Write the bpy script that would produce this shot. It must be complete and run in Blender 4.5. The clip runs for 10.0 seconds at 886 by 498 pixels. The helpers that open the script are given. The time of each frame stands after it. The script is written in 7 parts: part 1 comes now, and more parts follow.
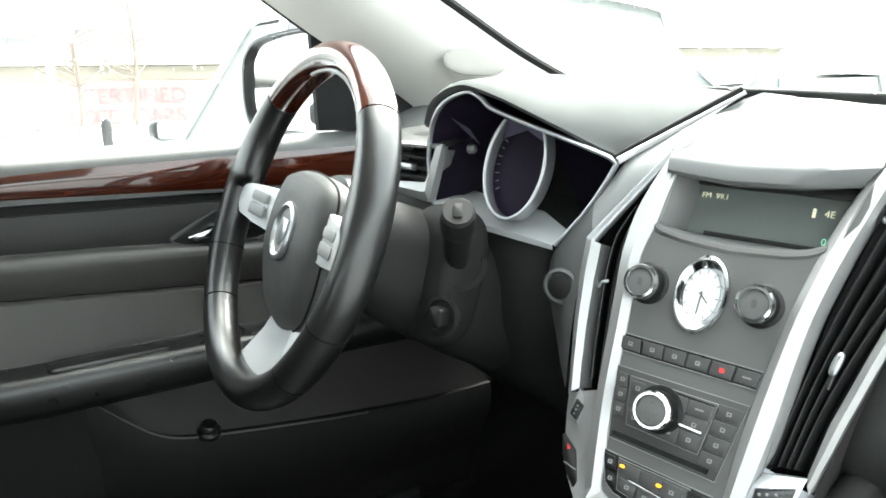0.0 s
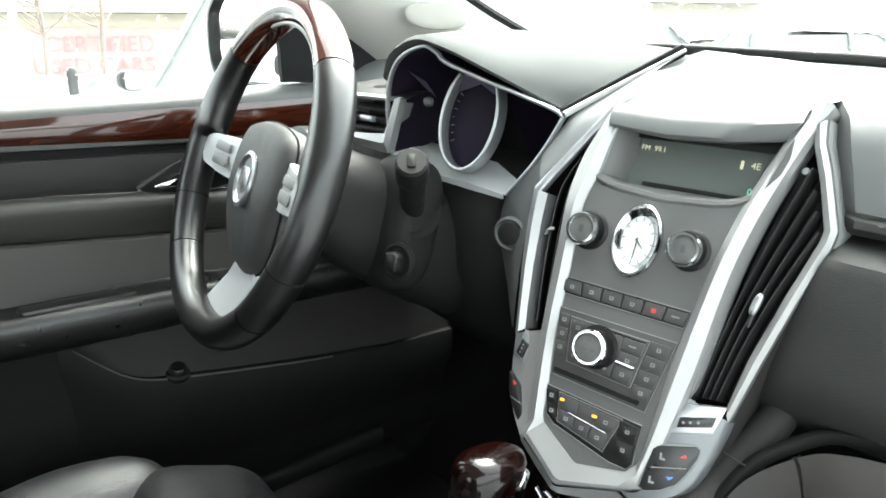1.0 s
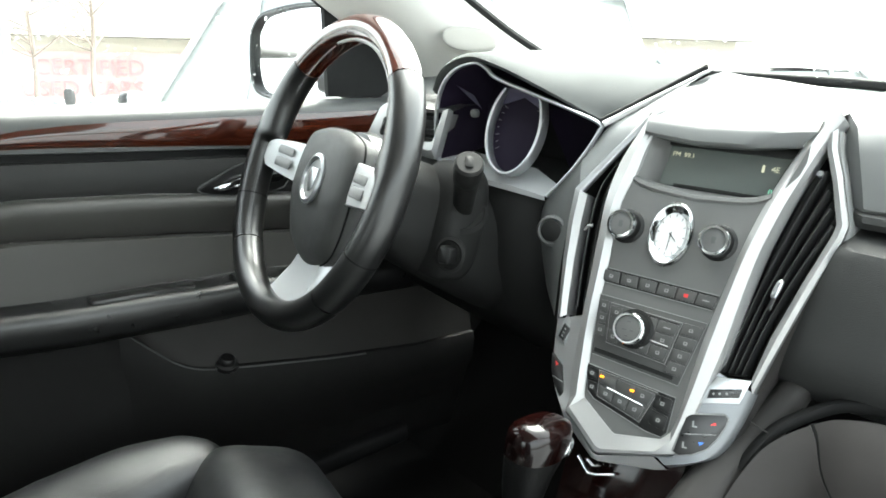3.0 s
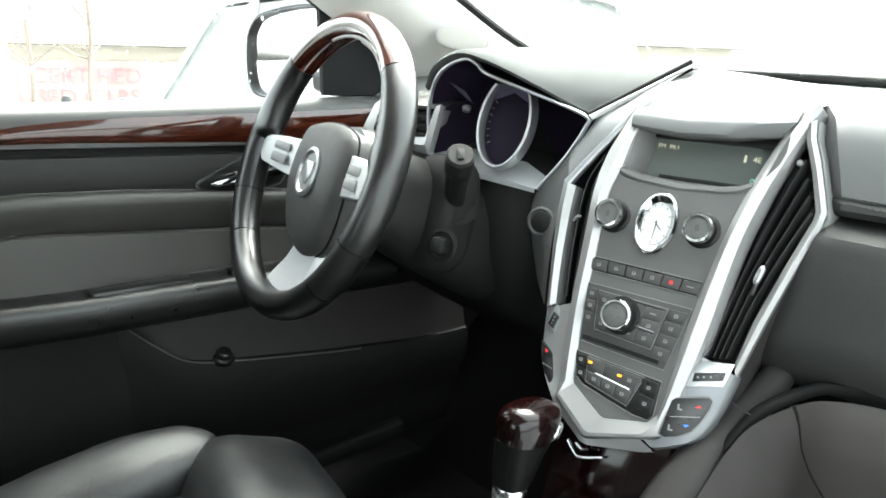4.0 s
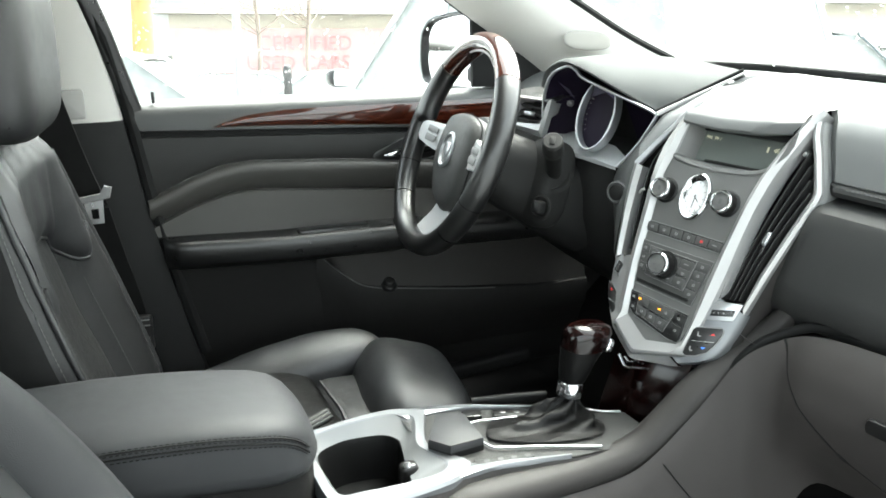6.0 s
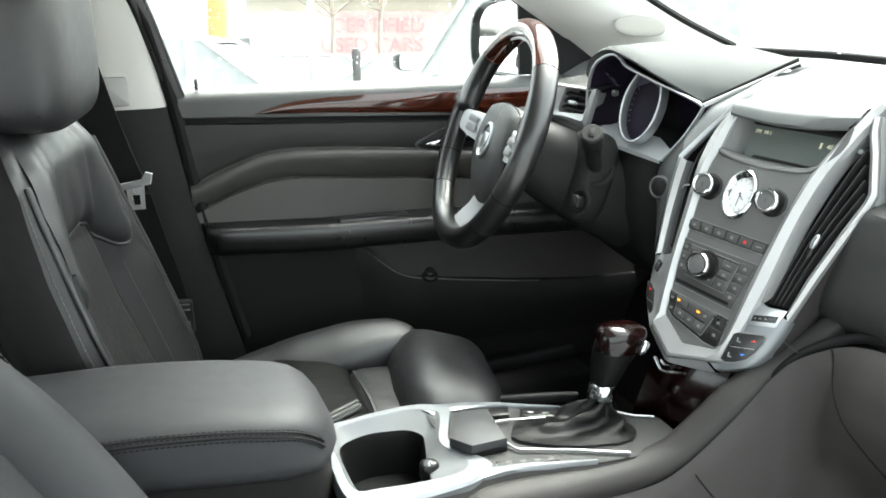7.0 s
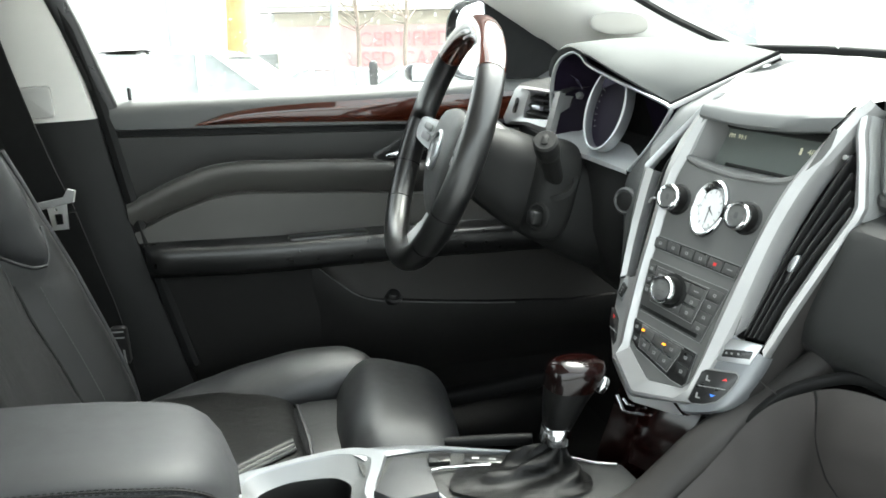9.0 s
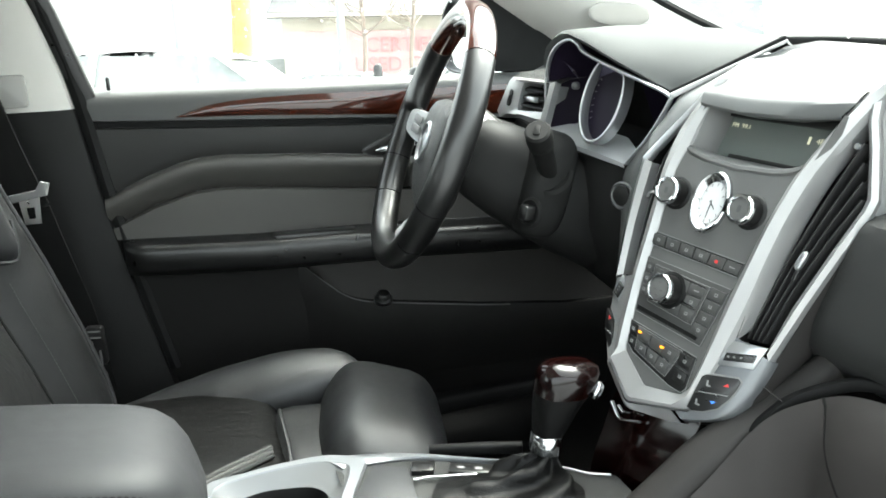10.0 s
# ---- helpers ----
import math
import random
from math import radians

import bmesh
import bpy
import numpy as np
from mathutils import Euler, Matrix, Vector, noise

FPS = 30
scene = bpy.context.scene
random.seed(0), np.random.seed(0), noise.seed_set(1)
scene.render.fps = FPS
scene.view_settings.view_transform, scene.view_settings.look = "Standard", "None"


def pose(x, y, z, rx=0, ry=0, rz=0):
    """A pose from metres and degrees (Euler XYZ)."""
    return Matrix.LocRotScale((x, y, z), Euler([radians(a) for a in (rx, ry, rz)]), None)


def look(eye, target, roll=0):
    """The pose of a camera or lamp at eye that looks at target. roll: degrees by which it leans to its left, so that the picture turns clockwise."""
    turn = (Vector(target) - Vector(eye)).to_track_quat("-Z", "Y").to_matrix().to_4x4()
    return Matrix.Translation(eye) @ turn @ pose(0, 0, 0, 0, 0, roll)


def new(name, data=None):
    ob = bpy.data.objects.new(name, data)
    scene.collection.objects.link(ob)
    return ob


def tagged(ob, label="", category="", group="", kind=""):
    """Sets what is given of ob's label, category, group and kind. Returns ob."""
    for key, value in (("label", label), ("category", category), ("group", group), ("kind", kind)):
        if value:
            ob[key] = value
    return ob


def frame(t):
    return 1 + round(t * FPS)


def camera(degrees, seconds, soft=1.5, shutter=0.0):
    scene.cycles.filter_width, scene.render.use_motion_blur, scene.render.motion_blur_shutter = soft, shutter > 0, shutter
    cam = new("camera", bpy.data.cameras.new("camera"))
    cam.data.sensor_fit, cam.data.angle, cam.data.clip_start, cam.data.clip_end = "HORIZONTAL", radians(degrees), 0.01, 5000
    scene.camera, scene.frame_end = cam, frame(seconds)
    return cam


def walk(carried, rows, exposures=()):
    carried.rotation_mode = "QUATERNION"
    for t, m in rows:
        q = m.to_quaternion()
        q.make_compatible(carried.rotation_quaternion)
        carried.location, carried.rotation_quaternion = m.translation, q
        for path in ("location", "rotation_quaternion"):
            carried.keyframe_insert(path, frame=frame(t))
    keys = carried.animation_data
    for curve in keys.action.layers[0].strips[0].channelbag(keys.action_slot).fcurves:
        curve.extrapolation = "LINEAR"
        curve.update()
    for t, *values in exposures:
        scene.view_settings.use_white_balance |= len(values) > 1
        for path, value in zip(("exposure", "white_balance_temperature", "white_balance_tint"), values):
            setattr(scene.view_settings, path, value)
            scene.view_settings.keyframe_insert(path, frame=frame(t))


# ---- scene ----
cam = camera(59.72, 10.0, soft=1.7)
# seconds, eye, yaw to the left of +y, pitch up, roll; the car points along +x, its left is +y
ROWS = [
    (0.0, -0.650, -0.425, 1.288, -37.88, -14.90, -0.07),
    (0.5, -0.634, -0.455, 1.281, -38.64, -17.37, 0.54),
    (1.0, -0.661, -0.476, 1.293, -39.86, -18.24, 0.76),
    (1.5, -0.708, -0.475, 1.290, -40.38, -18.69, 1.05),
    (2.0, -0.749, -0.478, 1.289, -40.05, -18.55, 1.45),
    (2.5, -0.779, -0.490, 1.287, -40.77, -17.18, 1.90),
    (4.0, -0.813, -0.532, 1.263, -41.40, -15.44, 1.88),
    (4.5, -0.810, -0.568, 1.263, -40.56, -15.44, 2.22),
    (5.0, -0.861, -0.689, 1.292, -36.76, -15.72, 1.61),
    (5.5, -0.897, -0.805, 1.326, -31.07, -17.44, 0.68),
    (6.0, -0.917, -0.914, 1.361, -26.66, -18.40, 0.47),
    (7.5, -0.785, -0.903, 1.369, -19.60, -19.94, -0.40),
    (8.0, -0.736, -0.883, 1.361, -18.55, -19.00, -1.04),
    (8.5, -0.693, -0.854, 1.350, -18.16, -19.05, -1.38),
    (9.0, -0.656, -0.829, 1.334, -18.60, -18.73, -1.20),
    (9.5, -0.635, -0.806, 1.315, -18.46, -18.60, -0.94),
    (10.0, -0.611, -0.786, 1.300, -18.10, -18.27, -1.00),
]
walk(cam, [(t, pose(x, y, z, 90 + pitch, 0, yaw) @ pose(0, 0, 0, 0, 0, roll)) for t, x, y, z, yaw, pitch, roll in ROWS],
     exposures=[(0.0, 3.81, 6500, 0), (1.0, 3.72, 6500, 0), (2.0, 3.70, 6500, 0), (4.5, 3.75, 6500, 0), (5.4, 3.77, 6500, 0), (6.2, 3.57, 6500, 0), (10.0, 3.56, 6500, 0)])

# ---- daylight: a bright overcast sky ----
world = bpy.data.worlds.new("overcast_sky")
scene.world = world
world.use_nodes = True
wn = world.node_tree
sky = wn.nodes.new("ShaderNodeTexSky")
sky.sky_type = "NISHITA"
sky.sun_disc = False
sky.sun_elevation, sky.sun_rotation = radians(58), radians(63)
sky.dust_density, sky.air_density = 6.0, 1.0
hsv = wn.nodes.new("ShaderNodeHueSaturation")
hsv.inputs["Saturation"].default_value = 0.25
wn.links.new(sky.outputs[0], hsv.inputs["Color"])
wn.links.new(hsv.outputs[0], wn.nodes["Background"].inputs[0])
wn.nodes["Background"].inputs[1].default_value = 0.15
sun = new("sun", bpy.data.lights.new("sun", "SUN"))
sun.data.energy, sun.data.angle, sun.data.color = 0.7, radians(45), (1.0, 0.98, 0.95)
sun.matrix_world = look((2.4, 1.2, 9), (0, 0, 4.4))

# ---- materials ----


def material(name, colour, rough=0.5, metal=0.0, grain=0.0, scale=900.0, vary=0.15, vary_scale=9.0, coat=0.0, spec=0.5, voronoi=False, second=None, wear=0.08):
    """Principled surface with broad tone variation, fine grain relief and slight wear in the gloss."""
    m = bpy.data.materials.new(name)
    m.use_nodes = True
    nt = m.node_tree
    b = nt.nodes["Principled BSDF"]
    b.inputs["Metallic"].default_value = metal
    b.inputs["Coat Weight"].default_value = coat
    b.inputs["Coat Roughness"].default_value = 0.06
    b.inputs["Specular IOR Level"].default_value = spec
    tc = nt.nodes.new("ShaderNodeTexCoord")
    big = nt.nodes.new("ShaderNodeTexNoise")
    big.inputs["Scale"].default_value, big.inputs["Detail"].default_value = vary_scale, 6
    nt.links.new(tc.outputs["Object"], big.inputs["Vector"])
    mix = nt.nodes.new("ShaderNodeMix")
    mix.data_type = "RGBA"
    dark = [c * (1 - vary) for c in colour]
    light = second or [min(1, c * (1 + vary)) for c in colour]
    mix.inputs["A"].default_value, mix.inputs["B"].default_value = (*dark, 1), (*light, 1)
    nt.links.new(big.outputs["Fac"], mix.inputs["Factor"])
    nt.links.new(mix.outputs["Result"], b.inputs["Base Color"])
    ro = nt.nodes.new("ShaderNodeMapRange")
    ro.inputs["To Min"].default_value, ro.inputs["To Max"].default_value = max(0.02, rough - wear), min(1, rough + wear)
    fine = nt.nodes.new("ShaderNodeTexNoise")
    fine.inputs["Scale"].default_value, fine.inputs["Detail"].default_value = vary_scale * 6, 4
    nt.links.new(tc.outputs["Object"], fine.inputs["Vector"])
    nt.links.new(fine.outputs["Fac"], ro.inputs["Value"])
    nt.links.new(ro.outputs["Result"], b.inputs["Roughness"])
    if grain:
        g = nt.nodes.new("ShaderNodeTexVoronoi" if voronoi else "ShaderNodeTexNoise")
        g.inputs["Scale"].default_value = scale
        nt.links.new(tc.outputs["Object"], g.inputs["Vector"])
        bump = nt.nodes.new("ShaderNodeBump")
        bump.inputs["Strength"].default_value, bump.inputs["Distance"].default_value = grain, 0.0006
        nt.links.new(g.outputs[0], bump.inputs["Height"])
        nt.links.new(bump.outputs[0], b.inputs["Normal"])
    return m


def wood_material(name, dark, light, rough=0.12, coat=1.0):
    m = material(name, dark, rough, coat=coat, spec=0.3)
    nt = m.node_tree
    b = nt.nodes["Principled BSDF"]
    tc = nt.nodes.new("ShaderNodeTexCoord")
    mp = nt.nodes.new("ShaderNodeMapping")
    mp.inputs["Scale"].default_value = (6, 40, 60)
    n1 = nt.nodes.new("ShaderNodeTexNoise")
    n1.inputs["Scale"].default_value, n1.inputs["Detail"].default_value, n1.inputs["Distortion"].default_value = 1.6, 8, 1.4
    ramp = nt.nodes.new("ShaderNodeValToRGB")
    ramp.color_ramp.elements[0].color, ramp.color_ramp.elements[1].color = (*dark, 1), (*light, 1)
    ramp.color_ramp.elements[0].position, ramp.color_ramp.elements[1].position = 0.33, 0.72
    nt.links.new(tc.outputs["Object"], mp.inputs["Vector"])
    nt.links.new(mp.outputs[0], n1.inputs["Vector"])
    nt.links.new(n1.outputs["Fac"], ramp.inputs[0])
    nt.links.new(ramp.outputs[0], b.inputs["Base Color"])
    return m


def glass_material(name, tint=(1, 1, 1)):
    m = bpy.data.materials.new(name)
    m.use_nodes = True
    nt = m.node_tree
    nt.nodes.remove(nt.nodes["Principled BSDF"])
    out = nt.nodes["Material Output"]
    tr, gl, mixer = (nt.nodes.new("ShaderNode" + k) for k in ("BsdfTransparent", "BsdfGlossy", "MixShader"))
    tr.inputs[0].default_value = (*tint, 1)
    gl.inputs["Roughness"].default_value = 0.02
    mixer.inputs[0].default_value = 0.035
    nt.links.new(tr.outputs[0], mixer.inputs[1])
    nt.links.new(gl.outputs[0], mixer.inputs[2])
    nt.links.new(mixer.outputs[0], out.inputs[0])
    return m


def glow_material(name, colour, strength):
    m = bpy.data.materials.new(name)
    m.use_nodes = True
    b = m.node_tree.nodes["Principled BSDF"]
    b.inputs["Base Color"].default_value = (*colour, 1)
    b.inputs["Emission Color"].default_value = (*colour, 1)
    b.inputs["Emission Strength"].default_value = strength
    return m


LEATHER = material("black_leather", (0.0075, 0.0081, 0.0090), 0.47, grain=0.35, scale=800, voronoi=True, vary=0.3, vary_scale=14, spec=0.75)
LEATHER_SMOOTH = material("smooth_black_leather", (0.0070, 0.0075, 0.0084), 0.48, grain=0.35, scale=800, voronoi=True, vary=0.3, vary_scale=10, spec=0.75)
# darker copy of the seat leather, with the shade put into its colour
LEATHER_SHADED = material("shaded_black_leather", (0.0050, 0.0053, 0.0058), 0.48, grain=0.4, scale=700, voronoi=True, vary=0.3, vary_scale=14, spec=0.50)
LEATHER_GREY = material("dark_grey_armrest_leather", (0.0215, 0.0222, 0.0238), 0.56, grain=0.3, scale=1000, voronoi=True, vary=0.2, spec=0.3)
LEATHER_BLACK = material("deep_black_leather", (0.0022, 0.0022, 0.0022), 0.42, grain=0.5, scale=700, voronoi=True, vary=0.3, vary_scale=14, spec=0.16)
HUB = material("charcoal_airbag_cover", (0.041, 0.0413, 0.0405), 0.5, grain=0.5, scale=1200, voronoi=True, vary=0.12, spec=0.35)
RIM_LEATHER = material("wheel_leather", (0.0050, 0.0051, 0.0051), 0.29, grain=0.12, scale=1500, voronoi=True, vary=0.12, vary_scale=5, spec=0.7, wear=0.03)
SOFT = material("charcoal_dash_vinyl", (0.028, 0.0283, 0.0277), 0.5, grain=0.55, scale=1100, voronoi=True, vary=0.15, vary_scale=6, spec=0.25)
HOOD = material("charcoal_hood_pad", (0.066, 0.069, 0.068), 0.8, grain=0.3, scale=1400, voronoi=True, vary=0.12, vary_scale=6, spec=0.06)
COLUMN = material("black_column_plastic", (0.0120, 0.0121, 0.0118), 0.55, grain=0.4, scale=1200, vary=0.15, spec=0.12)
DOOR_ARM = material("black_door_armrest", (0.0065, 0.0066, 0.0066), 0.3, grain=0.3, scale=1000, voronoi=True, vary=0.2, spec=0.6)
DASH_TOP = material("grey_dash_pad", (0.098, 0.101, 0.100), 0.5, grain=0.22, scale=1400, voronoi=True, vary=0.12, vary_scale=6)
DOOR_DARK = material("dark_door_plastic", (0.0064, 0.0062, 0.0059), 0.62, grain=0.5, scale=1100, vary=0.25, vary_scale=8, spec=0.2)
DOOR_SOFT = material("charcoal_door_vinyl", (0.047, 0.0455, 0.0418), 0.45, grain=0.5, scale=1000, voronoi=True, vary=0.15, vary_scale=5)
DOOR_UPPER = material("dark_door_vinyl", (0.0215, 0.0215, 0.0210), 0.55, grain=0.5, scale=1000, voronoi=True, vary=0.15, vary_scale=5, spec=0.3)
GREY_PANEL = material("warm_grey_plastic", (0.0240, 0.0224, 0.0215), 0.55, grain=0.5, scale=1200, vary=0.12, vary_scale=5, spec=0.2)
LID_GREY = material("warm_grey_lid_plastic", (0.0295, 0.0268, 0.0256), 0.55, grain=0.5, scale=1200, vary=0.12, vary_scale=5, spec=0.2)
STACK = material("charcoal_centre_panel", (0.092, 0.092, 0.090), 0.45, grain=0.3, scale=1500, vary=0.12)
KEY_DARK = material("dark_key_plastic", (0.052, 0.052, 0.051), 0.38, vary=0.12, spec=0.4)
GLOSS_BLACK = material("black_plastic", (0.008, 0.008, 0.008), 0.3, vary=0.3)
SILVER = material("satin_silver_trim", (0.330, 0.330, 0.327), 0.38, metal=0.55, vary=0.05, vary_scale=8, wear=0.07)
CHROME = material("chrome", (0.55, 0.56, 0.57), 0.12, metal=1.0, vary=0.03, wear=0.02)
CHROME_SATIN = material("bright_satin_metal", (0.40, 0.41, 0.42), 0.30, metal=0.85, vary=0.03, wear=0.04)
SLAT = material("dark_slat_plastic", (0.014, 0.014, 0.014), 0.34, vary=0.2, spec=0.5)
# base colour lightened to make up for the shade on the side pad
SOFT_LIGHT = material("lightened_side_pad", (0.205, 0.209, 0.208), 0.55, grain=0.4, scale=1200, voronoi=True, vary=0.12, vary_scale=6, spec=0.3)
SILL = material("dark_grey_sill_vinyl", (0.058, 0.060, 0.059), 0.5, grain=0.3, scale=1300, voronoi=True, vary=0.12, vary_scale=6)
GLINT = material("violet_lens_glint", (0.050, 0.046, 0.075), 0.18, vary=0.5, vary_scale=20)
CUP_GREY = material("grey_cup_slope", (0.13, 0.135, 0.138), 0.42, metal=0.3, vary=0.05)
DOOR_MID = material("brown_grey_door_plastic", (0.0205, 0.0194, 0.0182), 0.6, grain=0.4, scale=1100, vary=0.2, vary_scale=6, spec=0.2)
SPOKE = material("painted_silver", (0.43, 0.44, 0.445), 0.35, metal=0.25, vary=0.03, wear=0.02)
VENT_BLACK = material("black_vent_plastic", (0.004, 0.004, 0.004), 0.42, vary=0.2, spec=0.3)
WOOD = wood_material("lacquered_burl_wood", (0.019, 0.0042, 0.0022), (0.060, 0.0135, 0.0060))
CHERRY = wood_material("dark_cherry_lacquer", (0.0020, 0.0005, 0.0004), (0.0048, 0.0009, 0.0007), 0.14, 0.16)
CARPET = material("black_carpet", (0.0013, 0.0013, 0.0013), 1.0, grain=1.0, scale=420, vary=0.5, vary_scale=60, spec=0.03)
FABRIC = material("light_grey_headliner", (0.55, 0.54, 0.51), 0.9, grain=0.6, scale=1500, vary=0.06, vary_scale=8, spec=0.2)


def creased(m, scale, depth):
    """Adds soft creases under the fine grain."""
    nt = m.node_tree
    fine = next(n for n in nt.nodes if n.bl_idname == "ShaderNodeBump")
    tc = next(n for n in nt.nodes if n.bl_idname == "ShaderNodeTexCoord")
    mp = nt.nodes.new("ShaderNodeMapping")
    mp.inputs["Rotation"].default_value, mp.inputs["Scale"].default_value = (0.3, 0.2, 0.7), (1.0, 2.6, 1.4)
    n = nt.nodes.new("ShaderNodeTexNoise")
    n.inputs["Scale"].default_value, n.inputs["Detail"].default_value, n.inputs["Distortion"].default_value = scale, 3, 1.2
    b = nt.nodes.new("ShaderNodeBump")
    b.inputs["Strength"].default_value, b.inputs["Distance"].default_value = 0.6, depth
    nt.links.new(tc.outputs["Object"], mp.inputs["Vector"])
    nt.links.new(mp.outputs[0], n.inputs["Vector"])
    nt.links.new(n.outputs[0], b.inputs["Height"])
    nt.links.new(b.outputs[0], fine.inputs["Normal"])


creased(LEATHER, 13, 0.0022)
creased(LEATHER_SMOOTH, 6, 0.0010)
creased(LEATHER_BLACK, 22, 0.002)
creased(LEATHER_SHADED, 13, 0.0022)
WEBBING = material("black_belt_webbing", (0.0034, 0.0034, 0.0034), 0.8, grain=0.8, scale=600, vary=0.2, spec=0.2)
THREAD = material("grey_stitching", (0.07, 0.07, 0.069), 0.8, vary=0.2)
DARK_THREAD = material("charcoal_stitching", (0.0035, 0.0035, 0.0035), 0.8, vary=0.2, spec=0.2)
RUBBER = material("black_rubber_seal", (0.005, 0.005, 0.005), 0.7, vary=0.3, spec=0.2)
STEEL = material("brushed_steel", (0.6, 0.6, 0.6), 0.3, metal=1.0, vary=0.1)
LENS = material("dark_gauge_lens", (0.010, 0.0075, 0.0145), 0.35, vary=0.5, spec=0.04)
SCREEN = material("grey_display_glass", (0.10, 0.112, 0.106), 0.12, vary=0.08)
DIAL = material("white_clock_dial", (0.62, 0.625, 0.625), 0.3, vary=0.05)
MIRROR = material("mirror_glass", (0.92, 0.93, 0.93), 0.02, metal=1.0, vary=0.01)
GLASS = glass_material("clear_window_glass", (0.97, 0.99, 0.98))
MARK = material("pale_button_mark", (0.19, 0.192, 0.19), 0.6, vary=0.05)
TEXT_ON = glow_material("lit_display_text", (0.42, 0.41, 0.30), 0.10)
GREEN_ON = glow_material("lit_green_text", (0.15, 0.40, 0.28), 0.13)
LED = glow_material("amber_light", (1.0, 0.30, 0.01), 0.28)
RED = glow_material("red_mark", (0.40, 0.02, 0.02), 0.08)
BLUE = glow_material("blue_mark", (0.03, 0.13, 0.5), 0.12)
WHITE_PAINT = material("white_car_paint", (0.8, 0.8, 0.8), 0.25, coat=1.0, vary=0.02)
SILVER_PAINT = material("silver_car_paint", (0.19, 0.20, 0.20), 0.3, metal=0.4, coat=0.6, vary=0.05)
# pale greenish base stands in for sky reflected in the panes
CAR_GLASS = material("sky_pale_glass", (0.27, 0.285, 0.275), 0.14, vary=0.3, spec=0.3)
TYRE = material("tyre_rubber", (0.02, 0.02, 0.02), 0.8, vary=0.2)
ASPHALT = material("wet_asphalt_with_slush", (0.14, 0.14, 0.14), 0.45, grain=1.0, scale=60, vary=0.4, vary_scale=0.6, second=(0.32, 0.33, 0.34))
ROOFING = material("grey_roof_shingle", (0.10, 0.10, 0.10), 0.9, grain=1, scale=9, vary=0.2, vary_scale=2)
WALL_WHITE = material("pale_render_wall", (0.6, 0.6, 0.58), 0.9, vary=0.06, vary_scale=1)
WALL_BEIGE = material("beige_wall", (0.5, 0.46, 0.38), 0.9, vary=0.1, vary_scale=1)
# red mixed pale, so the glare outdoors is put into the colour
SIGN_RED = material("pale_red_sign", (0.60, 0.27, 0.27), 0.7, vary=0.2, vary_scale=3)
SIGN_YELLOW = material("yellow_sign", (0.55, 0.47, 0.24), 0.6, vary=0.1)
BARK = material("mossy_yellow_bark", (0.30, 0.225, 0.09), 0.95, grain=1, scale=30, vary=0.35, vary_scale=6)
TWIG = material("bare_twigs", (0.23, 0.19, 0.16), 0.9, vary=0.3)
POLE = material("grey_steel_pole", (0.3, 0.31, 0.31), 0.5, metal=0.4, vary=0.1)
BLACK_POST = material("black_post_paint", (0.03, 0.03, 0.03), 0.6, vary=0.2)


def drop_material():
    m = bpy.data.materials.new("rain_drop")
    m.use_nodes = True
    nt = m.node_tree
    nt.nodes.remove(nt.nodes["Principled BSDF"])
    g = nt.nodes.new("ShaderNodeBsdfGlass")
    g.inputs["Roughness"].default_value, g.inputs["IOR"].default_value = 0.02, 1.33
    nt.links.new(g.outputs[0], nt.nodes["Material Output"].inputs[0])
    return m


DROP = drop_material()

SWITCH = material("grey_switch_plastic", (0.06, 0.061, 0.061), 0.45, vary=0.05)
GRIP = material("light_grey_plastic", (0.16, 0.16, 0.16), 0.5, vary=0.1)
PALE_BARK = material("pale_wet_bark", (0.32, 0.30, 0.25), 0.95, grain=1, scale=30, vary=0.3, vary_scale=6)
GREY_PAINT = material("blue_grey_car_paint", (0.07, 0.09, 0.10), 0.3, coat=1.0, vary=0.1)
RAIL = material("satin_silver_console_rail", (0.165, 0.172, 0.18), 0.36, metal=0.6, vary=0.03, wear=0.03)
PILLAR_LOW = material("black_pillar_plastic", (0.0058, 0.0059, 0.0059), 0.55, grain=0.4, scale=1100, vary=0.2, spec=0.2)
DARK_TRIM = material("dark_satin_trim", (0.50, 0.515, 0.53), 0.3, metal=0.8, vary=0.04, wear=0.03)

# ---- shape helpers ----


def finish(name, bm, mat, parent=None, angle=38):
    bmesh.ops.recalc_face_normals(bm, faces=bm.faces)
    me = bpy.data.meshes.new(name)
    bm.to_mesh(me)
    bm.free()
    me.materials.append(mat)
    for p in me.polygons:
        p.use_smooth = True
    me.set_sharp_from_angle(angle=radians(angle))
    ob = new(name, me)
    if parent is not None:
        ob.parent = parent
    return ob


def part(name, bm, mat, parent, label="", angle=38):
    ob = finish(name, bm, mat, parent, angle)
    if label:
        ob["label"] = label
    return ob


def thing(name, label, category, group="", kind=""):
    return tagged(new(name), label, category, group, kind)


def lerp(x, *pts):
    """Piecewise value through (x, value) pairs."""
    return float(np.interp(x, [p[0] for p in pts], [p[1] for p in pts]))


def smoothed(points, n=6, closed=False):
    """Catmull-Rom through the points, n steps a span."""
    P = [Vector(p) for p in points]
    out = []
    m = len(P)
    for i in range(m if closed else m - 1):
        a, b, c, d = (P[(i + k) % m] if closed else P[min(max(i + k, 0), m - 1)] for k in (-1, 0, 1, 2))
        for s in range(n):
            t = s / n
            out.append(0.5 * (2 * b + (c - a) * t + (2 * a - 5 * b + 4 * c - d) * t * t + (3 * b - a - 3 * c + d) * t**3))
    if not closed:
        out.append(P[-1])
    return out


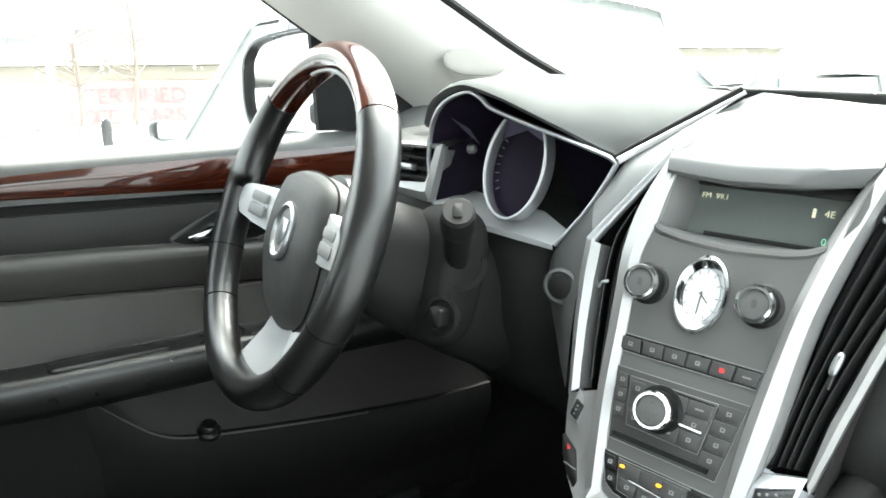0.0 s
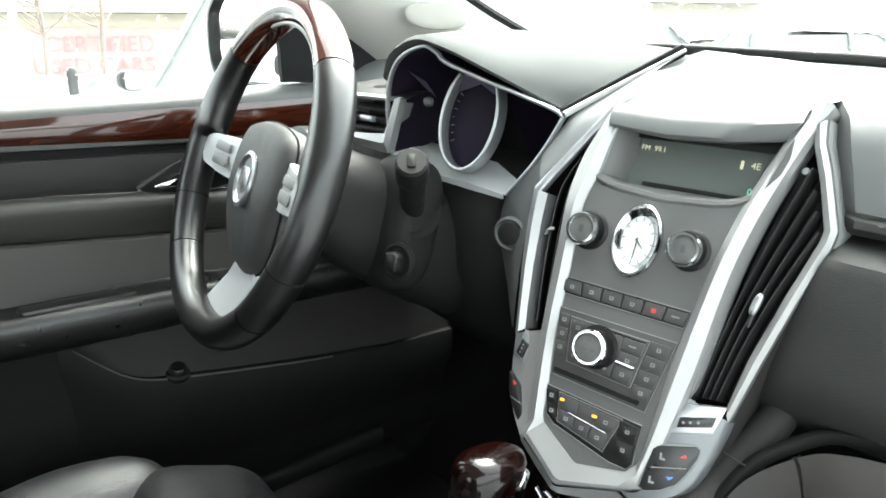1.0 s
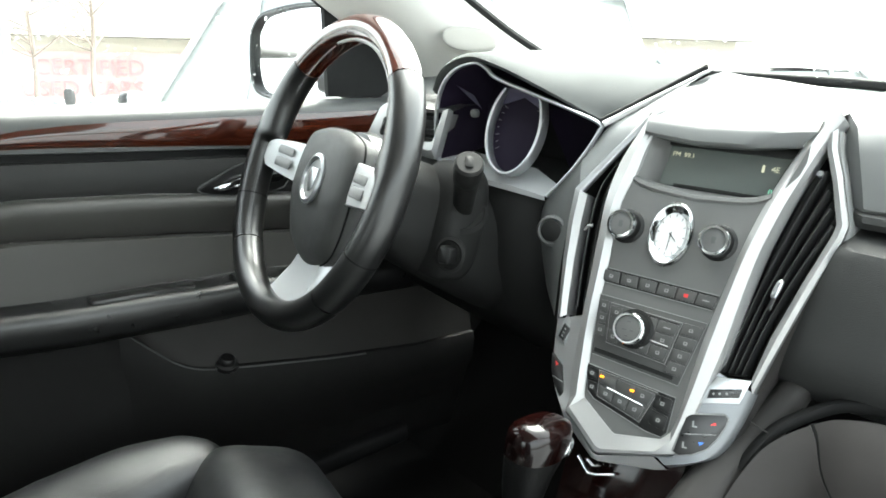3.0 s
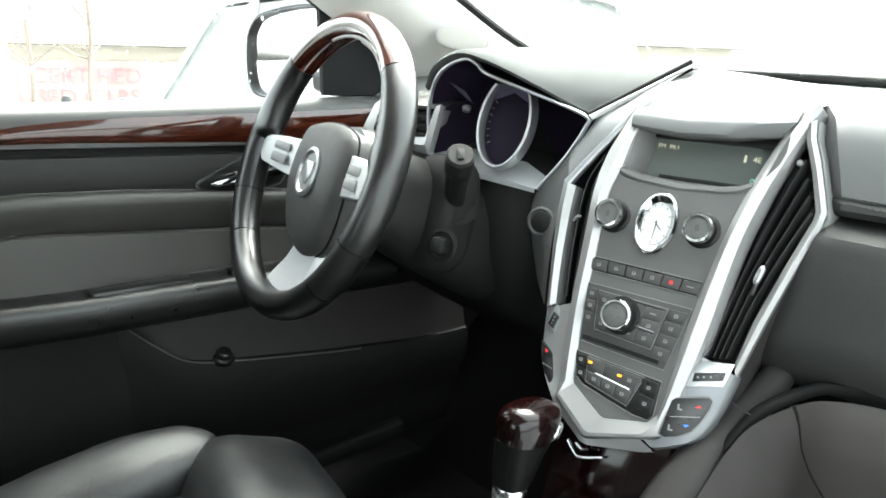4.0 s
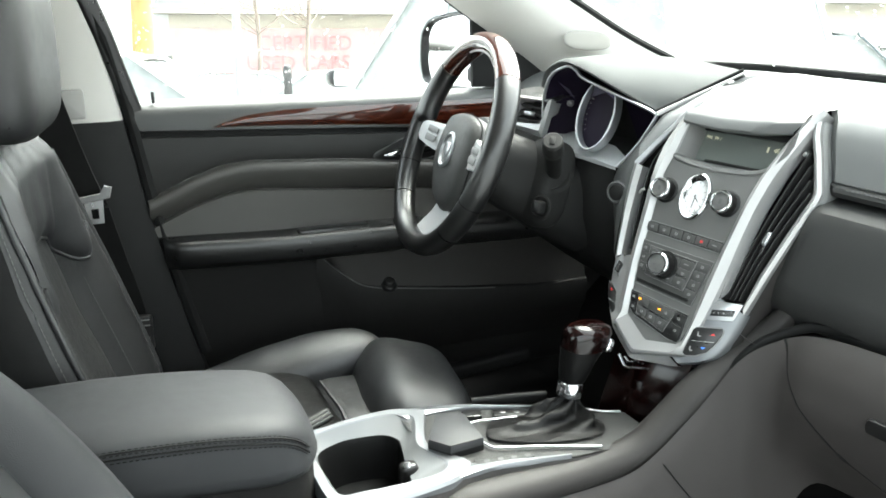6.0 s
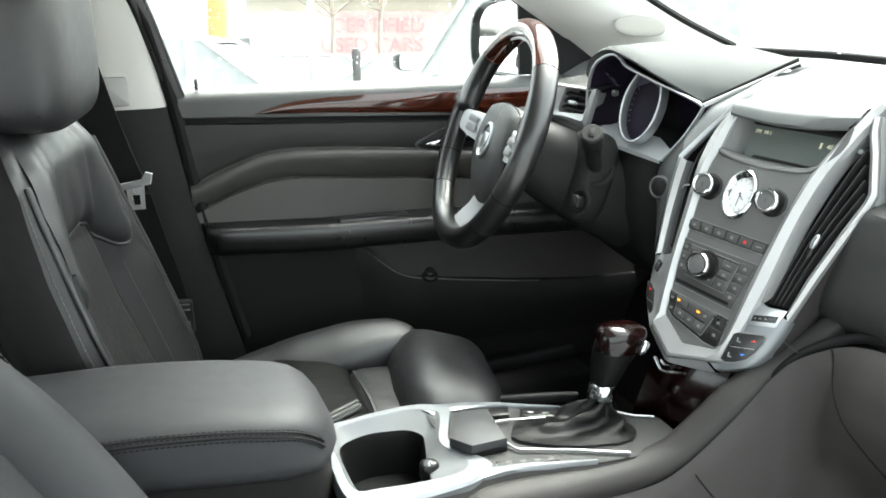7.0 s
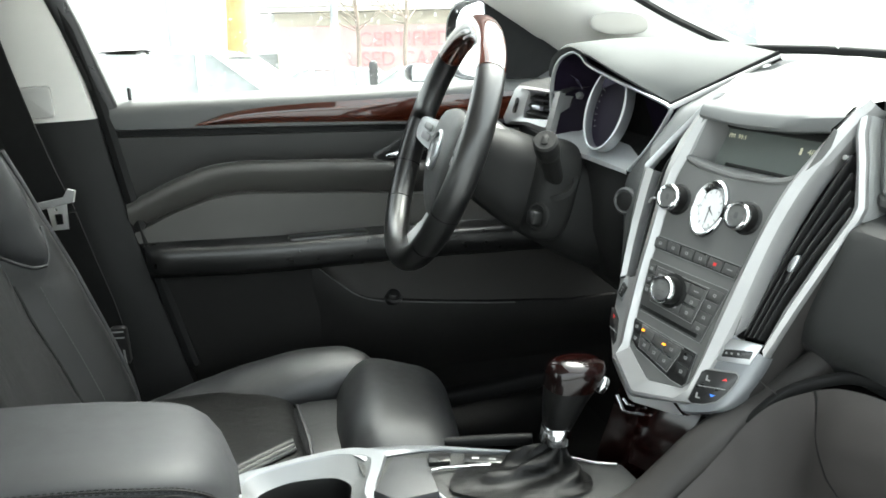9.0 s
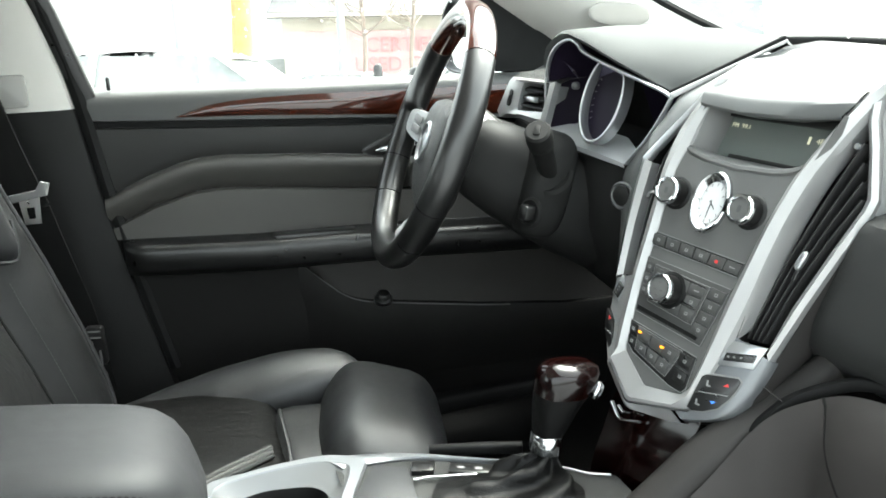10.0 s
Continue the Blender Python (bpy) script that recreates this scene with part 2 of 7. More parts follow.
def loft(rings, closed=True, cap=True, bm=None):
    bm = bm or bmesh.new()
    vs = [[bm.verts.new(p) for p in r] for r in rings]
    n = len(rings[0])
    for a, b in zip(vs, vs[1:]):
        for i in range(n if closed else n - 1):
            j = (i + 1) % n
            bm.faces.new((a[i], a[j], b[j], b[i]))
    if cap and closed:
        bm.faces.new(vs[0][::-1])
        bm.faces.new(vs[-1])
    return bm


def sheet(rows, thick=0.0):
    """A grid of points as a sheet; thick gives it a second skin by offset along the vertex normals."""
    bm = loft(rows, closed=False)
    if thick:
        bm.normal_update()
        geo = bmesh.ops.solidify(bm, geom=list(bm.faces), thickness=thick)
    return bm


def sweep(path, profile, up=(0, 0, 1), closed=False, scale=None, bm=None):
    """A profile of (side, up) pairs carried along a path."""
    P = [Vector(p) for p in path]
    n = len(P)
    rings = []
    for i, p in enumerate(P):
        a, b = (P[(i - 1) % n], P[(i + 1) % n]) if closed else (P[max(i - 1, 0)], P[min(i + 1, n - 1)])
        t = (b - a).normalized()
        u = Vector(up(i / (n - 1)) if callable(up) else up)
        side = t.cross(u).normalized()
        u2 = side.cross(t).normalized()
        k = scale(i / (n - 1)) if scale else 1.0
        rings.append([p + side * q[0] * k + u2 * q[1] * k for q in profile])
    if closed:
        rings.append(rings[0])
        bm = loft(rings, cap=False, bm=bm)
        bmesh.ops.remove_doubles(bm, verts=bm.verts, dist=1e-6)
        return bm
    return loft(rings, bm=bm)


def circle(r, n=16, sx=1.0, sy=1.0):
    return [(r * sx * math.cos(2 * math.pi * i / n), r * sy * math.sin(2 * math.pi * i / n)) for i in range(n)]


def rounded(w, h, r, n=4):
    """Outline of a rounded rectangle centred on nought."""
    out = []
    for cx, cy, a0 in ((w / 2 - r, h / 2 - r, 0), (r - w / 2, h / 2 - r, 90), (r - w / 2, r - h / 2, 180), (w / 2 - r, r - h / 2, 270)):
        for k in range(n + 1):
            a = radians(a0 + 90 * k / n)
            out.append((cx + r * math.cos(a), cy + r * math.sin(a)))
    return out


def prism(outline, depth, m, edge=0.0, base=0.0, bm=None):
    """An outline in m's plane raised by depth along m's z, with a softened top edge."""
    bm = bm or bmesh.new()
    pts = [Vector((p[0], p[1], 0)) for p in outline]
    n = len(pts)
    inset = []
    for i in range(n):
        a, b, c = pts[i - 1], pts[i], pts[(i + 1) % n]
        d1, d2 = (b - a).normalized(), (c - b).normalized()
        nn = Vector((-(d1.y + d2.y), d1.x + d2.x, 0))
        inset.append(nn.normalized() if nn.length > 1e-6 else Vector((0, 0, 0)))
    area = sum(pts[i - 1].x * pts[i].y - pts[i].x * pts[i - 1].y for i in range(n))
    s = 1 if area > 0 else -1
    rings = [[m @ (p + Vector((0, 0, base))) for p in pts]]
    if edge:
        for k in range(3):
            a = radians(45 * k)
            rings.append([m @ (p + q * s * edge * (1 - math.cos(a)) + Vector((0, 0, depth - edge + edge * math.sin(a)))) for p, q in zip(pts, inset)])
    else:
        rings.append([m @ (p + Vector((0, 0, depth))) for p in pts])
    return loft(rings, bm=bm)


def turned(profile, m, n=28, bm=None):
    """A body of revolution round m's z from (radius, height) pairs."""
    bm = bm or bmesh.new()
    rings = [[m @ Vector((r * math.cos(2 * math.pi * i / n), r * math.sin(2 * math.pi * i / n), h)) for i in range(n)] for r, h in profile]
    return loft(rings, bm=bm)


def pillow(size, m, e1=0.45, e2=0.45, nu=28, nv=16, wrinkle=0.0, seed=0.0, shape=None, bm=None):
    """A stuffed cushion: a superellipsoid with slight creases."""
    bm = bm or bmesh.new()
    sg = lambda v, e: math.copysign(abs(v) ** e, v)
    rings = []
    for j in range(nv + 1):
        ph = -math.pi / 2 + math.pi * j / nv
        ph = max(min(ph, math.pi / 2 - 0.02), 0.02 - math.pi / 2)
        ring = []
        for i in range(nu):
            th = 2 * math.pi * i / nu
            v = Vector((size[0] / 2 * sg(math.cos(ph), e1) * sg(math.cos(th), e2), size[1] / 2 * sg(math.cos(ph), e1) * sg(math.sin(th), e2), size[2] / 2 * sg(math.sin(ph), e1)))
            if shape:
                v = shape(v)
            if wrinkle:
                v *= 1 + wrinkle * noise.noise(v * 14 + Vector((seed, 0, 0))) + wrinkle * 0.5 * noise.noise(Vector((v.x * 40, v.y * 8, seed)))
            ring.append(m @ v)
        rings.append(ring)
    return loft(rings, bm=bm)


def stitches(path, m_up, parent, length=0.0045, gap=0.0025, width=0.0017, name="stitching", thread=None):
    """A run of single thread stitches along a path, one joined mesh."""
    bm = bmesh.new()
    P = [Vector(p) for p in path]
    d = [0.0]
    for a, b in zip(P, P[1:]):
        d.append(d[-1] + (b - a).length)
    at = lambda s: Vector([np.interp(s, d, [p[k] for p in P]) for k in range(3)])
    s = 0.0
    while s + length < d[-1]:
        a, b = at(s), at(s + length)
        t = (b - a).normalized()
        u = Vector(m_up)
        side = t.cross(u).normalized() * width / 2
        h = u * width * 0.7
        v = [bm.verts.new(q) for q in (a - side, a + side, b + side, b - side, a + h * 0.6, b + h * 0.6)]
        for f in ((v[0], v[4], v[5], v[3]), (v[4], v[1], v[2], v[5]), (v[0], v[1], v[4]), (v[3], v[5], v[2])):
            bm.faces.new(f)
        s += length + gap
    ob = part(name, bm, thread or THREAD, parent)
    ob["kind"] = "stuff"
    return ob


def frame_of(origin, right, up):
    """A pose whose x is right and whose z stands out of the plane of right and up."""
    x = Vector(right).normalized()
    z = x.cross(Vector(up)).normalized()
    y = z.cross(x)
    m = Matrix((x, y, z)).transposed().to_4x4()
    m.translation = origin
    return m


def writing(text, size, m, mat, parent, name="lettering", extrude=0.0002):
    cu = bpy.data.curves.new(name, "FONT")
    cu.body, cu.size, cu.extrude, cu.align_x, cu.align_y = text, size, extrude, "CENTER", "CENTER"
    tmp = new(name, cu)
    me = bpy.data.meshes.new_from_object(tmp.evaluated_get(bpy.context.evaluated_depsgraph_get()))
    bpy.data.objects.remove(tmp)
    me.transform(m)
    me.materials.clear()
    me.materials.append(mat)
    ob = new(name, me)
    ob.parent = parent
    return ob


def P(*v):
    return Vector(v)


# ---- cabin shell: floor, roof, pillars, far walls ----
DOORY = lambda x: 0.661 - 0.09 * x

bmesh.new()
rows = []
for i in range(15):
    y = -0.80 + 1.62 * i / 14
    hump = 0.14 * math.exp(-((y - 0.01) / 0.13) ** 4)
    rows.append([P(x, y, 0.36 + hump + (0.0 if x < 0.2 else (x - 0.2) * 0.9)) for x in (-2.4, -1.4, -0.9, -0.5, -0.2, 0.0, 0.2, 0.4, 0.62)])
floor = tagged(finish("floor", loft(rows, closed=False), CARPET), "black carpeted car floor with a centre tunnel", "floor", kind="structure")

rows = []
for i in range(13):
    s = -1 + 2 * i / 12
    y = 0.72 * s
    drop = 0.10 * abs(s) ** 4
    rows.append([P(x, y, z - drop) for x, z in ((-0.34, 1.565), (-0.5, 1.60), (-0.9, 1.635), (-1.5, 1.63), (-2.1, 1.57), (-2.45, 1.48))])
ceiling = tagged(finish("ceiling", sheet(rows, 0.03), FABRIC), "light grey fabric headliner of a car", "ceiling", kind="structure")

# rear wall and the far rear side close the cabin behind the camera
bm = bmesh.new()
prism([(-0.74, 0.36), (0.74, 0.36), (0.74, 1.05), (-0.74, 1.05)], 0.05, frame_of(P(-2.45, 0, 0), (0, 1, 0), (0, 0, 1)), bm=bm)
wall_rear = tagged(finish("wall_rear", bm, DOOR_DARK), "dark trim closing the rear of the cabin", "wall", kind="structure")
bm = bmesh.new()
prism([(-2.45, 0.36), (-0.93, 0.36), (-0.95, 1.25), (-1.15, 1.25), (-1.3, 1.14), (-2.45, 1.13)], 0.05, frame_of(P(0, 0.76, 0), (1, 0, 0), (0, 0, 1)), bm=bm)
prism([(-2.45, 1.13), (-1.95, 1.13), (-1.8, 1.54), (-2.45, 1.5)], 0.05, frame_of(P(0, 0.74, 0), (1, 0, 0), (0, 0, 1)), bm=bm)
wall_left = tagged(finish("wall_left", bm, DOOR_DARK), "dark rear door trim behind the driver", "wall", kind="structure")

# firewall and footwell
rows = [[P(0.62 - 0.05 * k, y, z) for k, z in ((0, 0.3), (1, 0.6), (2, 0.9), (2, 1.16))] for y in (-0.78, -0.3, 0.0, 0.3, 0.78)]
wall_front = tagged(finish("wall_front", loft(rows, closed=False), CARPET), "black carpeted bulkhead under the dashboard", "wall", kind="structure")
bm = bmesh.new()
prism([(-0.9, 0.3), (0.62, 0.3), (0.62, 1.12), (0.1, 1.12), (0.1, 0.45), (-0.9, 0.42)], 0.03, frame_of(P(0, 0.80, 0), (1, 0, 0), (0, 0, 1)), bm=bm)
tagged(finish("trim_kick_panel", bm, DOOR_DARK), "black kick panel beside the footwell", "trim", kind="structure")

DOOR_SOFT_LIGHT = material("grey_pillar_plastic", (0.30, 0.295, 0.28), 0.6, grain=0.3, vary=0.06)
# windscreen pillar on the driver's side
pillar = tagged(new("pillar_front"), "light grey fabric windscreen pillar trim", "pillar", kind="structure")
inner = [P(0.46, 0.585, 1.195), P(0.30, 0.59, 1.262), P(0.10, 0.59, 1.362), P(-0.15, 0.575, 1.475), P(-0.42, 0.55, 1.575)]
outer = [P(0.20, 0.705, 1.135), P(0.10, 0.70, 1.215), P(-0.08, 0.69, 1.325), P(-0.27, 0.66, 1.435), P(-0.50, 0.62, 1.55)]
rows = []
for a, b in zip(smoothed(inner, 5), smoothed(outer, 5)):
    rows.append([a + P(0.05, 0.0, 0.02), a + P(0.01, 0.0, 0.006), a] + [a.lerp(b, k) + P(-0.016, -0.030, 0.0) * math.sin(math.pi * k) for k in (0.12, 0.3, 0.5, 0.7, 0.88)] + [b, b + P(0.02, 0.02, 0.0), b + P(0.06, 0.05, 0.0)])
part("trim_panel", loft(rows, closed=False), FABRIC, pillar)
part("windscreen_seal", sweep([a + P(0.012, 0.004, 0.012) for a in smoothed(inner, 5)], circle(0.009, 8), (0, 1, 0)), RUBBER, pillar, "black rubber edge of the windscreen")
part("door_seal", sweep([b + P(0.022, 0.012, 0.0) for b in smoothed(outer, 5)], circle(0.012, 8), (0, 1, 0)), RUBBER, pillar, "black door seal")
TWEETER = material("cream_speaker_grille", (0.20, 0.195, 0.18), 0.7, grain=0.6, scale=700, vary=0.1, spec=0.2)
part("tweeter_cover", pillow((0.130, 0.046, 0.009), frame_of(P(0.205, 0.586, 1.258), (0.95, -0.05, -0.05), (0.10, 0.3, 1)), 0.8, 0.8, 32, 12), TWEETER, pillar, "oval cream speaker cover")

# windscreen pillar and door frame on the open passenger side
bm = sweep([P(0.40, -0.70, 1.16), P(0.05, -0.69, 1.36), P(-0.42, -0.62, 1.57)], rounded(0.07, 0.05, 0.015), (0, 1, 0))
tagged(finish("pillar_front_passenger", bm, FABRIC), "light grey windscreen pillar at the open door", "pillar", kind="structure")
bm = sweep([P(-1.30, -0.76, 0.36), P(-1.30, -0.76, 1.05), P(-1.40, -0.70, 1.55)], rounded(0.12, 0.05, 0.015), (0, 1, 0))
tagged(finish("pillar_middle_passenger", bm, DOOR_DARK), "dark door pillar behind the open passenger door", "pillar", kind="structure")

# middle pillar on the driver's side
pillar_b = tagged(new("pillar_middle"), "door pillar, dark plastic below and light grey above", "pillar", kind="structure")
low = [P(-0.64, 0.70, 0.36), P(-0.70, 0.725, 0.6), P(-0.765, 0.742, 0.9), P(-0.798, 0.748, 1.118)]
high = [P(-0.798, 0.748, 1.118), P(-0.825, 0.733, 1.25), P(-0.875, 0.70, 1.42), P(-0.93, 0.65, 1.58)]
prof = [(-0.115, 0.03), (-0.115, -0.02), (-0.085, -0.035), (0.03, -0.034), (0.052, -0.026), (0.060, -0.010), (0.06, 0.03)]


def pillar_run(pts, mat, name, wide=1.0):
    rows = []
    for p in smoothed(pts, 5):
        rows.append([p + P(-0.055 + a * wide, b, 0) for a, b in prof])
    return part(name, loft(rows), mat, pillar_b)


pillar_run(low, PILLAR_LOW, "lower_trim")
pillar_run(high, FABRIC, "upper_trim", 0.95)
part("belt_guide_recess", prism(rounded(0.040, 0.24, 0.012), 0.004, frame_of(P(-0.925, 0.694, 1.31), (1, 0.05, 0), (-0.30, -0.18, 1)), 0.0015), DOOR_SOFT_LIGHT, pillar_b, "grey belt guide slot")
part("belt_cover", prism(rounded(0.055, 0.055, 0.006), 0.012, frame_of(P(-0.893, 0.708, 1.155), (1, 0.05, 0), (-0.2, 0, 1)), 0.004), DOOR_SOFT_LIGHT, pillar_b, "small light grey cover plate")
part("door_seal", sweep([p + P(0.012, -0.012, 0) for p in smoothed(low[1:] + high[1:], 5)], circle(0.014, 8), (0, 1, 0)), RUBBER, pillar_b, "thick black rubber door seal")

# glass
bm = loft([[P(0.47, y, 1.205), P(0.1, y * 0.97, 1.375), P(-0.36, y * 0.88, 1.57)] for y in (-0.68, -0.3, 0.0, 0.3, 0.62)], closed=False)
windscreen = tagged(finish("window_windscreen", bm, GLASS), "clear windscreen with rain drops", "windscreen", kind="structure")
windscreen.visible_shadow = False
bm = loft([[P(-0.80, 0.775, 1.12), P(-0.86, 0.735, 1.32), P(-0.96, 0.66, 1.56)], [P(0.12, 0.735, 1.12), P(-0.12, 0.715, 1.32), P(-0.48, 0.64, 1.56)]], closed=False)
side_glass = tagged(finish("window_driver", bm, GLASS), "clear driver's side window with rain drops", "window", kind="structure")
side_glass.visible_shadow = False
bm = loft([[P(x, 0.73 - 0.45 * x * 0, 1.13), P(x, 0.66, 1.54)] for x in (-1.9, -1.0)], closed=False)
rear_glass = tagged(finish("window_rear", bm, GLASS), "clear rear side window", "window", kind="structure")
rear_glass.visible_shadow = False

# black band along the foot of the windscreen
bm = sweep([P(0.455, -0.70, 1.200), P(0.47, -0.3, 1.213), P(0.475, 0.0, 1.216), P(0.47, 0.3, 1.213), P(0.455, 0.60, 1.20)], rounded(0.03, 0.016, 0.005), (0, 0, 1))
tagged(finish("trim_windscreen_base", bm, RUBBER), "black band along the foot of the windscreen", "trim", kind="structure")

# ---- driver's door ----
door = tagged(new("door_driver"), "closed driver's door with charcoal panels, burl wood strip and padded armrest", "car door", kind="structure")
zG = lambda x: lerp(x, (-0.82, 1.092), (-0.716, 1.088), (-0.237, 1.071), (0.12, 1.055))
zR = lambda x: lerp(x, (-0.82, 0.930), (-0.757, 0.952), (-0.69, 0.982), (-0.635, 1.002), (-0.60, 1.010), (-0.55, 1.013), (-0.4, 1.006), (-0.225, 0.993), (0.12, 0.965))
zL = lambda x: lerp(x, (-0.82, 0.875), (-0.757, 0.900), (-0.69, 0.930), (-0.615, 0.953), (-0.57, 0.958), (-0.532, 0.957), (-0.24, 0.934), (0.12, 0.905))
zA = lambda x: lerp(x, (-0.82, 0.868), (-0.73, 0.868), (-0.5, 0.86), (-0.24, 0.862), (0.12, 0.85))
XS = [-0.805 + 0.925 * i / 60 for i in range(61)]


def door_strip(name, rows, mat, label="", x0=-0.785, x1=0.12):
    xs = [x0 + (x1 - x0) * i / 60 for i in range(61)]
    return part(name, loft([[P(x, DOORY(x) + dy, z) for z, dy in rows(x)] for x in xs], closed=False), mat, door, label, 50)


door_strip("window_sill", lambda x: [(1.119, 0.085), (1.145, 0.07), (1.147, 0.03), (1.143, 0.008), (1.133, -0.004), (1.120, -0.006), (zG(x) + 0.004, -0.004), (zG(x), 0.010)], SILL)
door_strip("groove", lambda x: [(zG(x), 0.010), (zG(x) - 0.010, 0.008)], RUBBER)
door_strip("upper_panel", lambda x: [(zG(x) - 0.010, 0.008), (zG(x) - 0.012, -0.003), (zG(x) - 0.03, -0.004), (zR(x) + 0.016, -0.002), (zR(x) + 0.006, 0.004)], DOOR_UPPER)
door_strip("pleat", lambda x: [(zR(x) + 0.006, 0.006), (zR(x) + 0.005, -0.014), (zR(x) + 0.002, -0.020), (zR(x) - 0.004, -0.023), (zR(x) - 0.014, -0.022), (zR(x) - 0.028, -0.015), (zL(x) + 0.004, -0.003), (zL(x) - 0.001, 0.004)], DOOR_SOFT, "raised vinyl roll across the door", -0.772)
door_strip("middle_panel", lambda x: [(zL(x) - 0.001, 0.004), (zL(x) - 0.0015, -0.008), (zL(x) - 0.004, -0.012), (zL(x) - 0.010, -0.012), (0.5 * (zL(x) + zA(x)), -0.012), (zA(x) + 0.004, -0.012)], DOOR_SOFT, "", -0.765)
ARM_IN = lambda x: lerp(x, (-0.752, 0.020), (-0.748, 0.036), (-0.740, 0.048), (-0.72, 0.058), (-0.3, 0.07), (0.12, 0.06))
door_strip("armrest", lambda x: [(zA(x) + 0.004, -0.012), (zA(x), -0.018), (zA(x) + 0.001, -ARM_IN(x) + 0.014), (zA(x) - 0.005, -ARM_IN(x) + 0.003), (zA(x) - 0.016, -ARM_IN(x)), (zA(x) - 0.045, -ARM_IN(x) + 0.002), (zA(x) - 0.060, -ARM_IN(x) + 0.012), (zA(x) - 0.066, -0.014)], DOOR_ARM, "padded black armrest", -0.752)
door_strip("lower_panel", lambda x: [(zA(x) - 0.066, -0.014), (0.78, -0.012), (0.70, -0.014), (0.60, -0.012), (0.50, -0.004), (0.42, 0.02)], DOOR_DARK, "", -0.735, 0.26)
POCKET = lambda x: lerp(x, (-0.44, 0.805), (-0.422, 0.788), (-0.388, 0.756), (-0.360, 0.732), (-0.335, 0.716), (-0.305, 0.707), (-0.262, 0.702), (-0.192, 0.692), (-0.067, 0.676), (0.12, 0.658))
# front shelf of the lower panel, which bulges over the map pocket
rows = []
for x in XS[24:] + [0.155, 0.19, 0.225, 0.26]:
    top = POCKET(x)
    d = lerp(x, (-0.44, 0.012), (-0.36, 0.03), (-0.25, 0.038), (0.12, 0.04))
    rows.append([P(x, DOORY(x) - a, z) for a, z in ((0.0, top + 0.012), (d * 0.5, top + 0.008), (d, top + 0.002), (d + 0.004, top - 0.01), (d, top - 0.06), (d * 0.7, 0.58), (0.0, 0.5))])
part("map_pocket", loft(rows, closed=False), DOOR_DARK, door, "dark bulged map pocket")
part("reflector_button", turned([(0.019, -0.004), (0.019, 0.004), (0.014, 0.007), (0.0135, 0.014), (0.011, 0.017), (0.0, 0.017)], frame_of(P(-0.272, 0.652, 0.708), (1, 0.05, 0), (0, 0.93, 0.36)), 20), GLOSS_BLACK, door, "small round black knob")
rows = []
for x in XS[25:] + [0.155, 0.19, 0.225, 0.26]:
    top = POCKET(x)
    hi = zA(x) - 0.064
    rows.append([P(x, DOORY(x) - 0.016 - 0.016 * k ** 2, hi + (min(top, hi) + 0.004 - hi) * k) for k in (0, 0.25, 0.5, 0.75, 0.9, 1)])
part("pocket_lip", sweep([P(x, DOORY(x) - lerp(x, (-0.44, 0.014), (-0.36, 0.034), (-0.25, 0.042), (0.12, 0.044)), POCKET(x) + 0.001) for x in XS[25:-8]], circle(0.0016, 6), (0, 1, 0.3)), SILL, door, "thin paler edge of the map pocket")
part("pocket_recess", loft(rows, closed=False), DOOR_MID, door, "brown-grey hollow above the map pocket")
# wood strip
rows = []
for i in range(41):
    x = -0.63 + 0.75 * i / 40
    t = lerp(x, (-0.63, 1.0955), (-0.605, 1.104), (-0.575, 1.114), (-0.54, 1.1205), (-0.48, 1.1245), (-0.40, 1.1265), (-0.18, 1.128), (0.12, 1.129))
    b = lerp(x, (-0.63, 1.094), (-0.60, 1.093), (-0.48, 1.091), (-0.19, 1.078), (0.12, 1.066))
    rows.append([P(x, DOORY(x) - 0.0045 - 0.006 * math.sin(math.pi * k / 6) ** 0.6, b + (t - b) * k / 6) for k in range(7)])
part("wood_strip", loft(rows, closed=False), WOOD, door, "glossy burl wood strip")
# inner handle
hm = frame_of(P(-0.215, DOORY(-0.215) - 0.004, 1.018), (1, -0.09, 0.03), (0, 0, 1))
bez = [(-0.078, -0.004), (-0.05, 0.012), (0.0, 0.032), (0.07, 0.046), (0.07, -0.016), (-0.04, -0.017)]
bez_h = part("handle_bezel", prism([tuple(p[:2]) for p in smoothed([(*p, 0) for p in bez], 4, True)], 0.004, hm, 0.002), GLOSS_BLACK, door, "black handle recess")
part("bezel_rim", sweep([hm @ P(q.x * 1.02, q.y * 1.02, 0.004) for q in smoothed([(*p, 0) for p in bez], 4, True)], circle(0.0014, 6), hm.to_3x3() @ P(0, 0, 1), closed=True), SWITCH, bez_h)
part("door_handle", loft([[hm @ P(x, y0 + w * math.cos(a), 0.006 + h + h * math.sin(a)) for a in (k * math.pi / 4 for k in range(8))] for x, y0, w, h in ((-0.055, -0.004, 0.002, 0.002), (-0.045, -0.003, 0.006, 0.005), (-0.01, 0.002, 0.010, 0.008), (0.05, 0.006, 0.011, 0.008), (0.07, 0.007, 0.008, 0.006))]), CHROME, bez_h, "chrome inner door handle")
part("mirror_switch", prism(rounded(0.05, 0.022, 0.006), 0.01, frame_of(P(-0.235, 0.640, 0.862), (1, -0.08, 0), (0, 1, 0)), 0.003), GLOSS_BLACK, door)
part("window_switch_panel", prism(rounded(0.16, 0.03, 0.008), 0.006, frame_of(P(-0.40, 0.66, 0.861), (1, -0.08, 0), (0, 1, 0)), 0.003), GLOSS_BLACK, door)
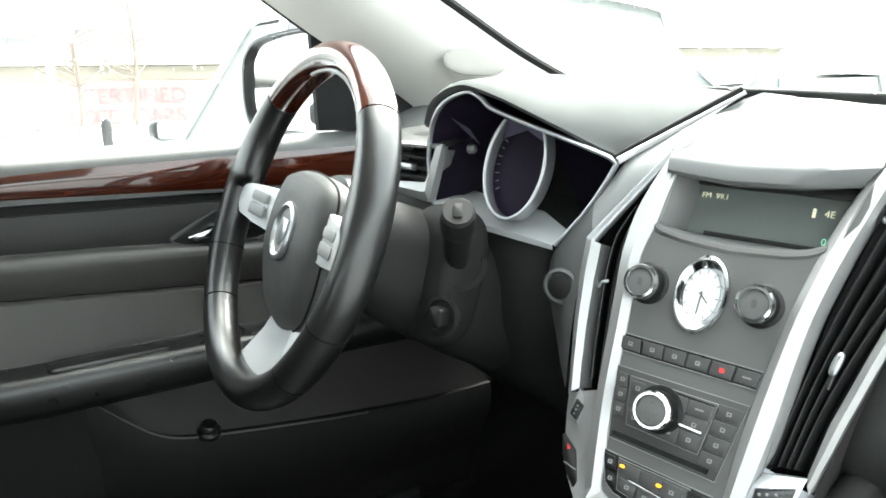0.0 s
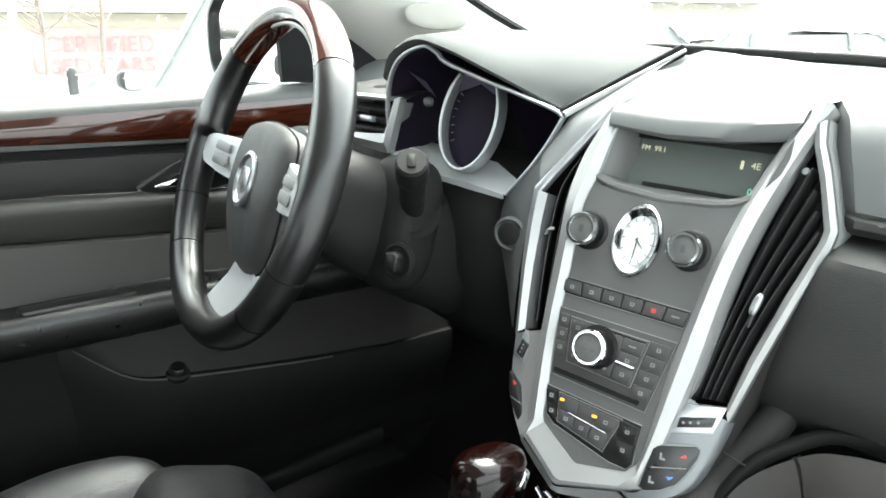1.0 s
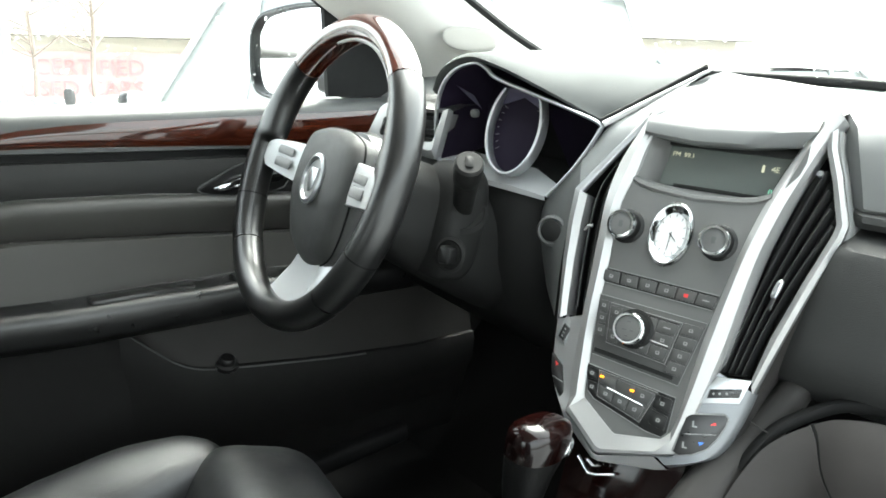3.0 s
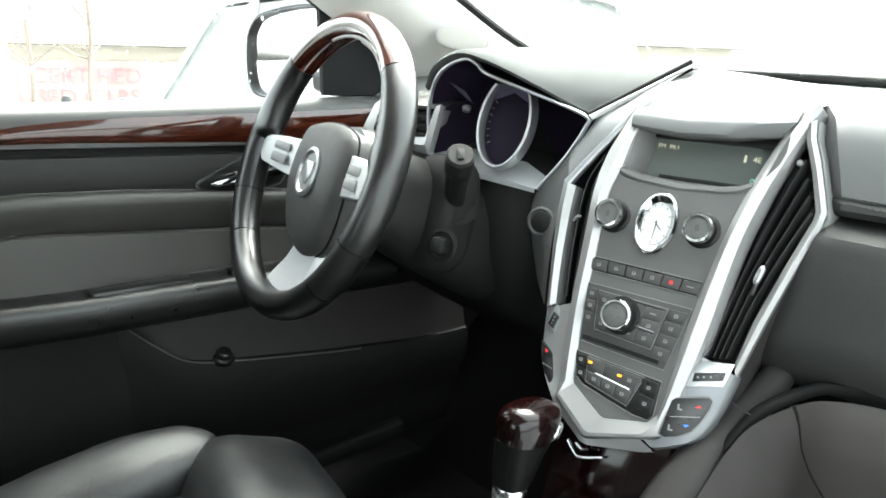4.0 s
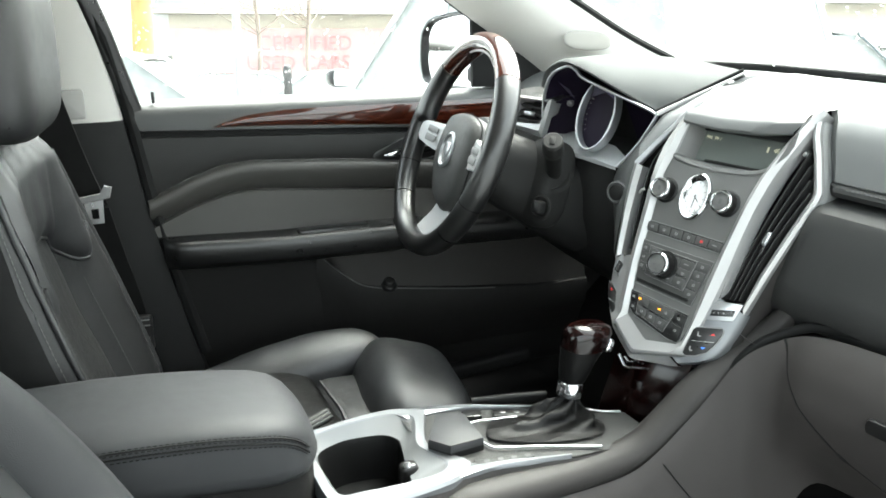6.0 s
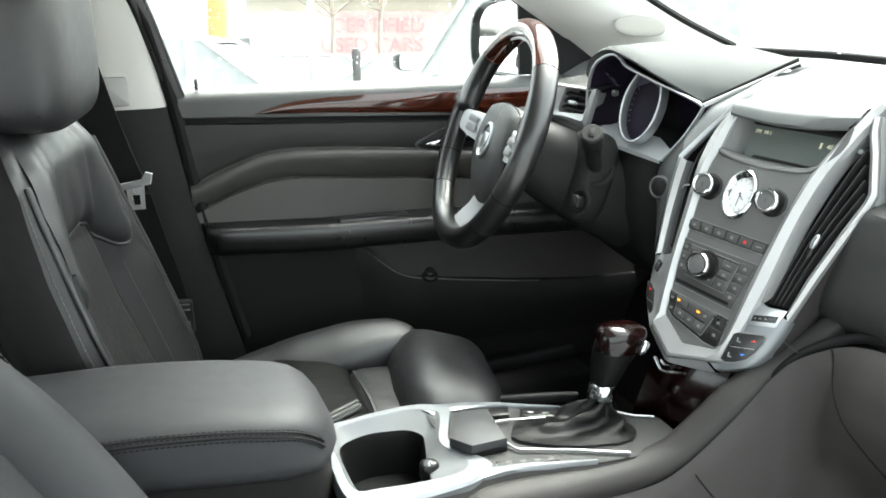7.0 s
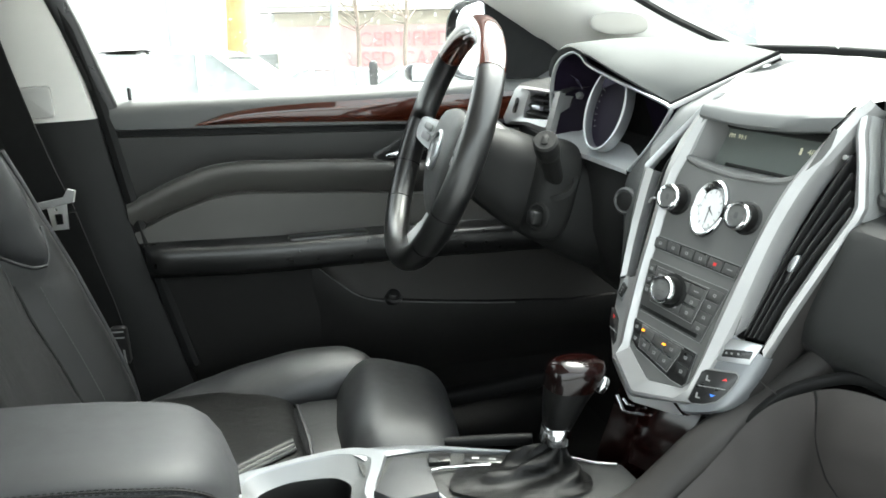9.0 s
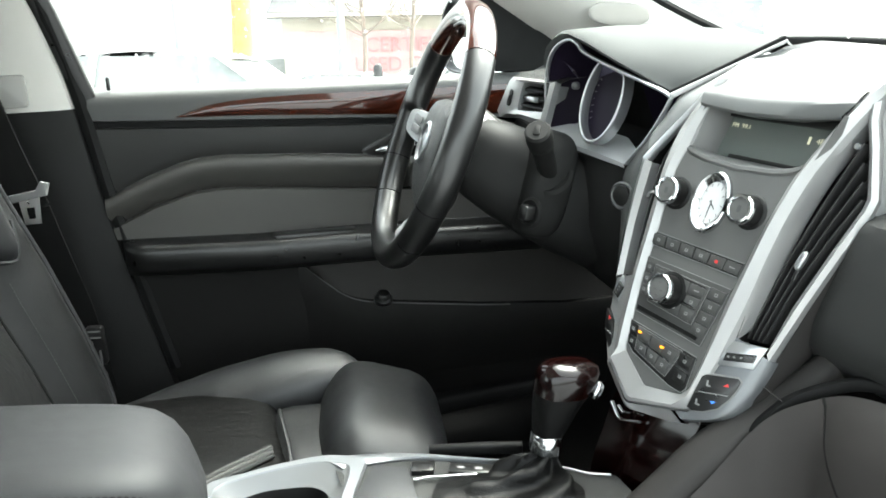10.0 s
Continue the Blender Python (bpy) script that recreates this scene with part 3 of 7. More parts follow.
part("lock_pin", turned([(0.0035, 0), (0.0035, 0.020), (0.002, 0.023), (0.0, 0.023)], pose(-0.739, 0.737, 1.146), 10), GLOSS_BLACK, door, "short black lock pin")
# black sail panel in the front corner of the window
rows = [[P(0.14, 0.672, 1.148), P(0.22, 0.69, 1.13)], [P(0.02, 0.690, 1.15), P(0.08, 0.70, 1.24)], [P(-0.03, 0.702, 1.15), P(-0.04, 0.70, 1.315)]]
part("sail_panel", sheet(rows, 0.012), RUBBER, door, "black corner panel behind the mirror")
part("window_frame", sweep([P(-0.778, 0.742, 1.13), P(-0.818, 0.72, 1.28), P(-0.905, 0.655, 1.55)], rounded(0.035, 0.03, 0.008), (0, 1, 0)), GLOSS_BLACK, door, "black door window frame")

# outside mirror
mirror = thing("side_mirror", "black outside mirror wet with rain at the driver's window", "mirror")
mm = frame_of(P(0.050, 0.93, 1.212), (0.34, -0.94, 0.0), (0.05, 0, 1))
mo = [(-0.125, 0.02), (-0.12, -0.05), (-0.09, -0.085), (0.02, -0.09), (0.115, -0.085), (0.12, 0.02), (0.115, 0.085), (0.03, 0.10), (-0.08, 0.082), (-0.115, 0.055)]
ms = [tuple(p[:2]) for p in smoothed([(*p, 0) for p in mo], 4, True)]
part("housing", loft([[mm @ P(p[0] * k, p[1] * k, c) for p in ms] for k, c in ((0.5, -0.09), (0.85, -0.07), (1.03, -0.03), (1.06, 0.0), (1.05, 0.012), (1.0, 0.014), (0.98, 0.002))]), GLOSS_BLACK, mirror)
part("mirror_glass", prism([(p[0] * 0.975, p[1] * 0.975) for p in ms], 0.004, mm, 0.001), MIRROR, mirror, "bright reflecting mirror glass")
part("arm", sweep([mm @ P(0.1, -0.06, -0.03), P(0.03, 0.78, 1.17), P(0.05, 0.72, 1.16)], rounded(0.06, 0.04, 0.012), (0, 0, 1)), GLOSS_BLACK, mirror)


# rain drops on the outside of the glass
def rain_on(glass, corners, count, seed, r0, r1):
    """Flattened drops strewn over a pane given by its four corners."""
    rnd = random.Random(seed)
    a, b, c, d = (P(*q) for q in corners)
    nrm = (b - a).cross(d - a).normalized()
    bm = bmesh.new()
    for i in range(count):
        u, v = rnd.random(), rnd.random()
        p = a.lerp(b, u).lerp(d.lerp(c, u), v)
        r = rnd.uniform(r0, r1) * (1.0 if rnd.random() < 0.8 else 1.8)
        m = frame_of(p, b - a, d - a)
        k = rnd.uniform(0.8, 1.6)
        rings = [[m @ P(r * q * math.cos(t), r * k * q * math.sin(t), h * r) for t in (math.pi * j / 4 for j in range(8))] for q, h in ((1.0, 0.0), (0.85, 0.35), (0.45, 0.55))]
        loft(rings, bm=bm)
    ob = part("rain_drops", bm, DROP, glass, "clear rain drops")
    ob["kind"] = "stuff"
    ob.visible_shadow = False


rain_on(windscreen, ((0.46, -0.60, 1.215), (0.46, 0.50, 1.215), (0.10, 0.50, 1.380), (0.10, -0.60, 1.380)), 560, 4, 0.0007, 0.0019)
rain_on(side_glass, ((-0.78, 0.777, 1.16), (0.06, 0.742, 1.16), (-0.22, 0.700, 1.40), (-0.86, 0.725, 1.40)), 420, 8, 0.0007, 0.0018)

# ---- dashboard ----
dash = thing("dashboard", "charcoal dashboard with a soft grey pad and stitched seam", "dashboard")


def bend(y):
    """How far the dashboard falls back towards the windscreen at its ends."""
    return 0.14 * max(0.0, (abs(y) - 0.15) / 0.6) ** 2


# passenger side, from the windscreen down to the glovebox
ys = [-0.132 - 0.60 * i / 24 for i in range(25)]
pad = [(0.465, 1.205), (0.30, 1.210), (0.18, 1.206), (0.140, 1.199), (0.118, 1.186), (0.106, 1.162), (0.098, 1.13), (0.092, 1.102), (0.095, 1.098)]
mid = [(0.094, 1.098), (0.088, 1.095), (0.086, 1.088), (0.092, 1.080), (0.125, 1.076)]
low = [(0.125, 1.076), (0.075, 1.066), (0.062, 1.060), (0.057, 1.050), (0.050, 1.00), (0.042, 0.955), (0.040, 0.935), (0.046, 0.905), (0.07, 0.875)]
edge_y = lambda z: lerp(z, (0.90, -0.116), (0.965, -0.133), (1.03, -0.152), (1.09, -0.168), (1.14, -0.152), (1.185, -0.134), (1.199, -0.112))
for nm, prof, mat, lab in (("upper_pad", pad, DASH_TOP, "soft grey pad"), ("seam_band", mid, SOFT, ""), ("lower_fascia", low, SOFT, "")):
    part(nm, loft([[P(x + (0.02 if i == 0 else bend(edge_y(z) - (0.732 + edge_y(z)) * i / 30)), edge_y(z) - (0.732 + edge_y(z)) * i / 30 if i else edge_y(z) + 0.006, z) for x, z in prof] for i in range(31)], closed=False), mat, dash, lab)
stitches([P(0.0865 + bend(y), y, 1.094) for y in ys if y < -0.19], (-1, 0, 0.3), dash)
stitches([P(0.0895 + bend(y), y, 1.1025) for y in ys if y < -0.19], (-1, 0, 0.1), dash)
# pad on the driver's side
rows = []
for i in range(21):
    y = 0.10 + 0.62 * i / 20
    rows.append([P(0.46 - 0.25 * max(0, y - 0.45), y, 1.20), P(0.30, y, 1.205), P(0.10 + 0.2 * bend(y), y, 1.175), P((0.12 if y < 0.40 else 0.045) + 0.25 * bend(y), y, 1.150), P((0.12 if y < 0.40 else 0.03) + 0.25 * bend(y), y, 1.10)])
part("driver_pad", loft(rows, closed=False), DASH_TOP, dash)
# instrument hood
hood_front = [P(-0.050, 0.386, 1.188), P(-0.057, 0.361, 1.219), P(-0.057, 0.31, 1.240), P(-0.053, 0.255, 1.233), P(-0.035, 0.19, 1.209), P(-0.002, 0.148, 1.184), P(0.017, 0.123, 1.170)]
hood_back = [P(0.24, 0.50, 1.205), P(0.24, 0.42, 1.222), P(0.24, 0.33, 1.230), P(0.23, 0.24, 1.234), P(0.21, 0.16, 1.233), P(0.170, 0.092, 1.235), P(0.133, 0.052, 1.235)]
rows = []
hf, hb = smoothed(hood_front, 4), smoothed(hood_back, 4)
for i, (a, b) in enumerate(zip(hf, hb)):
    flat = 1 - (i / (len(hf) - 1)) ** 6
    rows.append([a + P(0.03, 0, -0.012), a + P(0.004, 0, -0.005), a, a + P(0.006, 0, 0.005)] + [a.lerp(b, k) + P(0, 0, 0.010 * flat * math.sin(math.pi * k) + 0.004) for k in (0.12, 0.3, 0.5, 0.7, 0.9)] + [b, b + P(0.04, 0, -0.03)])
part("instrument_hood", loft(rows, closed=False), HOOD, dash, "grey padded instrument hood")
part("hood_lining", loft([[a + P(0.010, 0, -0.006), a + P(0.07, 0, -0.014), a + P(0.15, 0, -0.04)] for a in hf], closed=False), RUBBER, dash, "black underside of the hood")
ha, hz = P(0.012, 0.119, 1.163), P(0.131, 0.047, 1.235)
strip = [ha.lerp(hz, k / 6) + P(0, -0.002, 0.0015) for k in range(7)]
part("hood_edge_trim", sweep(strip, rounded(0.006, 0.008, 0.002), (0, 0, 1), scale=lambda s: 1.0 - 0.5 * s), SILVER, dash, "silver strip along the hood")
part("hood_shadow_gap", sweep([p + P(0.002, 0.006, 0.003) for p in strip], rounded(0.005, 0.008, 0.002), (0, 0, 1)), RUBBER, dash)
# fascia under the hood on the driver's side, knee panel
ysl = [0.165 + 0.535 * i / 20 for i in range(21)]
back = lambda y: 0.075 * max(0.0, 1 - (y - 0.165) / 0.075) ** 1.5
rows = [[P(x + back(y) + bend(y) * 0.5, y, z) for x, z in ((0.05, 1.10), (-0.005, 1.075), (-0.028, 1.06), (-0.034, 1.02), (-0.03, 0.95), (0.0, 0.86), (0.06, 0.80), (0.2, 0.78))] for y in ysl]
part("knee_panel", loft(rows, closed=False), COLUMN, dash, "dark panel over the driver's knees")
# lower passenger side: one warm grey skin, console side and glovebox lid parted by a curved seam
TOP = smoothed([(-0.50, -0.098, 0.632), (-0.36, -0.112, 0.640), (-0.219, -0.125, 0.649), (-0.163, -0.135, 0.676), (-0.096, -0.142, 0.735), (-0.060, -0.148, 0.777), (-0.038, -0.156, 0.812), (-0.009, -0.170, 0.845), (0.024, -0.205, 0.874), (0.034, -0.235, 0.886), (0.042, -0.28, 0.893), (0.052, -0.36, 0.897), (0.072, -0.46, 0.897), (0.11, -0.58, 0.893), (0.17, -0.73, 0.89)], 5)
NTOP = len(TOP) - 1


def skin(s, t):
    """Point of the grey skin: s from the console to the far door, t down from the upper edge."""
    k = s * NTOP
    i = min(int(k), NTOP - 1)
    p = TOP[i].lerp(TOP[i + 1], k - i)
    w = min(1.0, max(0.0, (s - 0.36) / 0.34))
    w = w * w * (3 - 2 * w)
    side = P(0.02 * t, -lerp(t, (0, 0), (0.06, 0.012), (0.3, 0.030), (1, 0.055)), 0)
    lid = P(-lerp(t, (0, 0.0), (0.06, 0.016), (0.2, 0.034), (0.42, 0.044), (0.65, 0.034), (1, -0.02)), -0.010 * t, 0)
    return p + side * (1 - w) + lid * w + P(0, 0, -t * lerp(w, (0, p.z - 0.40), (1, 0.24)))


seam_s = lambda t: 0.555 + 0.13 * t ** 0.8 + 0.20 * max(0.0, t - 0.15)
NT = 16
rows = [[skin(seam_s((j / NT) ** 1.3) * i / 44, (j / NT) ** 1.3) for j in range(NT + 1)] for i in range(45)]
rows.append([p + P(0.008, 0.002, -0.001) for p in rows[-1]])
part("console_cheek", loft(rows, closed=False), LID_GREY, dash, "warm grey side panel", 60)
rows = [[skin(seam_s((j / NT) ** 1.3) + 0.006 + (0.994 - seam_s((j / NT) ** 1.3)) * i / 40, (j / NT) ** 1.3) for j in range(NT + 1)] for i in range(41)]
rows.insert(0, [p + P(0.008, 0.001, 0.0) for p in rows[0]])
glove = part("glovebox_door", loft(rows, closed=False), LID_GREY, dash, "warm grey glovebox lid", 60)
part("lid_gap", sweep([skin(seam_s(t) + 0.003, t) + P(0.004, 0.001, 0) for t in (k / 20 for k in range(21))], rounded(0.008, 0.004, 0.001, 1), (-1, -0.5, 0)), RUBBER, dash)
# black strip standing in for the shadow between fascia and lid
part("lower_shadow_gap", sweep([skin(s, 0.0) + P(0.022, 0.004, 0.008) for s in (0.40 + 0.6 * k / 40 for k in range(41))], rounded(0.014, 0.014, 0.004, 2), (0, 0, 1)), RUBBER, dash)
part("latch", prism(rounded(0.06, 0.022, 0.008), 0.006, frame_of(skin(0.80, 0.36) + P(-0.001, 0, 0), (0.10, -1, 0), (0.0, 0, 1)), 0.002), GLOSS_BLACK, glove, "black glovebox latch")
part("cheek_seam", sweep([P(-0.013, -0.143, 0.862), P(-0.006, -0.152, 0.855), P(0.003, -0.164, 0.847)], circle(0.0010, 6), (0, 0, 1)), GREY_PANEL, dash)

# instrument cluster
cluster = thing("instrument_cluster", "dark instrument cluster with chrome rimmed gauges under the hood", "instrument cluster")
rim = [P(-0.044, 0.373, 1.085), P(-0.046, 0.381, 1.14), P(-0.050, 0.368, 1.188), P(-0.052, 0.341, 1.217), P(-0.050, 0.300, 1.232), P(-0.046, 0.278, 1.226), P(-0.042, 0.262, 1.214), P(-0.028, 0.20, 1.196), P(-0.004, 0.150, 1.178), P(0.012, 0.123, 1.165), P(0.013, 0.124, 1.152), P(0.004, 0.150, 1.106), P(-0.010, 0.184, 1.060)]
rs = smoothed(rim, 5)
part("outer_rim", sweep(rs, rounded(0.0040, 0.007, 0.0015), (1, 0, 0)), DARK_TRIM, cluster, "satin silver rim")
cen = sum((Vector(p) for p in rs), Vector()) / len(rs)
rows = [[p + P(0.004, 0, 0) for p in rs], [p.lerp(cen, 0.03) + P(0.035, 0, 0) for p in rs], [p.lerp(cen, 0.25) + P(0.068, 0, 0) for p in rs], [p.lerp(cen, 0.98) + P(0.072, 0, 0) for p in rs]]
part("gauge_face", loft(rows, closed=False), LENS, cluster, "black gauge face behind a lens")
part("cluster_housing", prism([(-0.155, -0.10), (0.135, -0.10), (0.135, 0.05), (0.06, 0.085), (-0.155, 0.085)], 0.004, frame_of(P(0.10, 0.25, 1.12), (0, -1, 0), (0, 0, 1))), RUBBER, cluster, "black housing behind the gauges")
gm = frame_of(P(-0.005, 0.248, 1.144), (0.16, -0.98, 0.0), (0.30, 0, 0.95))
bow = [(0.043 * math.sin(a), -0.066 * math.cos(a)) for a in (radians(-142 + 284 * k / 40) for k in range(41))]
gring = [(0.043 * math.cos(a), 0.066 * math.sin(a)) for a in (2 * math.pi * k / 40 for k in range(40))]
part("gauge_ring", sweep([gm @ P(a, b, 0.008) for a, b in bow], rounded(0.0046, 0.020, 0.0018), gm.to_3x3() @ P(0, 0, 1)), CHROME_SATIN, cluster, "bright bow round the main gauge")
# violet facets added for the reflections in the gauge lens
part("gauge_glint", loft([[gm @ P(-0.040, 0.046, 0.010), gm @ P(0.0, 0.062, 0.016), gm @ P(0.038, 0.050, 0.012)], [gm @ P(-0.036, 0.030, 0.004), gm @ P(0.0, 0.044, 0.004), gm @ P(0.034, 0.028, 0.004)]], closed=False), GLINT, cluster, "violet facet painted as a reflection in the gauge lens")
part("side_gauge_glint", loft([[P(-0.034, 0.352, 1.198), P(-0.030, 0.318, 1.186)], [P(-0.026, 0.330, 1.180), P(-0.022, 0.306, 1.166)]], closed=False), GLINT, cluster, "violet facet painted as a reflection over the small gauge")
part("trip_pin", pillow((0.012, 0.014, 0.012), pose(-0.026, 0.318, 1.160), 0.8, 0.8, 12, 8), SWITCH, cluster, "small grey reset pin")
part("gauge_dial", prism([(a * 0.96, b * 0.96) for a, b in gring], 0.002, gm), LENS, cluster)
for k in range(23):
    a = radians(-125 + 250 * k / 22)
    part("dial_tick", prism(rounded(0.0008, 0.004 if k % 2 else 0.006, 0.0003, 1), 0.0006, gm @ pose(0.034 * math.sin(a), 0.053 * math.cos(a), 0.003, 0, 0, -math.degrees(a))), MARK, cluster)
part("cluster_tray", loft([[P(-0.046, 0.374, 1.080), P(-0.042, 0.30, 1.066), P(-0.028, 0.235, 1.060), P(-0.012, 0.186, 1.054)], [P(-0.048, 0.374, 1.086), P(-0.044, 0.30, 1.073), P(-0.030, 0.235, 1.069), P(-0.013, 0.186, 1.060)], [P(0.02, 0.385, 1.096), P(0.02, 0.29, 1.090), P(0.022, 0.235, 1.088), P(0.012, 0.180, 1.072)]], closed=False), SPOKE, cluster, "satin tray below the gauges")
# side air vent by the door
vent = thing("air_vent", "black side air vent with slats in a silver surround", "air vent", "dashboard air vents")
vm = frame_of(P(-0.055, 0.456, 1.120), (0.12, -0.99, 0.0), (0.15, 0, 1))
vo = [(-0.076, -0.024), (-0.047, 0.032), (-0.034, 0.040), (0.098, 0.043), (0.084, -0.034), (0.072, -0.034), (0.0, -0.027), (-0.064, -0.035)]
vi = [(-0.003, -0.006), (0.004, 0.024), (0.009, 0.033), (0.089, 0.036), (0.077, -0.006), (0.075, -0.009), (0.03, -0.013), (-0.001, -0.015)]
mids = [((a + c) / 2, (b + d) / 2) for (a, b), (c, d) in zip(vo, vi)]
part("surround", loft([[vm @ P(*q, c) for q in ring] for ring, c in ((vo, -0.008), (vo, 0.004), (mids, 0.0105), (vi, 0.007), (vi, -0.03))], cap=False), SILVER, vent, "silver surround with a swept end", 30)
part("duct", prism(vi, 0.002, vm @ pose(0, 0, -0.032)), GLOSS_BLACK, vent)
for k in range(3):
    part("slat", prism(rounded(0.084, 0.013, 0.003, 2), 0.003, vm @ pose(0.040 + 0.003 * k, -0.004 + 0.0135 * k, -0.004, -62, 0, 0), 0.001), SLAT, vent)
part("tab", prism(rounded(0.026, 0.009, 0.003), 0.010, vm @ pose(0.038, 0.008, 0.0), 0.003), CHROME_SATIN, vent, "silver tab")
part("wheel_slot", prism(rounded(0.010, 0.030, 0.005, 4), 0.0112, vm @ pose(-0.027, 0.004, 0, 0, 0, -16), base=0.0), VENT_BLACK, vent, "black slot for the thumbwheel")
part("thumbwheel", turned([(0.011, -0.003), (0.0125, 0), (0.011, 0.003)], vm @ pose(-0.027, 0.004, 0.0015, 0, 90, -16), 24), GLOSS_BLACK, vent)
# shelf between the vent and the pad, with the outlets for the side window
shelf = lambda u, v: vm @ P(-0.040 + 0.150 * u, lerp(v, (0, 0.041), (0.25, 0.049), (0.6, 0.058), (1, 0.070)), lerp(v, (0, 0.002), (0.25, -0.016), (0.6, -0.055), (1, -0.12)))
part("vent_shelf", loft([[shelf(i / 12, j / 8) for j in range(9)] for i in range(13)], closed=False), SOFT, dash, "charcoal shelf over the side vent")
for k in range(4):
    u = 0.34 + 0.15 * k
    part("window_outlet", loft([[shelf(u, v) + P(0, 0, 0.0012), shelf(u + 0.11, v) + P(0, 0, 0.0012)] for v in (0.30, 0.42, 0.54)], closed=False), VENT_BLACK, dash, "dark outlet for the side window")

# ---- steering wheel and column ----
wheel = thing("steering_wheel", "three-spoke steering wheel in black leather and lacquered wood", "steering wheel")
TH = radians(21.7)
TURN = radians(-7.9)
wm = Matrix.Translation((-0.250, 0.385, 1.0864)) @ Matrix.Rotation(TURN, 4, "Z") @ frame_of(P(0, 0, 0), (0, -1, 0), (math.sin(TH), 0, math.cos(TH)))
R = 0.2005
tube = [(0.0205 * math.cos(a) * (1.0 if math.cos(a) > 0 else 0.95), 0.0225 * math.sin(a)) for a in (2 * math.pi * k / 18 for k in range(18))]


def rim_arc(a0, a1, n, k=1.0):
    """Part of the rim, angles in degrees clockwise from the top."""
    path = [wm @ P(R * math.sin(radians(a0 + (a1 - a0) * i / n)), R * math.cos(radians(a0 + (a1 - a0) * i / n)), 0) for i in range(n + 1)]
    return sweep(path, [(x * k, y * k) for x, y in tube], wm.to_3x3() @ P(0, 0, 1))


part("wood_rim_top", rim_arc(-46, 46, 36), WOOD, wheel, "lacquered wood upper rim")
for s, nm in ((-1, "leather_rim_left"), (1, "leather_rim_right")):
    rings = []
    for i in range(45):
        a = 46.6 + 87.4 * i / 44
        grip = lerp(a, (50, 0.0), (66, 0.45), (78, 1.0), (82, 0.95), (86, 0.0))
        d = P(s * math.sin(radians(a)), math.cos(radians(a)), 0)
        rings.append([wm @ (d * (R - 1.02 * x * (1 + 0.85 * grip * (x > 0))) + P(0, 0, 1.02 * y)) for x, y in tube])
    part(nm, loft(rings), RIM_LEATHER, wheel, "black leather rim with a thumb rest")
part("leather_rim_bottom", rim_arc(134.6, 225.4, 30, 1.01), RIM_LEATHER, wheel)
for a in (-112, 112):
    part("rim_seam", rim_arc(a, a + 0.6, 1, 1.035), RUBBER, wheel)
for s in (-1, 1):
    st = []
    for i in range(40):
        a = radians(s * (95 + 36 * i / 39))
        st.append(wm @ P((R - 0.0200) * math.sin(a), (R - 0.0200) * math.cos(a), 0.006))
    stitches(st, wm.to_3x3() @ P(0, 0, 1), wheel, 0.004, 0.003, 0.0016)
trim_arc = [wm @ P((R - 0.0190) * math.sin(radians(a)), (R - 0.0190) * math.cos(radians(a)), 0.0095) for a in range(-16, 131, 4)]
part("rim_trim", sweep(trim_arc, circle(0.0022, 8), wm.to_3x3() @ P(0, 0, 1)), SILVER, wheel, "thin silver line inside the rim")
hubo = [(-0.076, 0.042), (-0.052, 0.058), (0.0, 0.064), (0.052, 0.058), (0.076, 0.042), (0.084, 0.0), (0.077, -0.060), (0.052, -0.108), (0.0, -0.126), (-0.052, -0.108), (-0.077, -0.060), (-0.084, 0.0)]
hs = [tuple(p[:2]) for p in smoothed([(*p, 0) for p in hubo], 4, True)]
dish = lambda y: 0.16 * min(0.0, y + 0.03)
part("hub_pad", loft([[wm @ P(p[0] * k, p[1] * k, c + dish(p[1] * k)) for p in hs] for k, c in ((0.8, -0.06), (0.98, -0.042), (1.02, -0.024), (1.0, -0.014), (0.93, -0.006), (0.80, -0.001), (0.5, 0.002), (0.05, 0.003))]), HUB, wheel, "charcoal airbag cover", 60)
part("hub_seam", sweep([wm @ P(p[0] * 1.012, p[1] * 1.012, -0.019 + dish(p[1])) for p in hs], circle(0.0016, 6), wm.to_3x3() @ P(0, 0, 1), closed=True), RUBBER, wheel)
EMB = wm @ pose(0.0, -0.012, 0.001) @ Matrix.Diagonal((0.92, 1.12, 1, 1))
part("emblem_ring", turned([(0.0315, 0.0), (0.0315, 0.004), (0.0275, 0.006), (0.0245, 0.003), (0.024, 0.0)], EMB, 32), CHROME_SATIN, wheel, "chrome ring")
part("emblem_field", turned([(0.024, 0.0), (0.024, 0.0022), (0.0, 0.0022)], EMB, 28), GRIP, wheel)
part("emblem", prism([(-0.012, 0.013), (0.012, 0.013), (0.013, 0.0), (0.008, -0.010), (0.0, -0.016), (-0.008, -0.010), (-0.013, 0.0)], 0.004, EMB, 0.001), CHROME_SATIN, wheel, "plain shield badge")
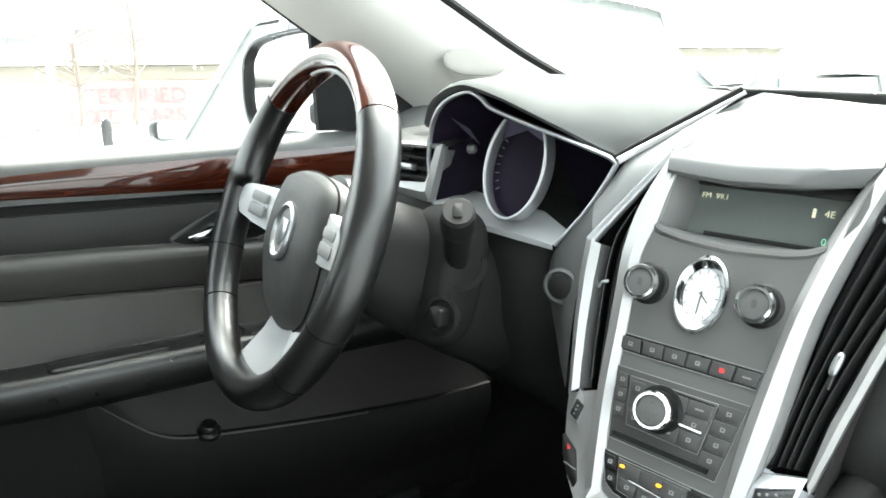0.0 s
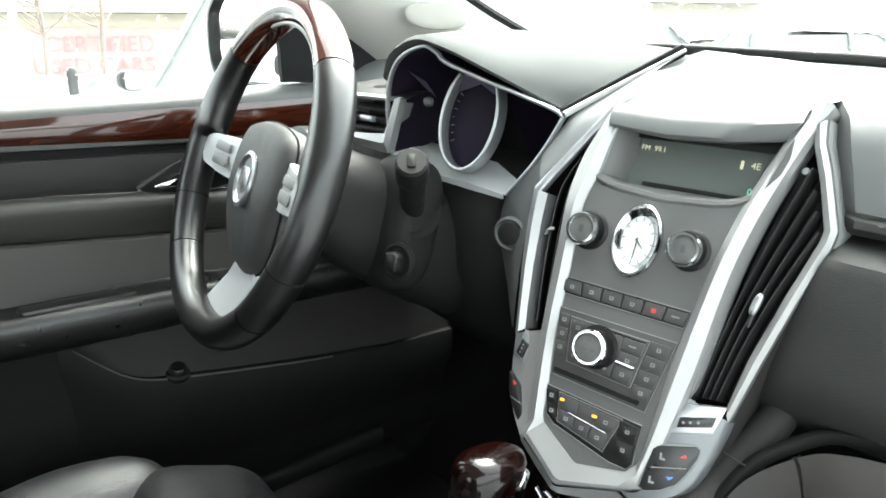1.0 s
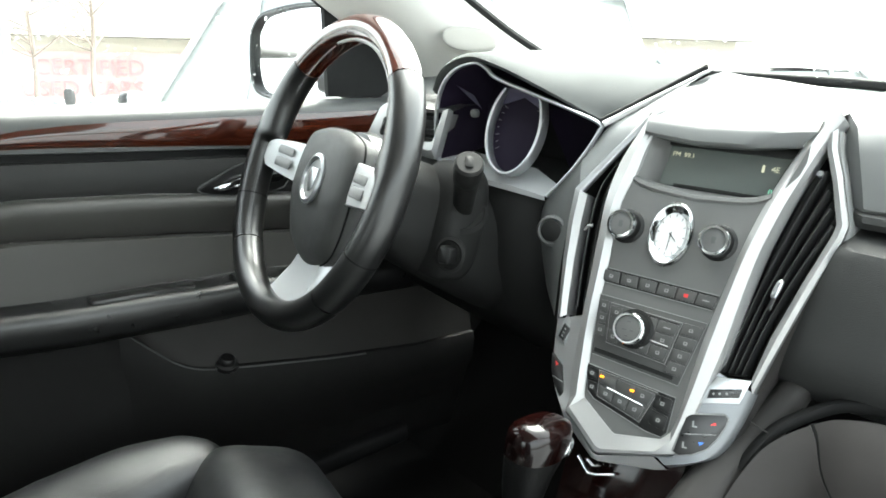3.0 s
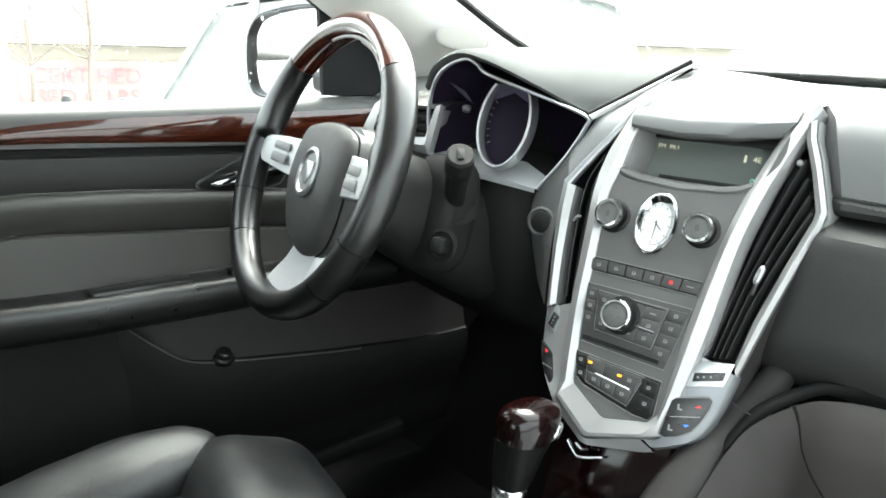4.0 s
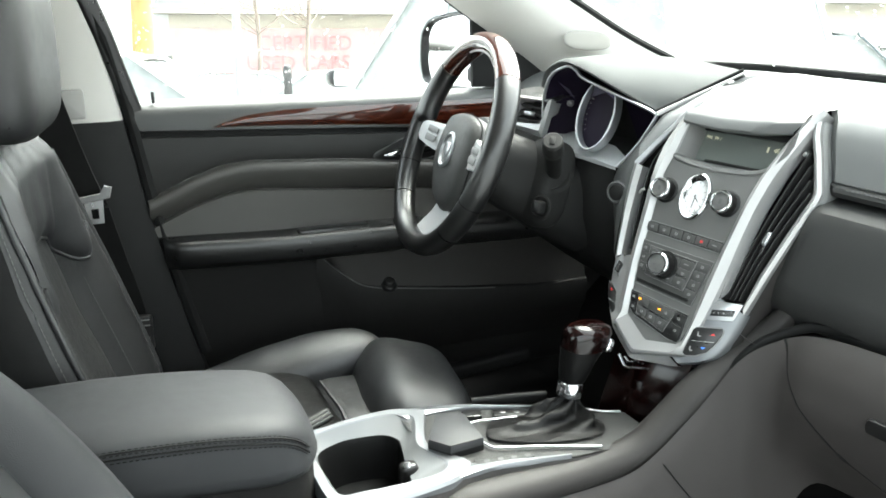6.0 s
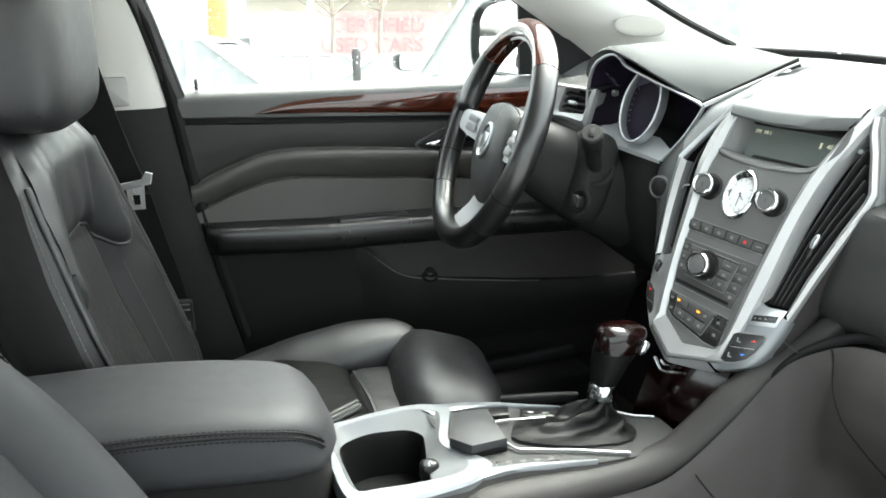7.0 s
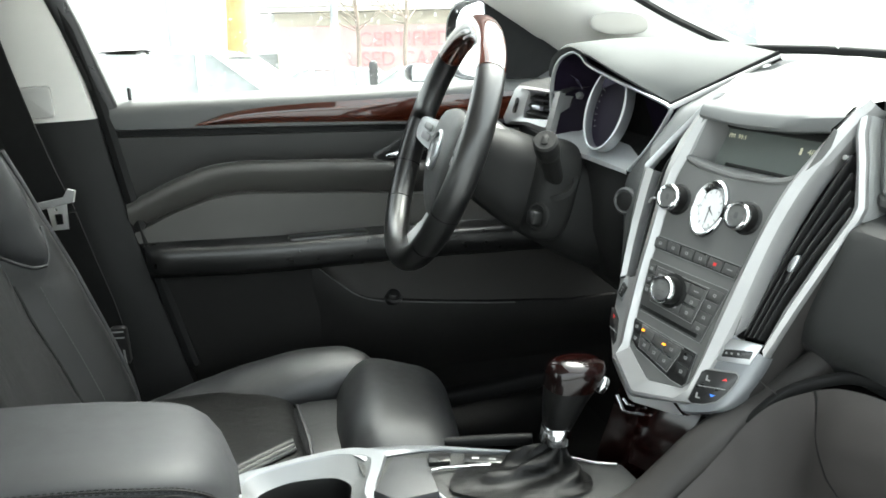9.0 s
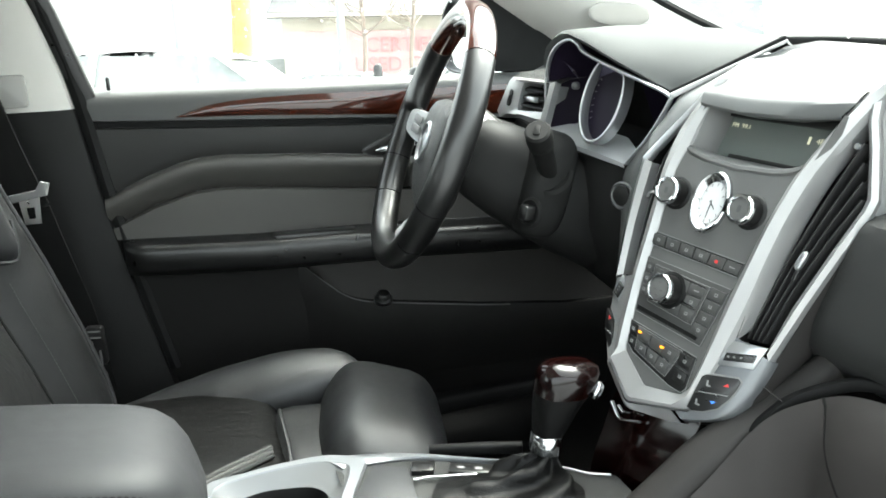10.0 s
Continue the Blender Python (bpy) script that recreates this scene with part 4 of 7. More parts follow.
for s in (-1, 1):
    sp = [(s * x, y) for x, y in ((0.066, 0.030), (0.120, 0.026), (0.160, 0.022), (0.184, 0.014), (0.184, -0.008), (0.168, -0.022), (0.12, -0.026), (0.066, -0.030))]
    rise = lambda x: lerp(abs(x), (0.07, -0.016), (0.11, 0.0), (0.18, 0.006))
    spoke = part("spoke", loft([[wm @ P(p[0], p[1] * k, c + rise(p[0])) for p in sp] for k, c in ((1.0, -0.022), (1.0, -0.004), (0.94, 0.0))]), SPOKE, wheel, "silver spoke with switches")
    for x0, y0, w, h in ((0.120, 0.010, 0.044, 0.013), (0.120, -0.008, 0.044, 0.015)):
        part("switch", prism(rounded(w, h, 0.004, 3), 0.0008, wm @ pose(s * x0, y0, rise(x0) - 0.0006, 0, -s * 7, 0), 0.0015), GRIP, spoke)
bs = [(-0.036, -0.112), (0.036, -0.112), (0.044, -0.14), (0.054, -0.178), (0.030, -0.189), (0.0, -0.192), (-0.030, -0.189), (-0.054, -0.178), (-0.044, -0.14)]
part("lower_spoke", loft([[wm @ P(p[0] * k, p[1], c + lerp(-p[1], (0.10, -0.036), (0.14, -0.030), (0.187, -0.012))) for p in bs] for k, c in ((1.0, -0.02), (1.0, -0.003), (0.92, 0.002))]), SPOKE, wheel, "silver lower spoke")
part("hub_back", turned([(0.06, -0.11), (0.075, -0.06), (0.07, -0.045), (0.04, -0.045)], wm, 28), GLOSS_BLACK, wheel)

column = thing("steering_column", "dark plastic steering column shroud with stalk and adjuster", "steering column")
ax = wm.to_3x3() @ P(0, 0, -1)
rings = []
for d, w, h, dz in ((0.055, 0.145, 0.10, 0.0), (0.07, 0.17, 0.125, -0.003), (0.12, 0.185, 0.145, -0.012), (0.18, 0.195, 0.16, -0.02), (0.24, 0.20, 0.165, -0.03), (0.30, 0.20, 0.17, -0.035)):
    c = wm.translation + ax * d + P(0, 0, dz)
    rings.append([c + wm.to_3x3() @ P(x, y, 0) for x, y in rounded(w, h, min(w, h) * 0.36, 5)])
part("shroud", loft(rings), COLUMN, column)
# bolster that the stalk grows out of
part("switch_housing", pillow((0.095, 0.08, 0.17), frame_of(P(-0.095, 0.290, 1.015), (0, -1, 0), (0.25, 0, 1)) @ pose(0, 0, 0, 90, 0, 0), 0.6, 0.6), COLUMN, column)
sa, sb = P(-0.098, 0.258, 1.038), P(-0.150, 0.192, 1.118)
sdir = (sb - sa).normalized()
sx = sdir.cross(P(0, 0, 1)).normalized()
stm = Matrix((sx, sdir.cross(sx), sdir)).transposed().to_4x4()
stm.translation = sa
L = (sb - sa).length
part("stalk_boot", turned([(0.030, -0.004), (0.036, 0.004), (0.031, 0.010), (0.026, 0.006), (0.012, 0.004)], stm @ pose(0, 0, -0.01), 28), COLUMN, column, "ring round the stalk")
stalk = part("stalk", turned([(0.014, 0.0), (0.0155, L * 0.4), (0.0165, L * 0.66), (0.0185, L * 0.68), (0.0195, L * 0.8), (0.019, L * 0.97), (0.016, L), (0.0, L)], stm, 24), COLUMN, column, "black wiper stalk")
part("stalk_switch", prism(rounded(0.010, 0.017, 0.003), 0.002, stm @ pose(0, 0, L), 0.001), COLUMN, stalk)
am = frame_of(P(-0.135, 0.236, 0.985), (0.25, -0.95, 0), (0.2, 0, 1))
part("adjuster_recess", turned([(0.024, 0), (0.024, 0.004), (0.020, 0.006), (0.017, 0.003), (0.0, 0.003)], am, 24), COLUMN, column)
part("adjuster_knob", prism(rounded(0.02, 0.024, 0.005), 0.02, am, 0.004), GLOSS_BLACK, column, "small black adjuster lever")
start = thing("start_button", "round start button in a grey ring beside the column", "button")
part("ring", turned([(0.021, 0), (0.021, 0.005), (0.018, 0.007), (0.015, 0.004), (0.0, 0.004)], frame_of(P(-0.030, 0.152, 1.022), (0.35, -0.94, 0), (0.1, 0, 1)), 28), SWITCH, start)
part("push_button", turned([(0.014, 0), (0.014, 0.006), (0.011, 0.008), (0.0, 0.008)], frame_of(P(-0.031, 0.152, 1.022), (0.35, -0.94, 0), (0.1, 0, 1)), 28), COLUMN, start)

# ---- centre stack ----
# the stack leans back and is turned a little towards the driver: a across, b up its face, c out of it
YAW, LEAN = radians(13), radians(19)
AHEAD = P(math.cos(YAW), math.sin(YAW), 0)
SM = frame_of(P(-0.006, -0.014, 1.048), (math.sin(YAW), -math.cos(YAW), 0), AHEAD * math.sin(LEAN) + P(0, 0, math.cos(LEAN)))
OUT = SM.to_3x3() @ P(0, 0, 1)
S = lambda a, b, c=0.0: SM @ P(a, b, c)
AT = lambda a, b, c=0.0, turn=0.0: SM @ pose(a, b, c, 0, 0, turn)
stack = thing("centre_stack", "charcoal centre console stack in a silver shield-shaped frame", "centre stack")
FACE_L = lambda b: lerp(b, (-0.252, -0.012), (-0.247, -0.022), (-0.214, -0.070), (-0.15, -0.073), (0.03, -0.076), (0.06, -0.066))
FACE_R = lambda b: lerp(b, (-0.252, 0.004), (-0.236, 0.046), (-0.205, 0.058), (-0.115, 0.066), (0.0, 0.084), (0.058, 0.100))
LEDGE = lambda s: lerp(s, (0, 0.060), (0.06, 0.055), (0.2, 0.050), (0.5, 0.046), (0.8, 0.049), (0.92, 0.053), (1, 0.060))
rows = []
for k in range(41):
    b = -0.252 + 0.302 * k / 40
    l, r = FACE_L(b), FACE_R(b)
    rows.append([S(l + (r - l) * s, b if k < 40 else LEDGE(s) - 0.001, 0.0) for s in (i / 14 for i in range(15))])
part("face_panel", loft(rows, closed=False), STACK, stack, "charcoal face panel")
# display recess: rounded ledge, dark side walls, screen set back under the visor
ss = [i / 20 for i in range(21)]
led = lambda s, db, c: S(-0.066 + 0.166 * s, LEDGE(s) + db, c)
part("display_ledge", loft([[led(s, -0.001, 0.0) for s in ss], [led(s, 0.002, 0.0022) for s in ss], [led(s, 0.006, 0.0015) for s in ss], [led(s, 0.009, -0.003) for s in ss], [S(-0.044 + 0.160 * s, 0.062, -0.030) for s in ss], [S(-0.040 + 0.156 * s, 0.063, -0.040) for s in ss]], closed=False), STACK, stack, "rounded ledge below the display")
for edge, back, nm in (((-0.066, -0.056), (-0.040, -0.036), "recess_side"), ((0.104, 0.128), (0.118, 0.122), "recess_side")):
    part(nm, loft([[S(edge[0], 0.052, 0.001), S(edge[0] + (edge[1] - edge[0]) * 0.5, 0.09, 0.001), S(edge[1], 0.128, 0.001)], [S((edge[0] + back[0]) / 2, 0.057, -0.012), S((edge[1] + back[1]) / 2, 0.092, -0.012), S((edge[1] + back[1]) / 2, 0.128, -0.010)], [S(back[0], 0.060, -0.038), S(back[1], 0.094, -0.038), S(back[1], 0.134, -0.038)]], closed=False), STACK, stack)
SCR = SM @ pose(0.036, 0.092, -0.034, -4, 0, 0)
screen = part("display", prism([(-0.078, -0.030), (0.074, -0.032), (0.086, 0.034), (-0.076, 0.034)], 0.002, SCR), SCREEN, stack, "dim grey radio display")
part("display_shade", prism([(-0.077, 0.022), (0.085, 0.022), (0.086, 0.034), (-0.076, 0.034)], 0.006, SCR, 0.001), VENT_BLACK, stack)
part("display_foot", prism([(-0.060, -0.030), (0.070, -0.031), (0.071, -0.026), (-0.060, -0.025)], 0.0024, SCR), VENT_BLACK, stack, "dark band along the foot of the display")
writing("FM  99.1", 0.0080, SCR @ pose(-0.056, 0.012, 0.0026), TEXT_ON, screen)
writing("4E", 0.0095, SCR @ pose(0.054, 0.007, 0.0026), TEXT_ON, screen)
part("signal_bar", prism(rounded(0.003, 0.009, 0.0005, 1), 0.0026, SCR @ pose(0.040, 0.007, 0)), TEXT_ON, screen)
writing("03", 0.0095, SCR @ pose(0.056, -0.020, 0.0026), GREEN_ON, screen)
# rotary knobs either side of the clock
for a in (-0.058, 0.054):
    kb = part("knob", turned([(0.0215, -0.002), (0.0215, 0.001), (0.0198, 0.0025), (0.0176, 0.003), (0.0172, 0.018), (0.0163, 0.019), (0.0, 0.019)], AT(a, 0.002), 40), VENT_BLACK, stack, "black rotary knob")
    ring = bmesh.new()
    prof = [(0.0172, 0.0170), (0.0181, 0.0185), (0.0181, 0.0225), (0.0167, 0.0250), (0.0141, 0.0255), (0.0129, 0.0235), (0.0125, 0.0190)]
    turned(prof, AT(a, 0.002), 24, bm=ring)
    part("chrome_ring", ring, CHROME, kb, "faceted chrome ring", 12)
    part("knob_cap", turned([(0.0127, 0.019), (0.0127, 0.0225), (0.0110, 0.0232), (0.0, 0.0232)], AT(a, 0.002), 32), STACK, kb)
    part("cap_mark", prism(rounded(0.005, 0.008, 0.001, 2), 0.0003, AT(a, 0.002, 0.0232)), SWITCH, kb)
# tall oval clock
CK = AT(-0.002, 0.001, 0.0, -6) @ Matrix.Diagonal((0.80, 1.22, 1, 1))
ck = part("clock", turned([(0.0325, 0.0), (0.0325, 0.0060), (0.0305, 0.0085), (0.0285, 0.0080), (0.0222, 0.0022), (0.0215, 0.0012), (0.0, 0.0012)], CK, 48), CHROME, stack, "oval chrome clock bezel", 24)
part("clock_dial", turned([(0.0218, 0.0016), (0.0218, 0.0022), (0.0, 0.0022)], CK, 40), DIAL, ck, "silver white clock dial")
for ang, ln in ((118, 0.011), (178, 0.016)):
    part("clock_hand", prism([(-0.0008, -0.003), (0.0008, -0.003), (0.0005, ln), (-0.0005, ln)], 0.0006, CK @ pose(0, 0, 0.0026, 0, 0, -ang)), SWITCH, ck)
for k in range(12):
    t = 2 * math.pi * k / 12
    part("hour_mark", prism(rounded(0.0010, 0.0035, 0.0003, 1), 0.0004, CK @ pose(0.0195 * math.sin(t), 0.0195 * math.cos(t), 0.0022, 0, 0, -math.degrees(t))), GRIP, ck)


def between(quad, u, v):
    """A place inside a four-cornered panel: bottom left, bottom right, top right, top left."""
    p = [Vector((*q, 0)) for q in quad]
    w = p[0].lerp(p[1], u).lerp(p[3].lerp(p[2], u), v)
    return w.x, w.y


def slab(name, pts, rise, mat, parent, label="", edge=0.0012, base=-0.003):
    return part(name, prism(pts, rise, SM, edge, base=base), mat, parent, label)


def pale_edge(pts, c, parent, r=0.0006):
    """A thin pale line painted in for light caught along a panel's edge."""
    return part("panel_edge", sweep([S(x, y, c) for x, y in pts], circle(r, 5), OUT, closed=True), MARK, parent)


def button(parent, quad, u0, u1, v0, v1, c, mark="", mat=KEY_DARK):
    pts = [between(quad, u, v) for u, v in ((u0, v0), (u1, v0), (u1, v1), (u0, v1))]
    bt = slab("button", pts, c + 0.0016, mat, parent, "", 0.0007)
    if mark:
        cx, cy = between(quad, (u0 + u1) / 2, (v0 + v1) / 2)
        w = 0.0085 if mark == "wide" else 0.0048
        part("mark", prism(rounded(w, 0.0016 if mark == "wide" else 0.0042, 0.0006, 2), 0.0003, AT(cx, cy, c + 0.0016, -2)), RED if mark == "red" else MARK, bt)
        if mark == "small":
            part("mark_gap", prism(rounded(0.0022, 0.0018, 0.0004, 1), 0.00045, AT(cx, cy + 0.0003, c + 0.0016, -2)), KEY_DARK, bt)
    return bt


# narrow strip of buttons
strip_q = [(-0.074, -0.071), (0.065, -0.076), (0.069, -0.058), (-0.076, -0.053)]
row = slab("button_strip", strip_q, 0.0012, GLOSS_BLACK, stack)
pale_edge(strip_q, 0.0012, row)
for k in range(6):
    u0, u1 = k / 6 + 0.012, (k + 1) / 6 - 0.006
    button(row, strip_q, u0, u1, 0.12, 0.86, 0.0012, ("small", "small", "small", "small", "red", "wide")[k])
# radio: outer panel with side keys, raised inner plate with the volume knob, disc slot
radio_q = [(-0.066, -0.161), (0.046, -0.170), (0.063, -0.092), (-0.072, -0.087)]
radio = slab("radio_panel", radio_q, 0.0018, KEY_DARK, stack)
pale_edge(radio_q, 0.0016, radio)
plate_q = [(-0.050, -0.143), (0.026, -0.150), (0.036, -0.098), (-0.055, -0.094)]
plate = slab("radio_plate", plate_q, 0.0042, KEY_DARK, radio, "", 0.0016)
pale_edge(plate_q, 0.0034, radio, 0.0005)
VK = AT(-0.018, -0.1185)
vk = part("volume_knob", turned([(0.0240, 0.003), (0.0240, 0.0055), (0.0215, 0.0065), (0.0190, 0.007), (0.0186, 0.024), (0.0, 0.024)], VK, 40), VENT_BLACK, radio, "large black rotary knob")
part("chrome_ring", turned([(0.0187, 0.0220), (0.0195, 0.0240), (0.0192, 0.0278), (0.0176, 0.0300), (0.0156, 0.0300), (0.0146, 0.0280), (0.0141, 0.0235)], VK, 26), CHROME, vk, "faceted chrome ring", 12)
part("knob_cap", turned([(0.0143, 0.023), (0.0143, 0.0278), (0.0125, 0.0285), (0.0, 0.0287)], VK, 36), STACK, vk)
for dx, dy in ((0, 0.008), (-0.004, -0.002), (0.005, -0.002), (0, -0.009)):
    part("cap_mark", prism(rounded(0.005, 0.0012, 0.0005, 1), 0.0003, VK @ pose(dx, dy, 0.0286)), SWITCH, vk)
for k in range(4):
    v0, v1 = 0.13 + 0.205 * k, 0.13 + 0.205 * (k + 1) - 0.03
    button(radio, radio_q, 0.815, 0.985, v0, v1, 0.0018, "small")
    if k:
        button(radio, radio_q, 0.015, 0.105, v0, v1, 0.0018, "small")
for k in range(3):
    v0, v1 = 0.06 + 0.30 * k, 0.06 + 0.30 * (k + 1) - 0.03
    button(plate, plate_q, 0.71, 0.97, v0, v1, 0.0040, "wide" if k == 2 else "small")
    if k != 1:
        button(plate, plate_q, 0.46, 0.69, v0, v1, 0.0040, "small" if k == 0 else "")
        button(plate, plate_q, 0.03, 0.19, v0, v1, 0.0040, "small")
part("bright_line", prism([between(plate_q, u, v) for u, v in ((0.62, 0.40), (0.95, 0.39), (0.95, 0.42), (0.62, 0.435))], 0.0062, SM), CHROME, plate, "thin bright line beside the knob")
part("plate_slot", prism([between(plate_q, u, v) for u, v in ((0.30, 0.93), (0.97, 0.90), (0.97, 0.96), (0.30, 0.985))], 0.0046, SM), VENT_BLACK, plate)
slab("disc_slot", [(-0.063, -0.158), (0.038, -0.1655), (0.039, -0.1605), (-0.063, -0.1525)], 0.0024, VENT_BLACK, radio, "narrow black disc slot", 0)
# climate keys
clim_q = [(-0.060, -0.212), (0.044, -0.230), (0.047, -0.184), (-0.069, -0.174)]
clim = slab("climate_panel", [(-0.060, -0.206), (-0.050, -0.214), (0.020, -0.232), (0.040, -0.233), (0.046, -0.226), (0.047, -0.184), (-0.069, -0.174)], 0.0018, GLOSS_BLACK, stack)
pale_edge([(-0.060, -0.206), (-0.050, -0.214), (0.020, -0.232), (0.040, -0.233), (0.046, -0.226), (0.047, -0.184), (-0.069, -0.174)], 0.0016, clim)
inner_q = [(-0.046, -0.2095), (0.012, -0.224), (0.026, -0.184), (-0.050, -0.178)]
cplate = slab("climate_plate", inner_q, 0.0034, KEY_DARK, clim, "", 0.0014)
pale_edge(inner_q, 0.0028, clim, 0.0005)
for k in range(3):
    button(cplate, inner_q, 0.03 + 0.32 * k, 0.03 + 0.32 * k + 0.30, 0.55, 0.93, 0.0034, "small" if k == 2 else "")
    button(cplate, inner_q, 0.05 + 0.31 * k, 0.05 + 0.31 * k + 0.28, 0.08, 0.44, 0.0034, "small")
part("bright_line", prism([between(inner_q, u, v) for u, v in ((0.20, 0.485), (0.90, 0.475), (0.90, 0.505), (0.20, 0.52))], 0.0056, SM), CHROME, cplate, "thin bright line between the keys")
for k in range(2):
    button(clim, clim_q, 0.80, 0.98, 0.10 + 0.44 * k, 0.48 + 0.44 * k, 0.0018, "small", GLOSS_BLACK)
    button(clim, clim_q, 0.02, 0.13, 0.16 + 0.42 * k, 0.50 + 0.42 * k, 0.0018, "small", GLOSS_BLACK)
for a, b in ((-0.044, -0.1845), (-0.004, -0.1905)):
    part("indicator_light", prism(rounded(0.0050, 0.0026, 0.0012, 3), 0.0062, AT(a, b, 0, -6)), LED, clim, "lit amber lamp")

# silver frame: a faceted band round the face, folded outwards at its foot
fr = thing("silver_frame", "satin silver shield-shaped frame round the centre stack", "trim")
BACK = lambda a, b: lerp(b, (0.05, 0.0), (0.13, -0.020), (0.17, -0.030)) if a > 0 else lerp(b, (0.09, 0.0), (0.16, -0.010))
left_in = smoothed([(-0.046, 0.156, 0), (-0.056, 0.105, 0), (-0.062, 0.067, 0), (-0.072, 0.030, 0), (-0.072, -0.01, 0), (-0.071, -0.05, 0), (-0.071, -0.115, 0), (-0.066, -0.180, 0), (-0.064, -0.211, 0)], 3)
left_out = smoothed([(-0.060, 0.152, 0), (-0.079, 0.100, 0), (-0.089, 0.062, 0), (-0.093, 0.026, 0), (-0.092, -0.012, 0), (-0.091, -0.052, 0), (-0.089, -0.117, 0), (-0.085, -0.183, 0), (-0.080, -0.222, 0)], 3)
foot_in = [P(-0.062, -0.217, 0), P(-0.040, -0.232, 0), P(-0.019, -0.246, 0), P(-0.014, -0.2475, 0), P(0.014, -0.2415, 0), P(0.040, -0.236, 0)]
foot_out = [P(-0.079, -0.236, 0), P(-0.056, -0.2545, 0), P(-0.034, -0.2725, 0), P(-0.028, -0.2735, 0), P(0.004, -0.264, 0), P(0.038, -0.2535, 0)]
right_in = smoothed([(0.050, -0.224, 0), (0.054, -0.205, 0), (0.057, -0.172, 0), (0.062, -0.115, 0), (0.071, -0.056, 0), (0.081, 0.0, 0), (0.095, 0.056, 0), (0.104, 0.088, 0), (0.116, 0.126, 0), (0.129, 0.158, 0), (0.143, 0.174, 0)], 3)
right_out = smoothed([(0.060, -0.246, 0), (0.066, -0.215, 0), (0.074, -0.181, 0), (0.086, -0.110, 0), (0.093, -0.050, 0), (0.101, 0.003, 0), (0.116, 0.062, 0), (0.124, 0.092, 0), (0.132, 0.122, 0), (0.141, 0.148, 0), (0.150, 0.166, 0)], 3)
rings = []
ins, outs = list(left_in) + foot_in + list(right_in), list(left_out) + foot_out + list(right_out)
for k, (i, o) in enumerate(zip(ins, outs)):
    foot = len(left_in) <= k < len(left_in) + len(foot_in)
    ridge = i.lerp(o, 0.80 if foot else 0.40)
    away = (o - i).normalized()
    d = BACK(i.x, i.y)
    rings.append([S(*(i - away * 0.003).xy, -0.006 + d), S(*i.xy, 0.0015 + d), S(*ridge.xy, (0.0095 if foot else 0.0080) + d), S(*o.xy, (0.0085 if foot else 0.0015) + d), S(*(o + away * 0.004).xy, (0.002 if foot else -0.008) + d), S(*(o + away * 0.004).xy, -0.034 + d)])
part("inner_band", loft(rings, closed=False), SILVER, fr, "faceted silver band", 22)
# outer wing on the passenger's side: an angular band with a kink, falling to the lower plate
wing_in = [(0.136, 0.142), (0.141, 0.124), (0.153, 0.091), (0.1655, 0.047), (0.1640, 0.036), (0.146, -0.023), (0.127, -0.091), (0.118, -0.141)]
wing_out = [(0.146, 0.153), (0.149, 0.131), (0.159, 0.106), (0.1775, 0.048), (0.1755, 0.033), (0.160, -0.016), (0.140, -0.088), (0.122, -0.158)]
rings = []
for (xi, yi), (xo, yo) in zip(wing_in, wing_out):
    d = lerp(yi, (-0.145, -0.024), (0.03, -0.030), (0.12, -0.028), (0.15, -0.028))
    rings.append([S(xi, yi, d - 0.030), S(xi, yi, d + 0.001), S(xi * 0.45 + xo * 0.55, yi * 0.45 + yo * 0.55, d + 0.006), S(xo, yo, d + 0.001), S(xo + 0.001, yo, d - 0.020)])
part("outer_band", loft(rings, closed=False), SILVER, fr, "angular silver wing", 22)
# lower plate that carries the buttons
PLATE_C = lambda a: lerp(a, (0.055, 0.0015), (0.085, -0.006), (0.125, -0.022))
pin = [(0.085, -0.143), (0.074, -0.181), (0.066, -0.215), (0.060, -0.247), (0.046, -0.2545), (0.037, -0.2545)]
pout = [(0.1215, -0.156), (0.117, -0.180), (0.111, -0.206), (0.099, -0.237), (0.075, -0.2535), (0.052, -0.263)]
rings = []
for i, o in zip(smoothed([(*p, 0) for p in pin], 4), smoothed([(*p, 0) for p in pout], 4)):
    away = (o - i).normalized()
    rings.append([S(*i.lerp(o, k).xy, PLATE_C(i.lerp(o, k).x)) for k in (0, 0.25, 0.5, 0.75, 0.94)] + [S(*o.xy, PLATE_C(o.x) - 0.002), S(*(o + away * 0.004).xy, PLATE_C(o.x) - 0.008), S(*(o + away * 0.004).xy, PLATE_C(o.x) - 0.035)])
# darker silver than the driver's plate, its shade put into the colour
part("lower_plate", loft(rings, closed=False), RAIL, fr, "silver plate with the switches")
# front wall under the fold
fold = [(-0.083, -0.238), (-0.057, -0.2565), (-0.034, -0.2760), (-0.028, -0.2770), (0.004, -0.267), (0.038, -0.2565), (0.052, -0.263)]
wall = [(-0.084, -0.246), (-0.060, -0.266), (-0.036, -0.2840), (-0.026, -0.2850), (0.004, -0.279), (0.040, -0.272), (0.055, -0.267)]
part("front_wall", loft([[S(a, b, 0.0065) for a, b in fold], [S(a, b, 0.001) for a, b in wall], [S(a, b - 0.002, -0.035) for a, b in wall]], closed=False), SILVER, fr, "silver underside of the frame", 25)
PX = (S(0.117, -0.180, PLATE_C(0.117)) - S(0.074, -0.181, PLATE_C(0.074))).normalized()
PM = frame_of(S(0.088, -0.190, PLATE_C(0.088)), PX, S(0.088, -0.18, 0) - S(0.088, -0.20, 0))
flat_on = lambda pts: [tuple((PM.inverted() @ S(a, b, PLATE_C(a))).xy) for a, b in pts]
